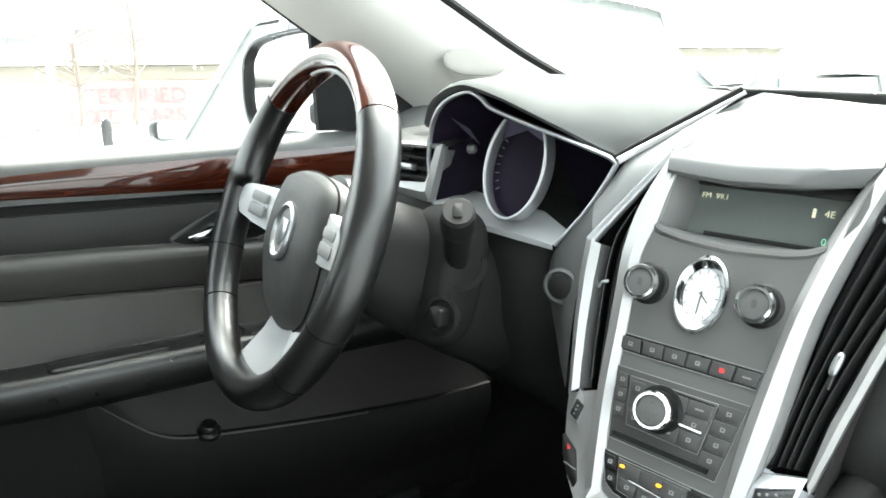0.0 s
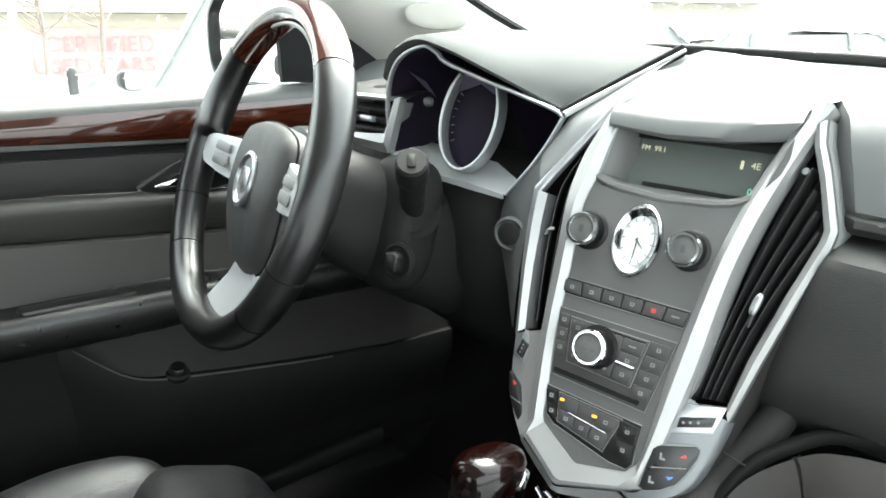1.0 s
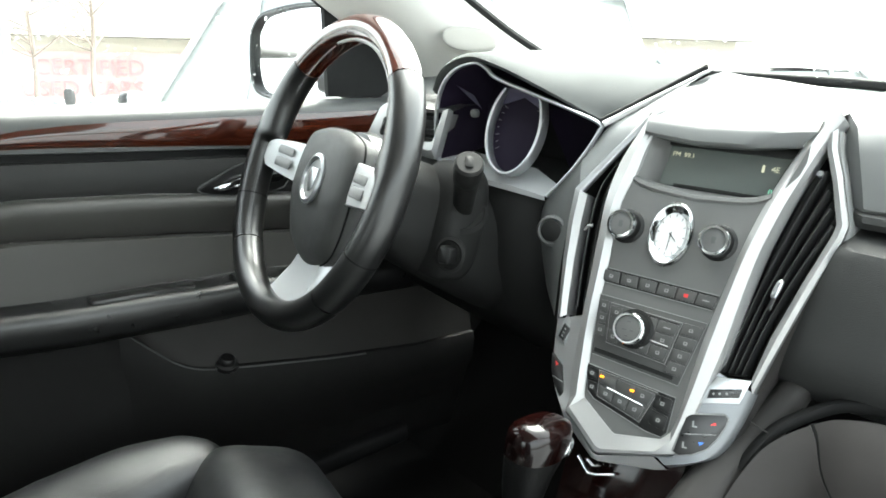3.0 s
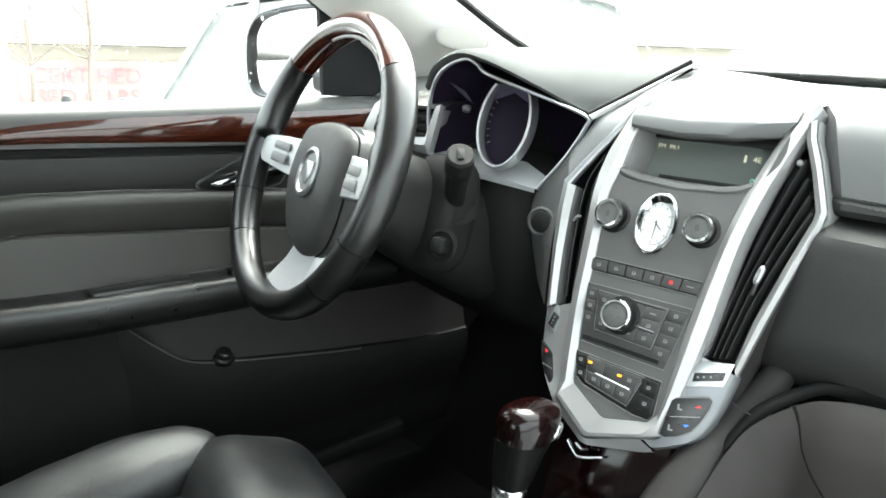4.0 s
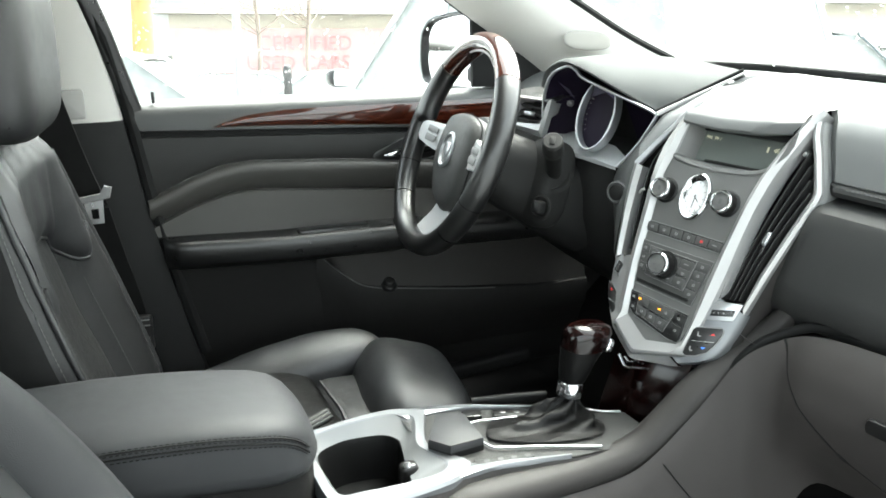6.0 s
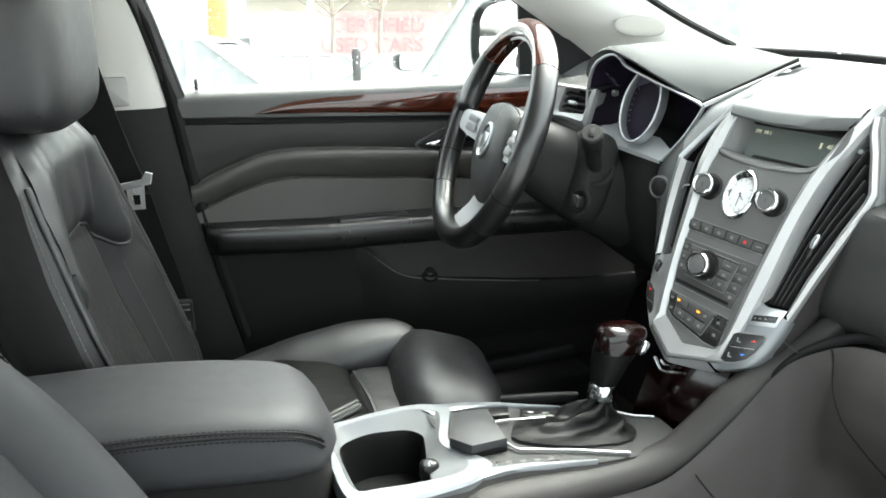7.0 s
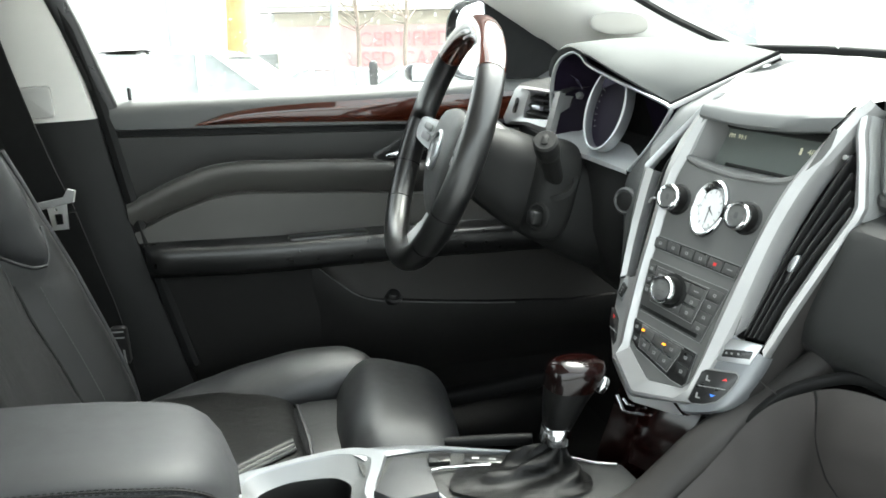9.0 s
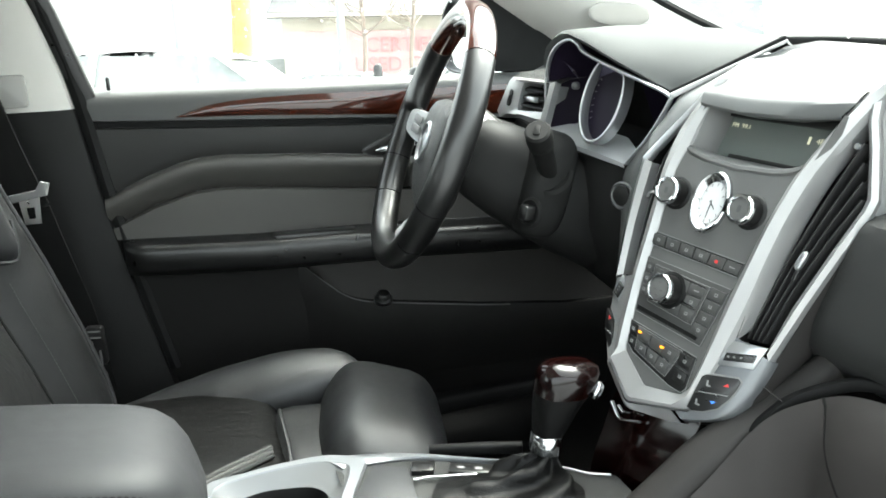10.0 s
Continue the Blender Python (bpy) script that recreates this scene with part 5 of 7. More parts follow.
rq = flat_on([(0.066, -0.184), (0.112, -0.172), (0.119, -0.143), (0.084, -0.148)])
part("rocker_plate", prism(rq, 0.0022, PM, 0.0016, base=-0.004), CHROME_SATIN, fr, "bright plate round the rocker")
rk = part("rocker_button", prism(flat_on([(0.079, -0.174), (0.110, -0.165), (0.1115, -0.1545), (0.080, -0.1635)]), 0.0062, PM, 0.002), GLOSS_BLACK, fr, "black rocker button")
for u in (-0.006, 0.0, 0.007):
    cx, cy = flat_on([(0.090 + u, -0.1655 + 0.28 * u)])[0]
    part("rocker_mark", prism(circle(0.0015, 8), 0.0066, PM @ pose(cx, cy, 0)), MARK, rk)
podq = flat_on([(0.0565, -0.243), (0.063, -0.2455), (0.076, -0.241), (0.090, -0.231), (0.098, -0.216), (0.1035, -0.200), (0.1045, -0.191), (0.101, -0.188), (0.066, -0.197), (0.062, -0.201)])
part("pod_rim", sweep([PM @ P(x, y, 0.0012) for x, y in podq], circle(0.0016, 6), PM.to_3x3() @ P(0, 0, 1), closed=True), MARK, fr)
pod = part("seat_heat_buttons", prism(podq, 0.0040, PM, 0.0016, base=-0.006), GLOSS_BLACK, fr, "black cluster of four buttons")
part("button_gap", prism(flat_on([(0.064, -0.2205), (0.096, -0.2125), (0.096, -0.2115), (0.064, -0.2195)]), 0.0044, PM), MARK, pod)
part("red_arrow", prism(flat_on([(0.0880, -0.2030), (0.0945, -0.2015), (0.0925, -0.1985)]), 0.0046, PM), RED, pod, "red triangle")
part("blue_arrow", prism(flat_on([(0.0800, -0.2252), (0.0828, -0.2282), (0.0865, -0.2240)]), 0.0046, PM), BLUE, pod, "blue triangle")
for a, b in ((0.0725, -0.207), (0.067, -0.2330)):
    (cx, cy), = flat_on([(a, b)])
    part("button_mark", prism([(-0.003, 0.004), (-0.001, 0.004), (-0.0005, -0.001), (0.003, -0.001), (0.003, -0.003), (-0.0025, -0.003)], 0.0045, PM @ pose(cx, cy, 0)), MARK, pod)
# tall vent between band and wing
vt = thing("air_vent", "tall black air vent with slats beside the centre stack", "air vent", "dashboard air vents")
duct_in = smoothed([(0.134, 0.128, -0.022), (0.124, 0.092, -0.012), (0.116, 0.062, -0.004), (0.101, 0.003, -0.002), (0.093, -0.050, -0.002), (0.088, -0.110, -0.004), (0.084, -0.147, -0.006)], 4)
duct_out = smoothed([(0.140, 0.126, -0.030), (0.154, 0.091, -0.030), (0.166, 0.047, -0.032), (0.155, 0.006, -0.032), (0.142, -0.036, -0.030), (0.128, -0.092, -0.027), (0.118, -0.145, -0.024)], 4)
part("duct", loft([[S(*i), S(i.x + 0.002, i.y, -0.055), S(o.x - 0.002, o.y, -0.062), S(*o)] for i, o in zip(duct_in, duct_out)], closed=False), VENT_BLACK, vt)
for top, bot in (((0.146, 0.104), (0.0875, -0.143)), ((0.1525, 0.083), (0.0945, -0.142)), ((0.1585, 0.063), (0.1015, -0.141)), ((0.1640, 0.044), (0.1085, -0.140))):
    path = [S(top[0] + (bot[0] - top[0]) * s - 0.006 * math.sin(math.pi * s), top[1] + (bot[1] - top[1]) * s, -0.034) for s in (k / 10 for k in range(11))]
    part("slat", sweep(path, rounded(0.0020, 0.018, 0.0008, 2), SM.to_3x3() @ P(-0.35, 0, 1)), SLAT, vt)
tab = part("tab", pillow((0.0085, 0.024, 0.009), AT(0.1235, -0.036, -0.018, -14), 0.7, 0.7, 20, 10), CHROME_SATIN, vt, "silver tab")
part("tab_stem", sweep([S(0.1235, -0.036, -0.020), S(0.1195, -0.060, -0.022)], rounded(0.005, 0.006, 0.002), OUT), SLAT, tab)
part("pivot", turned([(0.0035, 0), (0.004, 0.006), (0.003, 0.008), (0.0, 0.008)], AT(0.1385, 0.100, -0.030) @ pose(0, 0, 0, 0, 0, 0), 12), CHROME_SATIN, vt, "small bright pivot at the top")
# driver's side of the frame: slim wing, dark slit with a vent, rocker and button pod
part("wing_driver", loft([[S(xi, yi, -0.040), S(xi, yi, -0.010), S((xi + xo) / 2, (yi + yo) / 2, -0.005), S(xo, yo, -0.011), S(xo - 0.003, yo, -0.034)] for (xi, yi), (xo, yo) in zip([(-0.1245, 0.034), (-0.1245, 0.0), (-0.1225, -0.05), (-0.118, -0.10), (-0.115, -0.124)], [(-0.1435, 0.0385), (-0.1430, 0.0), (-0.1385, -0.05), (-0.1315, -0.10), (-0.1270, -0.133)])], closed=False), SILVER, fr, "slim silver wing")
part("wing_driver_top", sweep(smoothed([S(-0.138, 0.036, -0.013), S(-0.122, 0.060, -0.013), S(-0.104, 0.086, -0.013), S(-0.084, 0.114, -0.013), S(-0.066, 0.142, -0.014)], 4), rounded(0.010, 0.012, 0.003), OUT, scale=lambda s: 1.1 - 0.3 * s), DARK_TRIM, fr, "satin strip curving up to the dashboard")
lpi = smoothed([(-0.0885, -0.118, -0.002), (-0.085, -0.183, -0.002), (-0.080, -0.222, -0.002), (-0.080, -0.240, 0.002)], 4)
lpo = smoothed([(-0.1275, -0.132, -0.014), (-0.1230, -0.170, -0.014), (-0.1120, -0.210, -0.010), (-0.084, -0.246, 0.0)], 4)
part("lower_plate_driver", loft([[S(*i), S(*i.lerp(o, 0.5)), S(*o), S(o.x - 0.004, o.y - 0.002, o.z - 0.03)] for i, o in zip(lpi, lpo)], closed=False), SILVER, fr, "silver plate with the switches")
part("rocker_plate", prism([(-0.1225, -0.1535), (-0.1075, -0.1625), (-0.0995, -0.1355), (-0.1135, -0.1235)], -0.0075, SM, 0.0015, base=-0.014), CHROME_SATIN, fr, "bright plate round the rocker")
rl = part("rocker_button", prism([(-0.1170, -0.1520), (-0.1085, -0.1570), (-0.1040, -0.1400), (-0.1125, -0.1345)], -0.0035, SM, 0.0015, base=-0.012), GLOSS_BLACK, fr, "black rocker button")
for k in (-1, 0, 1):
    part("rocker_mark", prism(circle(0.0012, 8), -0.0031, AT(-0.1105 + 0.0012 * k, -0.146 + 0.0045 * k, 0), base=-0.0036), MARK, rl)
podl = part("seat_heat_buttons", prism([(-0.121, -0.176), (-0.103, -0.188), (-0.0895, -0.228), (-0.095, -0.230), (-0.108, -0.214), (-0.117, -0.196)], -0.0050, SM, 0.0015, base=-0.014), GLOSS_BLACK, fr, "black cluster of four buttons")
part("red_arrow", prism([(-0.113, -0.184), (-0.108, -0.187), (-0.111, -0.190)], -0.0046, SM, base=-0.0052), RED, podl, "red triangle")
part("button_gap", prism([(-0.113, -0.203), (-0.097, -0.207), (-0.097, -0.208), (-0.113, -0.204)], -0.0046, SM, base=-0.0052), MARK, podl)
vd = thing("air_vent", "tall black air vent with slats beside the centre stack", "air vent", "dashboard air vents")
dl_in = smoothed([(-0.068, 0.130, -0.008), (-0.091, 0.062, -0.004), (-0.095, 0.024, -0.004), (-0.093, -0.05, -0.004), (-0.090, -0.120, -0.004)], 4)
dl_out = smoothed([(-0.074, 0.128, -0.016), (-0.112, 0.070, -0.016), (-0.126, 0.030, -0.014), (-0.124, -0.05, -0.014), (-0.115, -0.126, -0.014)], 4)
part("duct", loft([[S(*i), S(i.x, i.y, -0.06), S(o.x, o.y, -0.06), S(*o)] for i, o in zip(dl_in, dl_out)], closed=False), VENT_BLACK, vd)
for k in (0.35, 0.70):
    part("slat", sweep([S(*i.lerp(o, k).xy, -0.024) for i, o in zip(dl_in[3:-1], dl_out[3:-1])], rounded(0.0020, 0.014, 0.0008, 2), SM.to_3x3() @ P(0.35, 0, 1)), SLAT, vd)
part("tab", sweep([S(-0.119, -0.012, -0.016), S(-0.115, -0.006, -0.014), S(-0.111, -0.004, -0.018)], rounded(0.004, 0.005, 0.0015), OUT), GRIP, vd, "silver tab")
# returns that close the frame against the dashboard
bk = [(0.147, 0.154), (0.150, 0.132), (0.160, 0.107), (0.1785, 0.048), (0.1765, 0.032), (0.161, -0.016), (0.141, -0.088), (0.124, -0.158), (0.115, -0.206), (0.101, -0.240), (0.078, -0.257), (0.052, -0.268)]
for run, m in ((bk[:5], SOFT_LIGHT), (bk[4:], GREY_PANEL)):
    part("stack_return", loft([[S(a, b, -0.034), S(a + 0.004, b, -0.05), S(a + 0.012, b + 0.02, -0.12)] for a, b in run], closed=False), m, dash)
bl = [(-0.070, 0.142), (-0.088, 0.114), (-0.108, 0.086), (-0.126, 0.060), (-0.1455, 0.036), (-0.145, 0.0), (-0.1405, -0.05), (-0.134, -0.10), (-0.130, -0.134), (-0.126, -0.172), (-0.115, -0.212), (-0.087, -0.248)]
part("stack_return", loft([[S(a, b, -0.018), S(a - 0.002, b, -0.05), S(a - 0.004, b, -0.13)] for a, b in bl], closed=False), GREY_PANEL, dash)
# visor over the display: padded roll with an upright front, running back to the windscreen
rows = []
for i in range(21):
    s = i / 20
    a, a_low, a_hi = -0.060 + 0.204 * s, -0.060 + 0.177 * s, -0.060 + 0.189 * s
    d = lerp(s, (0, 0.0), (0.7, -0.004), (1, -0.020))
    low = lerp(s, (0, 0.117), (0.1, 0.115), (0.35, 0.112), (0.7, 0.115), (1, 0.125))
    hi = lerp(s, (0, 0.136), (0.35, 0.134), (0.7, 0.138), (1, 0.150))
    e, f0 = S(a_low, low, 0.005 + d), S(a_hi, hi, 0.006 + d)
    back = P(0.465, S(a, low).y - 0.05 * s, 1.206)
    rows.append([S(a_low, low + 0.004, -0.036), S(a_low, low + 0.001, -0.002 + d), e, S(a_low, low + 0.003, 0.0085 + d), S(a_hi, hi - 0.006, 0.0088 + d), f0, f0 + P(0.010, 0.002, 0.006)] + [(f0 + P(0.010, 0.002, 0.006)).lerp(back, k) + P(0, 0, (0.036 - 0.030 * min(1.0, 1.6 * s)) * math.sin(math.pi * k ** 0.6)) for k in (0.1, 0.25, 0.45, 0.7)] + [back])
rows_v = rows
part("display_visor", loft(rows, closed=False), DASH_TOP, dash, "grey visor over the display")
# pad that falls from the hood's strip to the frame, and the side panel beside the gauges
edge_s = [S(-0.066, 0.146, -0.010), S(-0.070, 0.138, -0.012), S(-0.086, 0.116, -0.012), S(-0.104, 0.090, -0.012), S(-0.124, 0.062, -0.012), S(-0.142, 0.036, -0.012), S(-0.143, -0.02, -0.014), S(-0.140, -0.07, -0.014), S(-0.134, -0.13, -0.016)]
top_s = [P(0.131, 0.047, 1.233), P(0.090, 0.073, 1.208), P(0.055, 0.093, 1.186), P(0.026, 0.112, 1.167), P(0.020, 0.124, 1.150), P(0.004, 0.150, 1.106), P(-0.008, 0.188, 1.052), P(-0.010, 0.190, 1.000), P(-0.002, 0.180, 0.930)]
rows = [[q.lerp(e, k) + P(-0.004, -0.002, 0.004) * math.sin(math.pi * k) for k in (0, 0.12, 0.3, 0.5, 0.7, 0.88, 1)] for q, e in zip(smoothed(top_s, 4), smoothed(edge_s, 4))]
part("cluster_side_panel", loft(rows[:20], closed=False), SOFT_LIGHT, dash, "grey pad between the gauges and the stack, lightened against shade")
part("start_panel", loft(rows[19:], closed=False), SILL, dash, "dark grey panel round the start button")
left_edge = [S(-0.068, 0.143, -0.010), P(0.062, 0.087, 1.190), P(0.098, 0.066, 1.209), P(0.131, 0.047, 1.229), P(0.200, 0.064, 1.233), P(0.33, 0.100, 1.222), P(0.465, 0.130, 1.206)]
part("shoulder_pad", loft([[l.lerp(r, k) + P(0, 0, -0.004 * math.sin(math.pi * k)) for l, r in zip(left_edge, rows_v[0][5:])] for k in (i / 8 for i in range(9))], closed=False), DASH_TOP, dash, "", 70)

# ---- centre console ----
console = thing("centre_console", "silver-edged centre console with cup holder and shift plate", "centre console")
CZ = 0.692
far = [(-0.70, 0.128), (-0.645, 0.130), (-0.59, 0.143), (-0.535, 0.149), (-0.475, 0.147), (-0.42, 0.133), (-0.36, 0.110), (-0.30, 0.079), (-0.241, 0.048), (-0.165, 0.008), (-0.125, -0.02)]
near = [(-0.70, -0.055), (-0.645, -0.060), (-0.58, -0.077), (-0.52, -0.078), (-0.47, -0.072), (-0.42, -0.068), (-0.35, -0.080), (-0.283, -0.095), (-0.22, -0.101), (-0.16, -0.104), (-0.12, -0.100)]
fr_p, nr_p = smoothed([(*p, CZ) for p in far], 4), smoothed([(*p, CZ) for p in near], 4)
# sides under the top
part("body_far", loft([[P(a.x, a.y, CZ - 0.004), P(a.x, a.y + 0.004, CZ - 0.020), P(a.x, a.y + 0.012, 0.60), P(a.x, a.y + 0.02, 0.36)] for a in fr_p], closed=False), DOOR_DARK, console)
part("body_near", loft([[P(b.x, b.y, CZ - 0.004), P(b.x, b.y - 0.006, CZ - 0.020), P(b.x, b.y - 0.03, 0.60), P(b.x, b.y - 0.05, 0.36)] for b in nr_p], closed=False), GREY_PANEL, console)
# shift plate
pf, pn = [p for p in fr_p if p.x > -0.475], [p for p in nr_p if p.x > -0.475]
k = min(len(pf), len(pn))
part("shift_plate", loft([[a + P(0, -0.002, -0.003), a + P(0, -0.010, -0.002), a.lerp(b, 0.5) + P(0, 0, -0.004), b + P(0, 0.010, -0.002), b + P(0, 0.002, -0.003)] for a, b in zip(pf[-k:], pn[-k:])], closed=False), SOFT, console, "charcoal shift plate")
# silver surround of the cup holder with a dished inner slope
ring_o = [(-0.647, 0.130), (-0.59, 0.144), (-0.535, 0.1505), (-0.475, 0.1475), (-0.432, 0.122), (-0.442, 0.092), (-0.466, 0.036), (-0.458, 0.004), (-0.428, -0.046), (-0.462, -0.072), (-0.53, -0.080), (-0.59, -0.078), (-0.648, -0.058), (-0.654, 0.04)]
ring_a = [(-0.634, 0.115), (-0.588, 0.133), (-0.540, 0.137), (-0.497, 0.134), (-0.462, 0.116), (-0.463, 0.090), (-0.485, 0.034), (-0.473, -0.004), (-0.467, -0.030), (-0.487, -0.049), (-0.545, -0.048), (-0.600, -0.041), (-0.634, -0.031), (-0.638, 0.04)]
ring_b = [(-0.623, 0.101), (-0.582, 0.122), (-0.545, 0.121), (-0.508, 0.111), (-0.492, 0.088), (-0.497, 0.062), (-0.506, 0.030), (-0.513, 0.000), (-0.518, -0.022), (-0.530, -0.038), (-0.560, -0.040), (-0.600, -0.034), (-0.622, -0.024), (-0.628, 0.04)]
ro, ra, rb = (smoothed([(*p, 0) for p in r], 4, True) for r in (ring_o, ring_a, ring_b))
at_z = lambda pts, z: [P(p.x, p.y, z) for p in pts]
part("silver_surround", loft([at_z(ro, CZ - 0.022), at_z(ro, CZ - 0.001), at_z([o.lerp(a, 0.12) for o, a in zip(ro, ra)], CZ + 0.004), at_z([o.lerp(a, 0.90) for o, a in zip(ro, ra)], CZ + 0.004), at_z(ra, CZ + 0.002)], cap=False), RAIL, console, "satin silver surround of the cup holder", 25)
part("cup_slope", loft([at_z(ra, CZ + 0.002), at_z([a.lerp(b, 0.35) for a, b in zip(ra, rb)], CZ - 0.006), at_z(rb, CZ - 0.018)], cap=False), CUP_GREY, console, "grey sloping rim of the cup holder")
cc = P(-0.57, 0.045, 0)
part("cup_holder", loft([at_z(rb, CZ - 0.018), at_z([cc.lerp(p, 0.96) for p in rb], CZ - 0.030), at_z([cc.lerp(p, 0.90) for p in rb], CZ - 0.095), at_z([cc.lerp(p, 0.03) for p in rb], CZ - 0.097)], cap=False), VENT_BLACK, console, "deep black cup holder")
nub = part("cup_grip", pillow((0.030, 0.024, 0.034), pose(-0.512, 0.002, CZ - 0.020), 0.6, 0.6), GLOSS_BLACK, console, "sprung cup grip")
part("grip_pin", prism(rounded(0.009, 0.009, 0.002, 2), 0.006, frame_of(P(-0.515, -0.002, CZ - 0.004), (0.8, -0.6, 0.2), (0.2, 0.5, 1)), 0.001), STEEL, nub)
# silver rails running forward from the surround
def rail(name, outer, inner):
    rings = []
    for o, i in zip(smoothed([(*p, 0) for p in outer], 5), smoothed([(*p, 0) for p in inner], 5)):
        rings.append([P(o.x, o.y, CZ - 0.006), P(o.x, o.y, CZ + 0.001), P(*o.lerp(i, 0.15).xy, CZ + 0.0034), P(*o.lerp(i, 0.85).xy, CZ + 0.0034), P(i.x, i.y, CZ + 0.001), P(i.x, i.y, CZ - 0.006)])
    return part(name, loft(rings), RAIL, console, "satin silver rail")


rail("silver_rail_far", [(-0.495, 0.1480), (-0.42, 0.1335), (-0.36, 0.1105), (-0.30, 0.0795), (-0.241, 0.0485)], [(-0.466, 0.112), (-0.418, 0.110), (-0.362, 0.100), (-0.303, 0.073), (-0.243, 0.0455)])
rail("silver_rail_near", [(-0.495, -0.0745), (-0.42, -0.0685), (-0.35, -0.0805), (-0.283, -0.0950)], [(-0.466, -0.036), (-0.405, -0.053), (-0.348, -0.0725), (-0.282, -0.0925)])
# five-sided storage lid
lid = thing("storage_lid", "dark grey five-sided lid on the console", "lid")
lidp = [(-0.430, 0.076), (-0.390, 0.056), (-0.396, -0.021), (-0.453, -0.021), (-0.476, 0.010)]
part("lid_panel", prism([tuple(p[:2]) for p in lidp[::-1]], CZ + 0.023, pose(0, 0, 0), 0.004, base=CZ + 0.009), LEATHER_GREY, lid)
part("lid_base", prism([(x + 0.002, y + 0.003) for x, y in lidp][::-1], CZ + 0.011, pose(0, 0, 0), 0.003, base=CZ - 0.004), VENT_BLACK, lid, "black step under the lid")
# switches beside the gaiter
part("seat_switch", prism([(-0.381, 0.070), (-0.352, 0.063), (-0.344, 0.083), (-0.375, 0.091)], CZ + 0.0045, pose(0, 0, 0), 0.001, base=CZ - 0.004), GLOSS_BLACK, console, "square black switch")
sw = part("seat_switch", prism([(-0.334, 0.053), (-0.264, 0.024), (-0.254, 0.036), (-0.326, 0.072)], CZ + 0.0045, pose(0, 0, 0), 0.001, base=CZ - 0.004), GLOSS_BLACK, console, "black switch row with pale marks")
for i in range(3):
    part("switch_mark", prism(rounded(0.010, 0.005, 0.0015, 2), 0.0048, frame_of(P(-0.316 + 0.022 * i, 0.0565 - 0.0105 * i, CZ), (0.040, -0.0185, 0), (0.0185, 0.04, 0))), MARK, sw)
sp = part("gear_scale", prism([(-0.427, -0.055), (-0.336, -0.0745), (-0.334, -0.062), (-0.424, -0.043)], CZ + 0.0035, pose(0, 0, 0), 0.001, base=CZ - 0.004), SOFT, console, "narrow gear position strip")
for i in range(4):
    part("gear_mark", prism(rounded(0.0085, 0.006, 0.001, 2), 0.0040, frame_of(P(-0.408 + 0.021 * i, -0.0535 - 0.0045 * i, CZ), (0.04, -0.0085, 0), (0.0085, 0.04, 0))), SWITCH, sp)
part("chrome_line_near", sweep([P(-0.392, 0.002, CZ + 0.003), P(-0.384, -0.022, CZ + 0.003), P(-0.379, -0.0285, CZ + 0.003), P(-0.368, -0.033, CZ + 0.003), P(-0.304, -0.059, CZ + 0.003), P(-0.228, -0.096, CZ + 0.003)], rounded(0.0036, 0.004, 0.001, 2), (0, 0, 1)), CHROME_SATIN, console, "thin bright line round the gaiter")
part("chrome_line_far", sweep([P(-0.383, 0.052, CZ + 0.003), P(-0.366, 0.052, CZ + 0.003), P(-0.301, 0.036, CZ + 0.003)], rounded(0.0036, 0.004, 0.001, 2), (0, 0, 1)), CHROME_SATIN, console, "thin bright line round the gaiter")
part("front_line", sweep([P(-0.194, 0.020, CZ + 0.002), P(-0.160, -0.011, CZ + 0.002), P(-0.134, -0.024, CZ + 0.002)], rounded(0.003, 0.003, 0.001, 2), (0, 0, 1)), CHROME_SATIN, console)
# raised padded edge of the tunnel beyond the rail
part("tunnel_edge", sweep(smoothed([P(-0.34, 0.120, CZ - 0.004), P(-0.27, 0.092, CZ + 0.002), P(-0.22, 0.070, CZ + 0.006)], 4), rounded(0.012, 0.018, 0.005), (0, 0, 1)), PILLAR_LOW, console, "dark padded edge beside the footwell")

# sweeping band that carries the console up to the stack
bandp = [P(-0.55, -0.070, 0.640), P(-0.47, -0.078, 0.650), P(-0.39, -0.086, 0.653), P(-0.31, -0.092, 0.654), P(-0.212, -0.098, 0.660), P(-0.155, -0.104, 0.678), P(-0.105, -0.110, 0.720), P(-0.070, -0.116, 0.756), P(-0.030, -0.124, 0.788), P(0.012, -0.134, 0.818), P(0.05, -0.148, 0.856), P(0.08, -0.16, 0.895)]
bs_p = smoothed(bandp, 5)
part("side_band", sweep(bs_p, rounded(0.052, 0.056, 0.022, 5), (0, -0.35, 1), scale=lambda s: min(1.0, 0.55 + 4 * s, 1.0 - 1.2 * (s - 0.72))), GREY_PANEL, console, "charcoal padded band sweeping up to the dashboard", 60)
part("panel_seam", sweep([P(-0.150, -0.152, 0.672), P(-0.120, -0.166, 0.63), P(-0.09, -0.178, 0.59)], rounded(0.002, 0.002, 0.0006, 1), (1, 0, 0)), RUBBER, console)
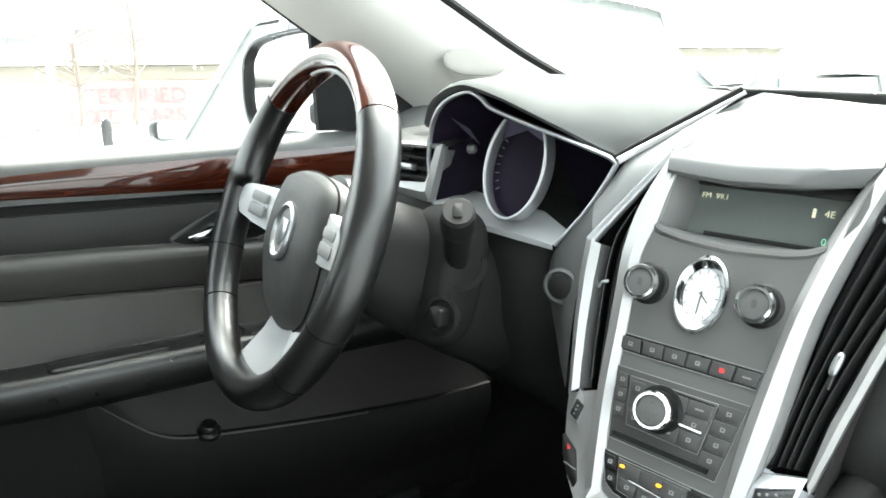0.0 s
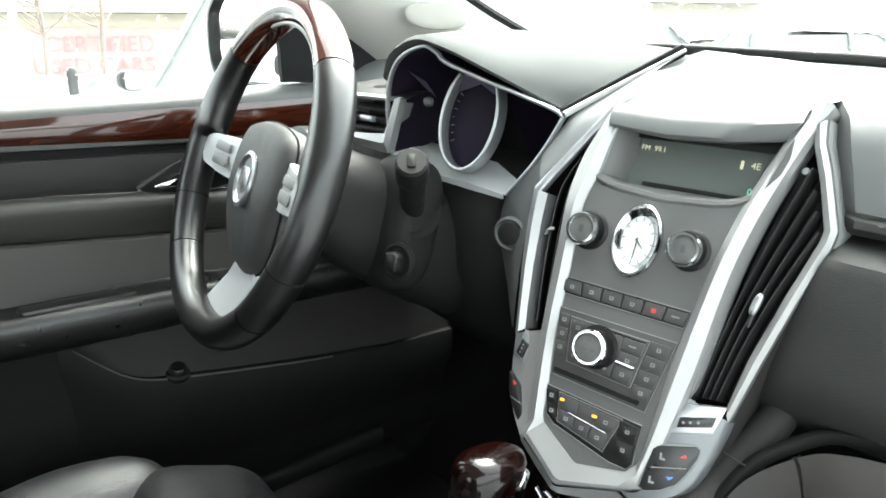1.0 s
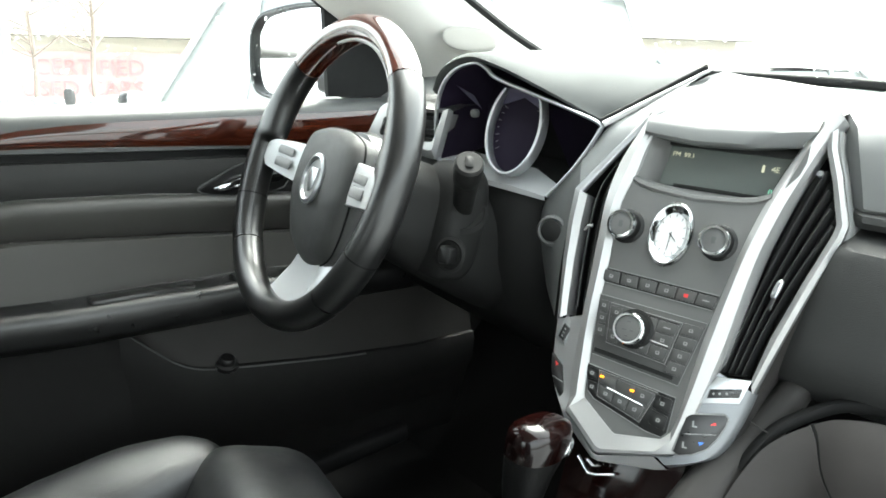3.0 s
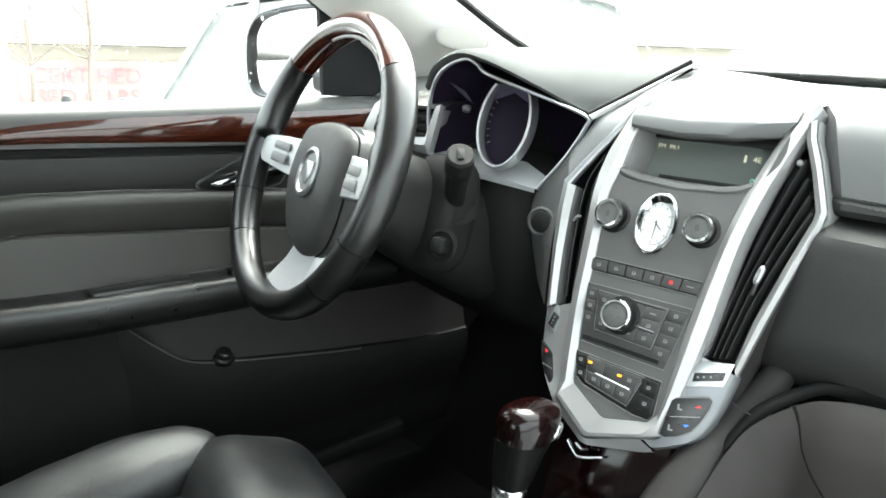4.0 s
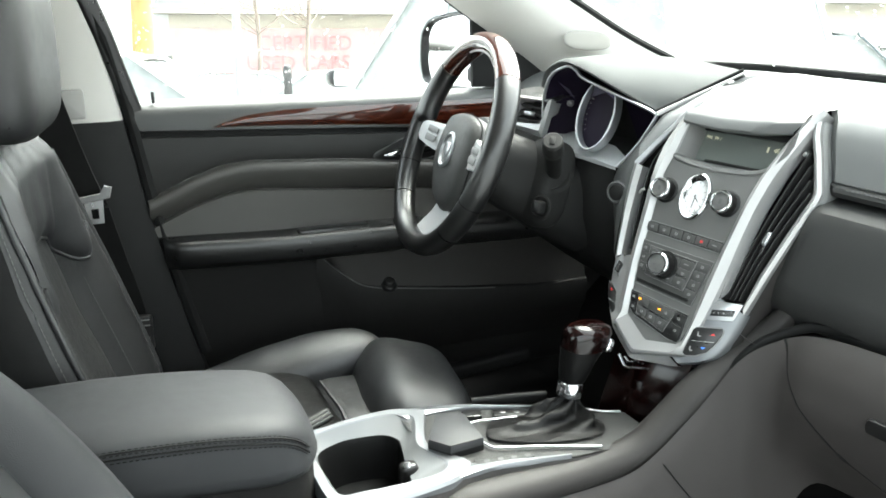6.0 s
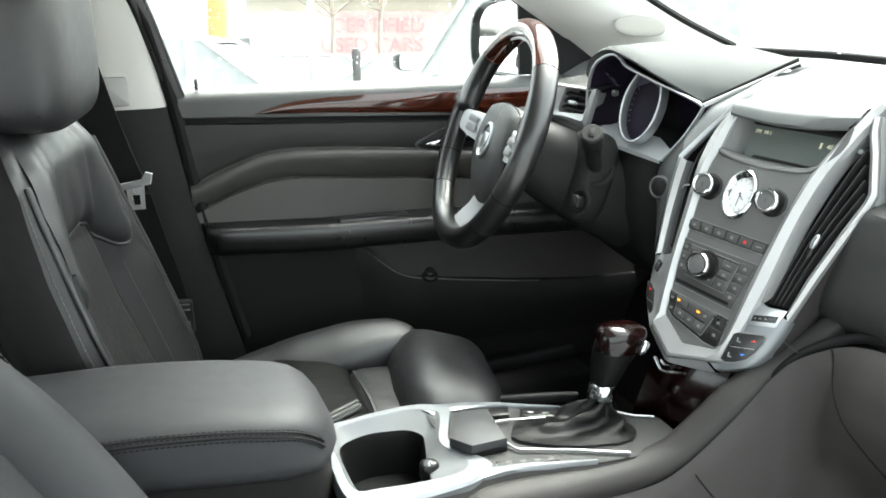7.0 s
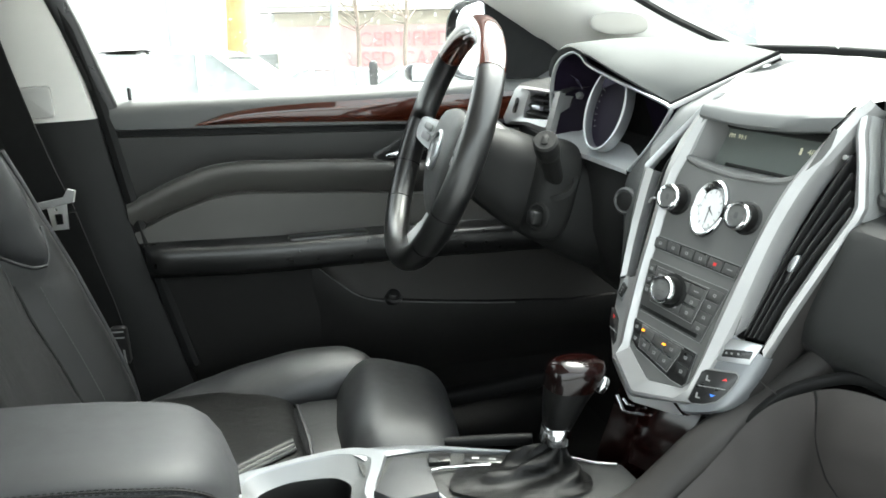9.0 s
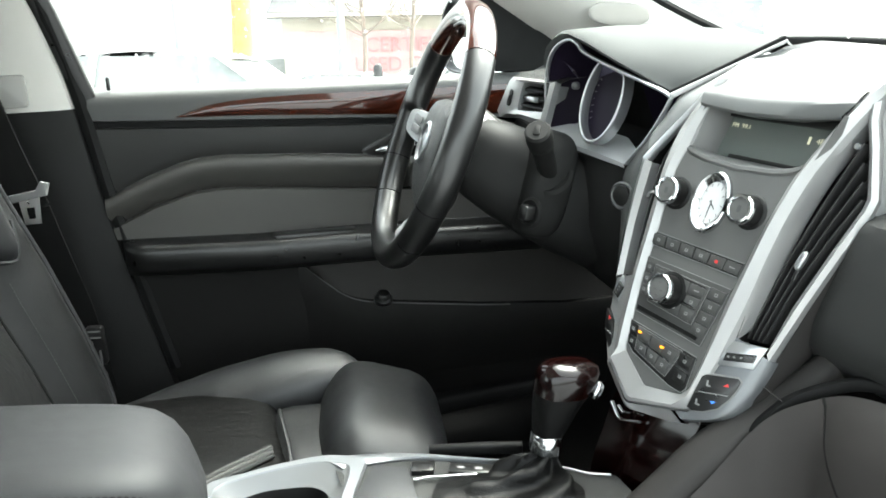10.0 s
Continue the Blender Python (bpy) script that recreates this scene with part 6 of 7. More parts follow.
# wood flap below the stack
rows = []
for i in range(11):
    s = i / 10
    y = 0.040 - 0.140 * s
    bow = 0.012 * math.sin(math.pi * s)
    rows.append([P(-0.080 + 0.020 * s - bow, y, 0.800), P(-0.098 + 0.022 * s - bow, y, 0.770), P(-0.110 + 0.026 * s - bow, y, 0.728), P(-0.124 + 0.034 * s - bow, y, 0.685), P(-0.130 + 0.040 * s, y, 0.648), P(-0.125 + 0.040 * s, y, 0.60)])
part("wood_flap", loft(rows, closed=False), CHERRY, console, "dark cherry lacquered flap")
chev = thing("chevron_badge", "small chrome chevron on the wood flap", "badge")
part("chevron", sweep([P(-0.1185, 0.010, 0.783), P(-0.1165, -0.001, 0.769), P(-0.116, -0.006, 0.7655), P(-0.113, -0.014, 0.7665), P(-0.105, -0.036, 0.774)], rounded(0.0035, 0.006, 0.0012), (-1, 0, 0.3)), CHROME, chev)
part("chevron_inner", sweep([P(-0.115, -0.001, 0.782), P(-0.113, -0.009, 0.776), P(-0.110, -0.018, 0.779)], rounded(0.0025, 0.005, 0.001), (-1, 0, 0.3)), CHROME, chev)

# gear lever
shifter = thing("gear_lever", "gear lever with a wood and leather knob on a black gaiter", "gear lever")
base = [(-0.372, 0.005), (-0.335, 0.052), (-0.270, 0.046), (-0.205, 0.010), (-0.182, -0.035), (-0.205, -0.066), (-0.270, -0.058), (-0.335, -0.030)]
b0 = smoothed([(*p, CZ + 0.002) for p in base], 5, True)
top = P(-0.209, 0.020, 0.726)
rings = []
for j in range(17):
    s = j / 16
    ring = []
    for i, p in enumerate(b0):
        q = p.lerp(top, s ** 0.8)
        q.z = CZ + 0.002 + (0.726 - CZ) * (s ** 1.6 if s < 1 else 1)
        if s > 0.6:
            d = (p - top).normalized()
            q = q.lerp(P(top.x + 0.018 * d.x, top.y + 0.018 * d.y, q.z), (s - 0.6) / 0.4)
        w = 0.011 * math.sin(math.pi * s) * (noise.noise(p * 22 + P(0, 0, 4 * s)) + 0.8 * math.sin(3 * s * math.pi + i * 0.45))
        d = (q - P(top.x, top.y, q.z)).normalized()
        ring.append(q + d * w + P(0, 0, w * 0.7))
    rings.append(ring)
part("gaiter", loft(rings, cap=False), LEATHER_BLACK, shifter, "creased black leather gaiter", 80)
lm = frame_of(top, (1, 0, -0.10), (0, 1, 0)) @ Matrix.Scale(1.18, 4)
part("chrome_collar", turned([(0.0185, -0.002), (0.019, 0.004), (0.0185, 0.018), (0.0175, 0.020), (0.0, 0.020)], lm, 28), CHROME, shifter, "chrome collar")
kn = []
for h, cx, rx, ry in ((0.018, 0.0, 0.0165, 0.0165), (0.032, 0.002, 0.020, 0.020), (0.05, 0.005, 0.0245, 0.022), (0.068, 0.010, 0.030, 0.0245), (0.082, 0.014, 0.034, 0.0255), (0.092, 0.016, 0.0345, 0.0245), (0.0985, 0.017, 0.0315, 0.021), (0.103, 0.017, 0.022, 0.014), (0.105, 0.016, 0.006, 0.004)):
    kn.append([lm @ P(cx + rx * math.copysign(abs(math.cos(a)) ** 0.8, math.cos(a)), ry * math.copysign(abs(math.sin(a)) ** 0.8, math.sin(a)), h) for a in (2 * math.pi * i / 28 for i in range(28))])
part("knob", loft(kn[:5]), LEATHER_BLACK, shifter, "black leather knob")
part("knob_top", loft([[lm @ (lm.inverted() @ p * 1.012) for p in q] for q in kn[3:]]), CHERRY, shifter, "dark cherry lacquered knob top")
part("release_button", pillow((0.012, 0.016, 0.022), lm @ pose(0.050, -0.006, 0.070, 0, 20, 0), 0.6, 0.6, 14, 8), CHROME, shifter, "chrome release button")

# armrest box
arm = thing("armrest_box", "dark grey leather armrest lid on the console box", "armrest")
AX = [-1.30, -1.15, -1.0, -0.92, -0.85, -0.79, -0.745, -0.715, -0.690, -0.670, -0.655, -0.646, -0.640]
A_TOP = lambda x: lerp(x, (-1.3, 0.882), (-1.0, 0.870), (-0.895, 0.866), (-0.785, 0.850), (-0.715, 0.836), (-0.685, 0.824), (-0.667, 0.810), (-0.652, 0.788), (-0.640, 0.752))
A_LIP = lambda x: lerp(x, (-1.3, 0.800), (-0.95, 0.776), (-0.70, 0.736), (-0.640, 0.728))
A_NEAR = lambda x: lerp(x, (-1.3, -0.048), (-0.80, -0.048), (-0.74, -0.047), (-0.705, -0.042), (-0.680, -0.030), (-0.662, -0.012), (-0.648, 0.018), (-0.640, 0.045))
A_FAR = lambda x: lerp(x, (-1.3, 0.150), (-0.75, 0.147), (-0.69, 0.144), (-0.66, 0.133), (-0.648, 0.113), (-0.640, 0.085))
rings = []
for x in AX:
    n, f, t, b = A_NEAR(x), A_FAR(x), A_TOP(x), A_LIP(x)
    h = t - b
    r = min(0.045, (f - n) * 0.45)
    out = [P(x, n + 0.006, b), P(x, n - 0.002, b + 0.012), P(x, n - 0.003, b + 0.25 * h)]
    for k in range(7):
        a = radians(15 * k)
        out.append(P(x, n + r * (1 - math.cos(a)), t - 0.026 + 0.024 * math.sin(a)))
    out += [P(x, n + (f - n) * 0.5, t), P(x, f - r * 0.7, t - 0.002)]
    for k in range(1, 7):
        a = radians(15 * k)
        out.append(P(x, f - r * 0.7 + r * 0.7 * math.sin(a), t - 0.032 + 0.030 * math.cos(a)))
    out += [P(x, f, b + 0.2 * h), P(x, f - 0.006, b)]
    rings.append(out)
part("lid", loft(rings), LEATHER_GREY, arm, "padded leather lid", 60)
part("box_base", loft([[P(x, A_NEAR(x) + 0.012, A_LIP(x) + 0.004), P(x, A_NEAR(x) + 0.010, 0.36), P(x, A_FAR(x) - 0.010, 0.36), P(x, A_FAR(x) - 0.012, A_LIP(x) + 0.004)] for x in AX[:-2]]), DOOR_DARK, arm)
fall = lambda x: lerp(x, (-0.76, 0.0), (-0.705, 0.005), (-0.680, 0.013), (-0.662, 0.024), (-0.652, 0.034))
row_at = lambda dz: smoothed([P(x, A_NEAR(x) - 0.0022 + 0.0012 * (dz > 0.004), A_TOP(x) - 0.026 - fall(x) + dz) for x in AX[:-3]], 5)
for dz in (-0.005, 0.0045, 0.0105):
    stitches(row_at(dz), (0, -0.9, 0.4), arm, 0.0042, 0.0028, 0.0014, thread=DARK_THREAD)
for dz in (0.0, 0.0075):
    part("lid_seam", sweep(row_at(dz), rounded(0.0024, 0.0030, 0.0007, 1), (0, -0.9, 0.4)), RUBBER, arm)

# ---- seats ----
seat = thing("driver_seat", "black leather driver's seat with bolsters and grey stitching", "seat")
SY = 0.375
# cushion: base, centre pad, bolsters, front thigh support
part("base", prism(rounded(0.56, 0.46, 0.04), 0.52, pose(-0.58, SY, 0.0), 0.02, base=0.40), DOOR_DARK, seat)
# the pad takes the gaiter's darker leather as painted shade
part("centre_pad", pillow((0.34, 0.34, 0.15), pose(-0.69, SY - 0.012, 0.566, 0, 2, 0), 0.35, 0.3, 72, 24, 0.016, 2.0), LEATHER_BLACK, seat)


def body_of(stations, name, label="", wr=0.0, seed=0.0, nn=26):
    """A long cushion through stations (x, y, z, half width, half height, tilt)."""
    rr = []
    st = smoothed([P(s[0], s[1], s[2]) for s in stations], 5)
    pr = smoothed([P(s[3], s[4], s[5]) for s in stations], 5)
    for c, q in zip(st, pr):
        ring = []
        for i in range(nn):
            a = 2 * math.pi * i / nn
            y, z = q.x * math.copysign(abs(math.cos(a)) ** 0.75, math.cos(a)), q.y * math.copysign(abs(math.sin(a)) ** 0.75, math.sin(a))
            ct, sn = math.cos(q.z), math.sin(q.z)
            v = P(c.x, c.y + y * ct - z * sn, c.z + y * sn + z * ct)
            w = wr * (noise.noise(v * 22 + P(seed, 0, 0)) + 0.6 * noise.noise(P(v.x * 70, v.y * 16, v.z * 16 + seed)))
            ring.append(v + (v - c).normalized() * w)
        rr.append(ring)
    return part(name, loft(rr), LEATHER, seat, label, 60)


body_of([(-0.80, 0.545, 0.555, 0.04, 0.05, 0.2), (-0.70, 0.545, 0.565, 0.060, 0.062, 0.25), (-0.60, 0.530, 0.585, 0.068, 0.072, 0.3), (-0.50, 0.515, 0.602, 0.068, 0.076, 0.3), (-0.42, 0.503, 0.612, 0.058, 0.070, 0.3), (-0.375, 0.492, 0.622, 0.036, 0.048, 0.3), (-0.355, 0.486, 0.634, 0.008, 0.012, 0.3)], "outer_bolster", "padded leather side bolster", 0.0018, 5.0)
body_of([(-0.82, 0.185, 0.545, 0.03, 0.04, -0.2), (-0.70, 0.185, 0.555, 0.05, 0.062, -0.2), (-0.55, 0.185, 0.560, 0.05, 0.064, -0.2), (-0.46, 0.19, 0.555, 0.04, 0.05, -0.2), (-0.43, 0.19, 0.555, 0.008, 0.012, -0.2)], "inner_bolster", "padded leather side bolster", 0.003, 8.0)
part("thigh_support", pillow((0.215, 0.335, 0.225), pose(-0.366, 0.345, 0.568, 0, 18, -11), 0.70, 0.56, 72, 40, 0.020, 11.0), LEATHER_SMOOTH, seat, "extended leather thigh support")
part("thigh_bracket", pillow((0.16, 0.22, 0.08), pose(-0.46, 0.34, 0.585, 0, 6, 0), 0.5, 0.5), LEATHER_SHADED, seat)
part("pad_piping", sweep([P(-0.522, 0.215, 0.615), P(-0.518, 0.30, 0.628), P(-0.518, 0.42, 0.625)], circle(0.004, 6), (0, 0, 1)), LEATHER, seat)
for dx in (0.0, 0.013, 0.026):
    run = [P(x, 0.226 + dx + 0.55 * (x + 0.615), 0.6395 - 0.04 * abs(x + 0.62)) for x in (-0.74, -0.70, -0.66, -0.62, -0.58, -0.545)]
    part("pad_fold", sweep(run, circle(0.0032, 6), (0, 0, 1)), THREAD if dx else LEATHER, seat)
    stitches([p + P(0.002, 0.006, 0.0012) for p in run], (0, 0, 1), seat)

# backrest: one plane of ridges, the middle hollowed between them
def back_at(a, z, d=0.0):
    """Point of the backrest: a across, z height, d forward of the ridge plane."""
    return P(-0.889 - 0.29 * (z - 0.83) + 0.19 * a + 0.94 * d, 0.385 + 0.98 * a - 0.18 * d, z + 0.25 * d)


B_HALF = lambda z: lerp(z, (0.54, 0.18), (0.62, 0.216), (0.75, 0.228), (0.88, 0.226), (0.95, 0.216), (1.05, 0.202), (1.11, 0.188), (1.155, 0.158), (1.185, 0.10))
Z_ROW = [0.54 + 0.645 * i / 40 for i in range(41)]


def back_depth(u, z):
    """Hollow of the backrest; u runs from -1 to 1 across."""
    low = lerp(z, (0.54, 0.6), (0.65, 0.9), (0.85, 1.0), (0.98, 0.9), (1.10, 0.35), (1.185, 0.2))
    bowl = lerp(abs(u), (0.0, -0.060), (0.42, -0.054), (0.50, -0.064), (0.56, -0.050), (0.70, -0.020), (0.82, -0.003), (0.90, 0.0), (0.96, -0.008), (1.0, -0.024))
    return bowl * low - lerp(z, (0.54, 0.03), (0.60, 0.008), (0.66, 0.0), (1.10, 0.0), (1.16, 0.012), (1.185, 0.034))


us = [-1 + 2 * i / 48 for i in range(49)]
rows, backs = [], []
for z in Z_ROW:
    h = B_HALF(z)
    front = [back_at(u * h, z, back_depth(u, z) + 0.0025 * noise.noise(P(u * 3, z * 14, 3))) for u in us]
    rear = [back_at(s * h * k, z, -0.024 - d) for s, k, d in ((1, 1.05, 0.02), (1, 1.04, 0.06), (1, 0.9, 0.10), (-1, 0.9, 0.10), (-1, 1.04, 0.06), (-1, 1.05, 0.02))]
    rows.append(front)
    backs.append([front[-1]] + rear + [front[0]])
part("backrest", loft(rows, closed=False), LEATHER_SHADED, seat, "leather backrest with raised side bolsters", 60)
part("back_shell", loft(backs, closed=False), RUBBER, seat, "black side and rear of the seat back", 60)
part("back_lid", loft([rows[-1], [p + P(-0.10, 0, -0.004) for p in rows[-1]]], closed=False), LEATHER, seat)
# upper pad with two lobes hanging over the bolsters
EDGE = lambda u: lerp(abs(u), (0.0, 0.985), (0.25, 0.990), (0.42, 0.978), (0.52, 0.950), (0.62, 0.918), (0.70, 0.908), (0.76, 0.925), (0.82, 0.97))
rows = []
for j in range(19):
    s = j / 18
    row = []
    for i in range(45):
        u = -0.82 + 1.64 * i / 44
        z = EDGE(u) + (1.172 - EDGE(u)) * s ** 1.3
        q = (1 - math.exp(-s * 9)) * (1 - math.exp(-(1 - s) * 12)) * (1 - abs(u / 0.82) ** 9)
        d = back_depth(u, z) + 0.001 + 0.020 * q + 0.010 * q * lerp(abs(u), (0.3, 0.0), (0.55, 1.0), (0.7, 1.0), (0.82, 0.0)) + 0.003 * noise.noise(P(u * 4, z * 16, 9))
        row.append(back_at(u * B_HALF(z), z, d))
    rows.append(row)
part("upper_pad", loft(rows, closed=False), LEATHER_SMOOTH, seat, "soft winged upper leather pad", 60)
part("pad_edge", sweep([r + P(0.002, 0, 0) for r in rows[0]], circle(0.0035, 8), (1, 0, 0)), LEATHER, seat)
for s in (-1, 1):
    zz = [0.57 + 0.53 * i / 40 for i in range(41)]
    ridge = [back_at(s * 0.93 * B_HALF(z), z, back_depth(s * 0.93, z) + 0.003) for z in zz]
    part("piping", sweep(ridge, circle(0.0042, 8), (1, 0, 0)), LEATHER, seat)
    for k in (0.87, 0.985):
        stitches([back_at(s * k * B_HALF(z), z, back_depth(s * k, z) + 0.0015) for z in zz], (1, 0, 0.3), seat, 0.006, 0.003, 0.0016)
    stitches([back_at(s * 0.62 * B_HALF(z), z, back_depth(s * 0.62, z) + 0.0015) for z in zz[:25]], (1, -s * 0.5, 0.3), seat)
    part("insert_seam", sweep([back_at(s * 0.50 * B_HALF(z), z, back_depth(s * 0.50, z) + 0.001) for z in zz[:26]], circle(0.003, 6), (1, 0, 0)), RUBBER, seat)
hm_s = frame_of(P(-0.992, 0.382, 1.272), (0.18, 0.98, 0), (0.03, 0, 1))
head = part("headrest", pillow((0.285, 0.235, 0.155), hm_s, 0.42, 0.45, 56, 28, 0.003, 31.0), LEATHER_SMOOTH, seat, "black leather headrest", 60)
part("headrest_seam", sweep([hm_s @ P(-0.1365 + 0.012 * (y / 0.1) ** 4, y, 0.050 - 0.008 * (y / 0.1) ** 2) for y in (-0.085, -0.06, -0.03, 0.0, 0.03, 0.06, 0.085)], circle(0.002, 6), (1, 0, 0)), RUBBER, head)
for s in (-1, 1):
    part("headrest_post", sweep([back_at(s * 0.06, 1.10, -0.05), hm_s @ P(s * 0.06, -0.06, -0.02)], circle(0.006, 10), (1, 0, 0)), STEEL, seat)

# seat belt
belt = thing("seat_belt", "black seat belt with a steel tongue on the door pillar", "seat belt")
bp = [P(-0.965, 0.665, 1.34), P(-0.940, 0.660, 1.20), P(-0.908, 0.650, 1.06), P(-0.880, 0.640, 0.965)]
web = rounded(0.064, 0.003, 0.001, 1)
part("upper_webbing", sweep(smoothed(bp, 5), web, (0.25, 1, 0)), WEBBING, belt)
part("lower_webbing", sweep(smoothed([P(-0.880, 0.640, 0.965), P(-0.862, 0.648, 0.87), P(-0.838, 0.652, 0.75), P(-0.825, 0.650, 0.60)], 5), web, (0.3, 1, 0)), WEBBING, belt)
tm = frame_of(P(-0.876, 0.618, 0.985), (0.97, -0.22, 0.05), (0.08, 0.1, 1))
part("tongue_grip", prism([(-0.036, -0.004), (0.030, 0.006), (0.036, 0.026), (0.024, 0.030), (0.014, 0.016), (-0.034, 0.010)], 0.008, tm, 0.002), GRIP, belt, "grey plastic tongue grip")
pl = [(-0.016, 0.004), (-0.012, -0.040), (0.014, -0.040), (0.018, 0.006)]
hole = [(-0.006, -0.012), (-0.005, -0.031), (0.007, -0.031), (0.008, -0.012)]
rows = [[tm @ P(*p, 0.003) for p in pl], [tm @ P(*p, 0.0055) for p in pl], [tm @ P(*p, 0.0055) for p in hole], [tm @ P(*p, 0.003) for p in hole]]
part("steel_tongue", loft(rows, cap=False), STEEL, belt, "steel buckle tongue")
part("lower_anchor", prism(rounded(0.03, 0.075, 0.006), 0.012, frame_of(P(-0.812, 0.632, 0.705), (0.95, -0.2, 0), (-0.1, 0, 1)), 0.003), GLOSS_BLACK, belt, "worn black belt anchor")
for k, dz in enumerate((0.030, 0.018, -0.004, -0.022)):
    part("pale_edge", prism(rounded(0.022 if k < 2 else 0.004, 0.003 if k < 2 else 0.030, 0.001, 1), 0.0135, frame_of(P(-0.812 + (0.0 if k < 2 else 0.006 * (k - 2.5) * 2), 0.632, 0.705 + dz), (0.95, -0.2, 0), (-0.1, 0, 1))), GRIP, belt, "worn pale edge")
part("anchor_strap", prism(rounded(0.018, 0.07, 0.004), 0.010, frame_of(P(-0.812, 0.632, 0.615), (0.95, -0.2, 0), (-0.05, 0, 1)), 0.003), GREY_PANEL, belt)

# passenger seat back behind the camera's way
pseat = thing("passenger_seat", "dark grey leather passenger seat with a stitched side seam", "seat")
pm = frame_of(P(-0.972, -0.380, 0.755), (0, 1, 0), (-math.sin(radians(24)), 0, math.cos(radians(24))))
part("backrest", pillow((0.53, 0.64, 0.16), pm @ pose(0, 0.13, -0.03), 0.32, 0.3, 40, 20), LEATHER_GREY, pseat)
part("back_bolster", sweep(smoothed([pm @ P(0.225, -0.2, 0.03), pm @ P(0.235, 0.0, 0.045), pm @ P(0.23, 0.2, 0.035), pm @ P(0.19, 0.38, 0.0)], 7), circle(0.05, 18, 0.9, 1.2), pm.to_3x3() @ P(0, 0, 1)), LEATHER_GREY, pseat)
stitches([pm @ P(0.262, -0.2 + 0.05 * i, 0.085 - 0.001 * i) for i in range(12)], pm.to_3x3() @ P(0.5, 0, 1), pseat)
part("cushion", pillow((0.50, 0.52, 0.17), pose(-0.78, -0.375, 0.55), 0.4, 0.4, 36, 14, 0.01, 41.0), LEATHER_GREY, pseat)
part("base", prism(rounded(0.46, 0.46, 0.03), 0.50, pose(-0.78, -0.375, 0.0), 0.02, base=0.38), DOOR_DARK, pseat)

# trim along the door sill
step = sweep([P(-0.62, 0.69, 0.42), P(-0.2, 0.675, 0.43), P(0.12, 0.66, 0.45)], rounded(0.05, 0.04, 0.012), (0, 0, 1))
tagged(finish("trim_door_sill", step, RUBBER), "black door sill trim along the floor", "trim", kind="structure")

# ---- outside: a sloping car park with parked cars, trees and shops ----
AZ = radians(65)
SLOPE = 0.09
STEP = 0.40
EYE0 = P(-0.74, -0.88, 1.36)


def ground_z(x, y):
    d = x * math.cos(AZ) + y * math.sin(AZ) - 1.2
    return -SLOPE * max(0.0, d) - STEP * min(1.0, max(0.0, d + 1.0))


def spot(az, dist):
    """A place on the ground seen from the open door under a bearing from the car's nose."""
    x, y = EYE0.x + dist * math.cos(radians(az)), EYE0.y + dist * math.sin(radians(az))
    return P(x, y, ground_z(x, y))


rows = []
ds = [-300, -60, -12, -4, 0.2, 0.7, 1.2, 2.5, 5, 9, 15, 25, 45, 90, 200, 420]
for s in (-420, -150, -60, -25, -10, -4, 0, 4, 10, 25, 60, 150, 420):
    rows.append([P(d * math.cos(AZ) + s * math.sin(AZ), d * math.sin(AZ) - s * math.cos(AZ), ground_z(d * math.cos(AZ), d * math.sin(AZ))) for d in ds])
ground = tagged(finish("ground", loft(rows, closed=False), ASPHALT), "pale wet asphalt of a sloping car park with slush", "ground", kind="structure")


def on_slope(p, heading):
    """A pose on the ground with x along the heading (degrees) and z square to the slope."""
    h = P(math.cos(radians(heading)), math.sin(radians(heading)), 0)
    dn = P(math.cos(AZ), math.sin(AZ), 0)
    n = P(SLOPE * dn.x, SLOPE * dn.y, 1).normalized()
    x = (h - n * h.dot(n)).normalized()
    y = n.cross(x)
    m = Matrix((x, y, n)).transposed().to_4x4()
    m.translation = p
    return m


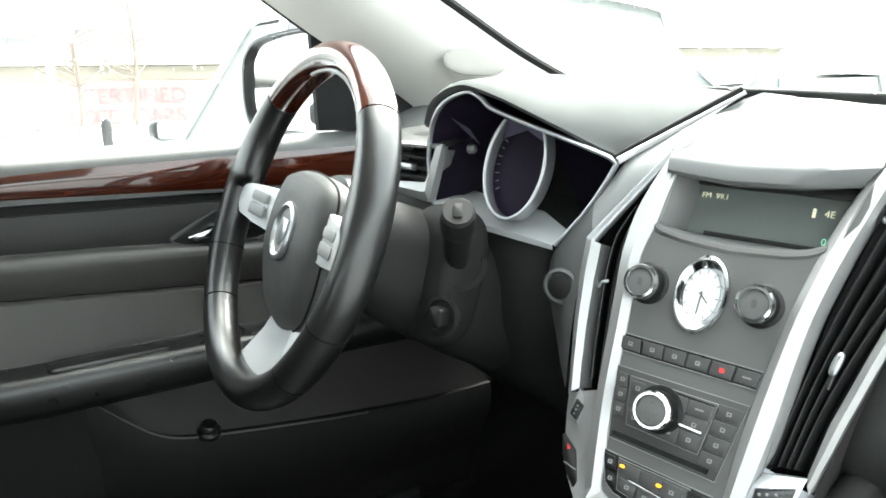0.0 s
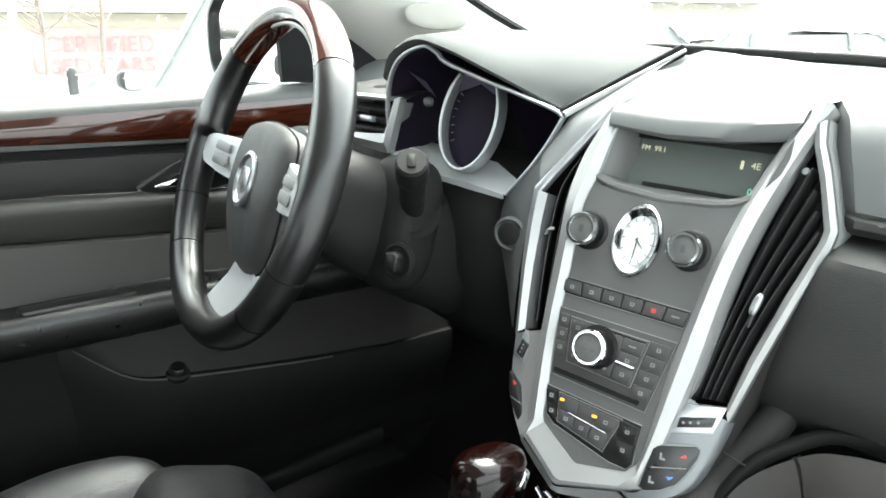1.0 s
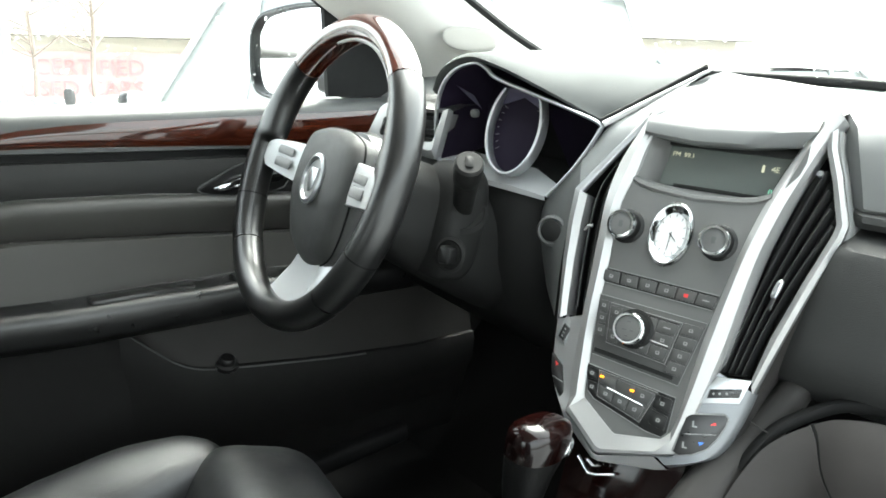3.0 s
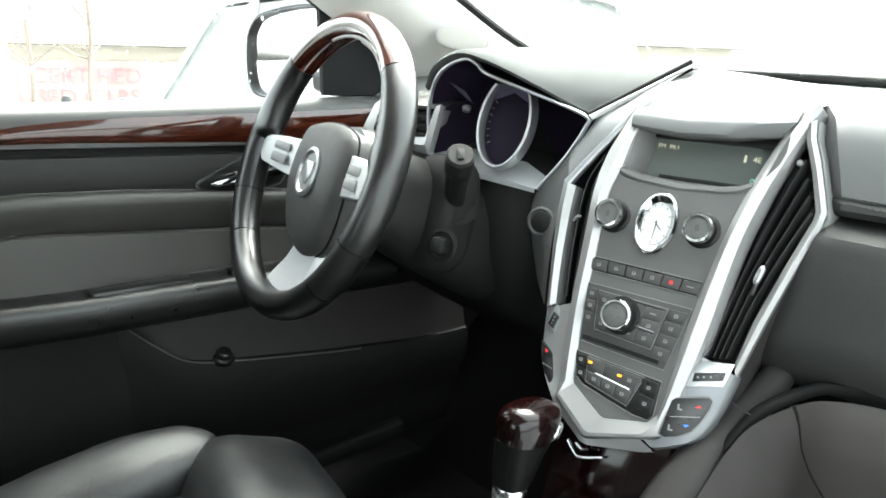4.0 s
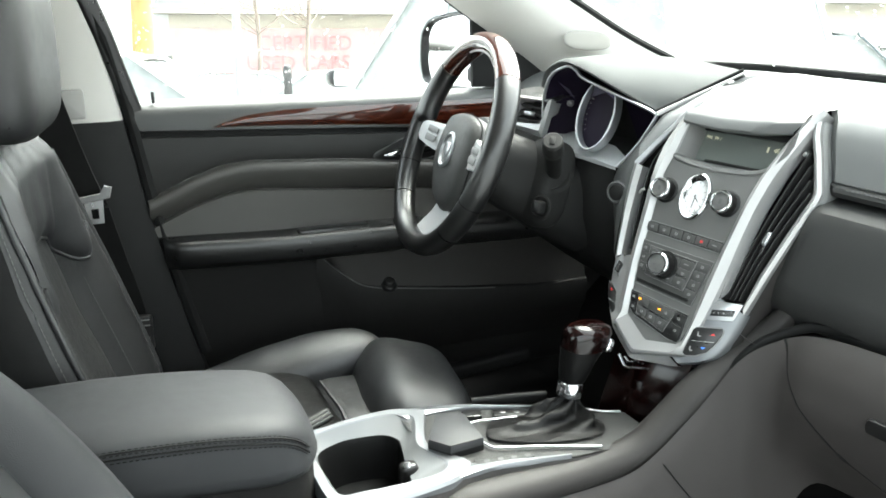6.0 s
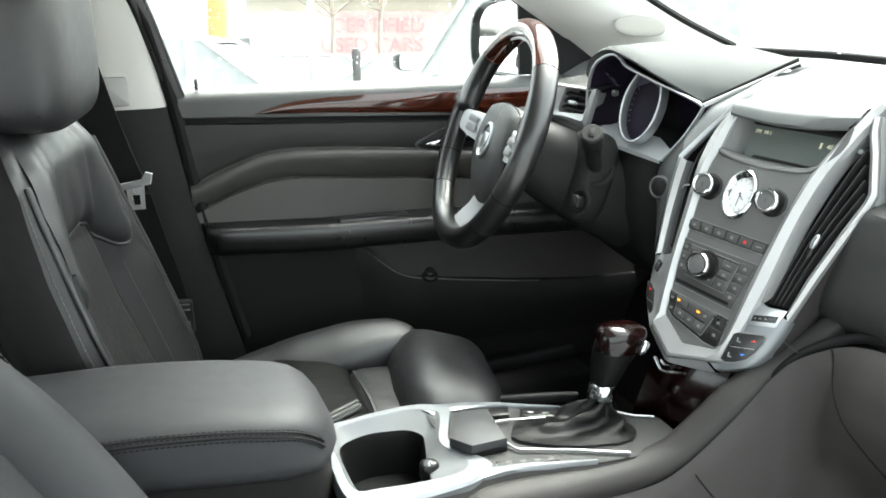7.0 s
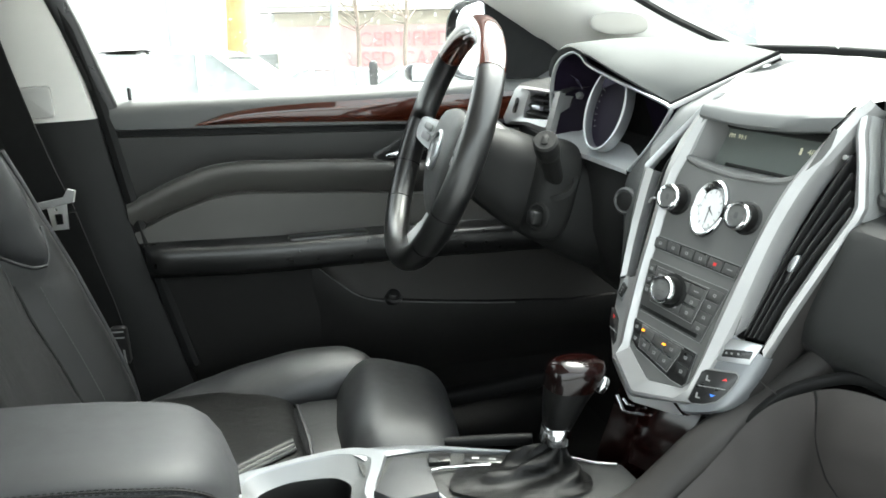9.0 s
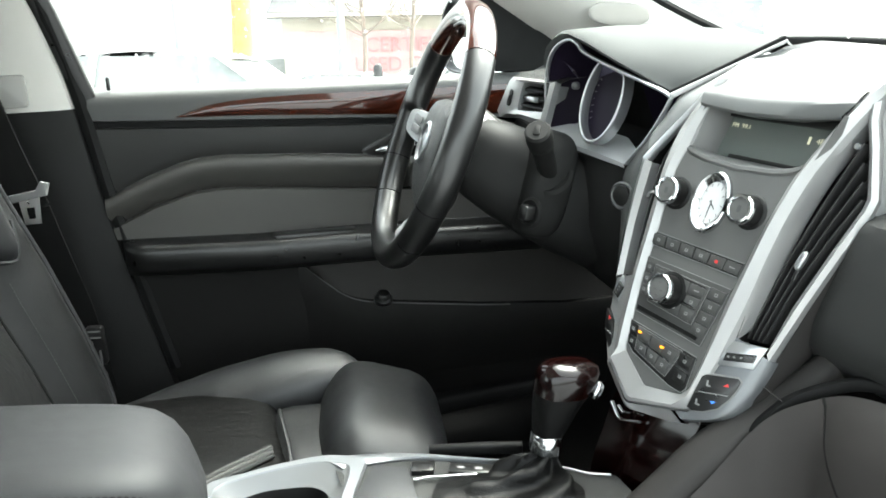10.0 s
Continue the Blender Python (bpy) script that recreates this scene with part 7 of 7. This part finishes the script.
def parked_car(label, paint, m, tall=1.45, long=4.5, wide=1.8, van=False):
    """A parked car, nose along m's x."""
    car = thing("parked_car", label, "car", "parked cars")
    L, W, H = long, wide / 2, tall
    belt_z = 0.62 * H
    st = [(-L / 2, 0.45, 0.52), (-L / 2 + 0.08, 0.30, belt_z - 0.06), (-L / 2 + 0.5, 0.22, belt_z), (-0.6, 0.2, belt_z + 0.02), (0.7, 0.2, belt_z), (L / 2 - 0.8, 0.22, belt_z - 0.08), (L / 2 - 0.15, 0.28, belt_z - 0.24), (L / 2, 0.42, 0.6)]
    rings = []
    for x, z0, z1 in st:
        k = 0.9 if abs(x) > L / 2 - 0.2 else 1.0
        rings.append([m @ P(x, y, z) for y, z in ((-W * k * 0.92, z0), (-W * k, z0 + 0.15), (-W * k, (z0 + z1) / 2), (-W * k * 0.97, z1 - 0.06), (-W * k * 0.86, z1), (W * k * 0.86, z1), (W * k * 0.97, z1 - 0.06), (W * k, (z0 + z1) / 2), (W * k, z0 + 0.15), (W * k * 0.92, z0))])
    part("body", loft(rings), paint, car)
    x0, x1 = (-L / 2 + 0.1, L / 2 - 1.1) if van else (-L / 2 + 0.35, L / 2 - 1.2)
    r0, r1 = (x0 + 0.25, x1 - 0.75) if van else (x0 + 0.75, x1 - 0.85)
    gl = []
    for k in (0.0, 0.5, 1.0):
        z = belt_z - 0.02 + (H - 0.05 - belt_z) * k
        w = W * (0.88 - 0.16 * k)
        a, b = x0 + (r0 - x0) * k, x1 + (r1 - x1) * k
        gl.append([m @ P(a, -w, z), m @ P(b, -w, z), m @ P(b, w, z), m @ P(a, w, z)])
    part("glasshouse", loft(gl), CAR_GLASS, car, "car windows coloured pale for the reflected sky")
    w = W * 0.73
    part("roof", loft([[m @ P(x, y, H - 0.055 + dz - 0.03 * abs(y / w) ** 3) for y in (-w, -w * 0.6, 0, w * 0.6, w)] for x, dz in ((r0 - 0.06, -0.03), (r0 + 0.1, 0.03), ((r0 + r1) / 2, 0.055), (r1 - 0.1, 0.03), (r1 + 0.06, -0.03))], closed=False), paint, car)
    for s in (-1, 1):
        for xa, xb in ((x0, r0), (x1, r1), (0.05, 0.0), (-L * 0.22, -L * 0.2)):
            part("window_post", sweep([m @ P(xa, s * W * 0.885, belt_z - 0.02), m @ P(xb, s * W * 0.735, H - 0.05)], rounded(0.07, 0.03, 0.01, 2), (0, 0, 1)), paint, car)
        mr = part("door_mirror", pillow((0.14, 0.20, 0.15), m @ pose(x1 - 0.15, s * (W + 0.10), belt_z + 0.08), 0.6, 0.6, 14, 8), GLOSS_BLACK if van else paint, car)
        part("mirror_pane", prism(rounded(0.17, 0.12, 0.03), 0.004, m @ frame_of(P(x1 - 0.222, s * (W + 0.10), belt_z + 0.08), (0, -1, 0), (0, 0, 1))), MIRROR, mr)
        for x in (-L / 2 + 0.85, L / 2 - 0.9):
            wh = part("wheel", turned([(0.2, -0.1), (0.33, -0.1), (0.34, -0.06), (0.34, 0.06), (0.33, 0.10), (0.23, 0.10), (0.2, 0.08)], m @ pose(x, s * (W - 0.09), 0.33, 90, 0, 0), 24), TYRE, car, "black tyre")
            part("rim", turned([(0.23, -0.09), (0.225, 0.085), (0.06, 0.095), (0.0, 0.10)] if s < 0 else [(0.0, -0.10), (0.06, -0.095), (0.225, -0.085), (0.23, 0.09)], m @ pose(x, s * (W - 0.09), 0.33, 90, 0, 0), 20), SILVER_PAINT, wh)
        part("head_lamp", pillow((0.22, 0.30, 0.13), m @ pose(L / 2 - 0.14, s * (W - 0.3), 0.62), 0.6, 0.6, 12, 8), DIAL, car)
        part("tail_lamp", pillow((0.14, 0.26, 0.16), m @ pose(-L / 2 + 0.08, s * (W - 0.2), 0.78), 0.6, 0.6, 12, 8), SIGN_RED, car)
    return car


def bare_tree(label, p, h, r, seed, bark):
    """A leafless tree: tapered trunk, limbs and a haze of twigs."""
    rnd = random.Random(seed)
    t = thing("tree", label, "tree", "street trees")
    trunk = [p + P(0.04 * math.sin(k * 1.3 + seed), 0.04 * math.cos(k * 1.7), h * k / 7 - 0.2) for k in range(8)]
    part("trunk", sweep(smoothed(trunk, 3), circle(r, 14), (0, 1, 0), scale=lambda s: 1.15 - 0.55 * s), bark, t)
    tw = bmesh.new()
    for i in range(22):
        a, z = rnd.uniform(0, 2 * math.pi), rnd.uniform(0.55, 1.0)
        q = p + P(0, 0, h * z)
        d = P(math.cos(a), math.sin(a), rnd.uniform(0.5, 1.2)) * rnd.uniform(0.6, 1.3) * h * 0.3
        mid = q + d * 0.5 + P(0, 0, -0.1)
        limb = smoothed([q, mid, q + d], 3)
        sweep(limb, circle(r * 0.28, 6), (0.1, 0.2, 1), scale=lambda s: 1.0 - 0.75 * s, bm=tw)
        for j in range(7):
            b = q + d * rnd.uniform(0.35, 1.0)
            e = b + P(rnd.uniform(-1, 1), rnd.uniform(-1, 1), rnd.uniform(-0.1, 1.0)) * 0.14 * h
            sweep([b, (b + e) / 2 + P(0, 0, 0.03), e], circle(r * 0.07, 4), (0.1, 0.2, 1), bm=tw)
    part("limbs", tw, TWIG, t, "bare limbs and twigs")
    return t


# parked cars beside and before the car
parked_car("tall white van parked beside the car, wet with rain", WHITE_PAINT, on_slope(P(2.36, 4.26, ground_z(2.36, 4.26)), 100), 2.2, 4.5, 1.95, True)
parked_car("white hatchback parked beyond the driver's door", WHITE_PAINT, on_slope(spot(86.5, 7.2), -18), 1.68, 4.3, 1.8)
parked_car("white saloon car parked across the lane", WHITE_PAINT, on_slope(spot(73.5, 12.0), 165), 1.50, 4.4, 1.8)
parked_car("silver saloon car parked across the lane", SILVER_PAINT, on_slope(spot(69, 15.5), 160), 1.45, 4.6, 1.8)
parked_car("pale saloon car parked in front of the shops", WHITE_PAINT, on_slope(spot(80, 17.0), 160), 1.45, 4.6, 1.8)
parked_car("blue-grey car parked ahead of the windscreen", GREY_PAINT, on_slope(spot(45, 8.5), 140), 1.92, 4.6, 1.8)
parked_car("silver saloon car parked ahead of the windscreen", SILVER_PAINT, on_slope(spot(32, 9.0), 140), 1.85, 4.6, 1.8)
parked_car("silver hatchback parked farther ahead", SILVER_PAINT, on_slope(spot(38, 13.5), 140), 1.6, 4.3, 1.8)

bare_tree("street tree with a mossy pale trunk", spot(85.0, 10.0), 6.0, 0.13, 3, BARK)
bare_tree("street tree with a mossy pale trunk", spot(42.0, 12.0), 6.0, 0.15, 5, PALE_BARK)
bare_tree("bare young street tree before the shops", spot(73.5, 19.0), 4.2, 0.06, 7, TWIG)
bare_tree("bare young street tree before the shops", spot(77.0, 19.5), 4.0, 0.06, 9, TWIG)

# shops

def shop(label, az, dist, wide, eave, ridge, wall, name="shop_building", sign=True, skew=0):
    b = thing(name, label, "building", "shops across the street")
    p = spot(az, dist)
    f = radians(az + 180)
    m = frame_of(p, (math.cos(f + math.pi / 2 + radians(skew)), math.sin(f + math.pi / 2 + radians(skew)), 0), (0, 0, 1))
    hw = wide / 2
    part("wall", prism([(-hw, -1.5), (hw, -1.5), (hw, eave), (-hw, eave)], 0.0, m, base=-6.0), wall, b)
    if ridge > eave:
        part("roof", loft([[m @ P(x, eave - 0.05, 0.6), m @ P(x, eave + 0.12, 0.6), m @ P(x, ridge, -2.6), m @ P(x, ridge - 0.15, -2.6)] for x in (-hw - 0.3, hw + 0.3)]), ROOFING, b, "grey shingle roof")
        part("gutter", prism([(-hw - 0.3, eave - 0.02), (hw + 0.3, eave - 0.02), (hw + 0.3, eave + 0.10), (-hw - 0.3, eave + 0.10)], 0.66, m, base=0.56), WALL_BEIGE, b)
    n = max(2, int(wide / 2.2))
    for i in range(n):
        x = -hw + wide * (i + 0.5) / n
        w = part("window", prism(rounded(wide / n * 0.7, 1.3, 0.03, 1), 0.03, m @ pose(x, 1.1, 0)), CAR_GLASS, b)
        part("sill", prism([(x - wide / n * 0.37, 0.36), (x + wide / n * 0.37, 0.36), (x + wide / n * 0.37, 0.45), (x - wide / n * 0.37, 0.45)], 0.08, m), WALL_WHITE, w)
    return b, m


shop_a, ma = shop("low shop with a grey shingle roof and red sign letters", 71.5, 24, 9.5, 3.1, 4.5, WALL_BEIGE)
for i, (w, z) in enumerate((("CERTIFIED", 2.22), ("USED CARS", 1.66))):
    writing(w, 0.60, ma @ pose(-0.9 if i == 0 else -1.1, z, 0.10), SIGN_RED, shop_a, "sign_letters", 0.02)
part("sign_board", prism([(-4.6, 1.25), (4.6, 1.25), (4.6, 2.65), (-4.6, 2.65)], 0.06, ma), material("pale_pink_sign_board", (0.54, 0.37, 0.35), 0.8, vary=0.2, vary_scale=2), shop_a)
shop("pale two-storey shop front in the rain", 88, 25, 13, 6.5, 6.5, WALL_WHITE)
shop("long beige shop with tall windows", 47, 26, 16, 3.6, 4.6, WALL_BEIGE)
shop("pale flat-roofed building ahead", 24, 30, 16, 5.0, 5.0, WALL_WHITE)
shop("pale building at the end of the street", 108, 27, 14, 6.0, 6.0, WALL_WHITE)

# street furniture
post = thing("kerb_post", "slim black post standing at the kerb", "post")
kp = spot(75.7, 8.6)
part("pole", turned([(0.045, -0.1), (0.045, 1.42), (0.05, 1.44), (0.05, 1.52), (0.035, 1.55), (0.0, 1.56)], pose(*kp), 16), BLACK_POST, post)
part("base_ring", turned([(0.09, -0.1), (0.09, 0.03), (0.06, 0.06), (0.045, 0.06)], pose(*kp), 16), BLACK_POST, post)
for az, d in ((78.5, 16.0), (89.5, 17.0)):
    lp = thing("lamp_post", "grey lamp post with a red banner", "lamp post", "lamp posts")
    p = spot(az, d)
    part("pole", turned([(0.10, -0.2), (0.07, 3.0), (0.05, 7.0), (0.0, 7.0)], pose(*p), 12), POLE, lp)
    part("banner", prism([(0.05, 2.9), (0.45, 2.9), (0.45, 3.6), (0.05, 3.6)], 0.02, frame_of(p, (math.sin(radians(az)), -math.cos(radians(az)), 0), (0, 0, 1))), SIGN_RED, lp, "pale red banner")
sg = thing("street_sign", "round yellow sign over a square yellow plate on a post", "sign")
p = spot(46.2, 17.0)
m = frame_of(p, (math.sin(radians(46)), -math.cos(radians(46)), 0), (0, 0, 1))
part("pole", turned([(0.04, -0.2), (0.04, 3.4), (0.0, 3.4)], pose(*p), 10), POLE, sg)
part("round_plate", prism(circle(0.42, 24), 0.03, m @ pose(0, 3.25, 0.05)), SIGN_YELLOW, sg)
part("square_plate", prism(rounded(0.5, 0.5, 0.03), 0.03, m @ pose(0.05, 2.35, 0.05)), SIGN_YELLOW, sg)
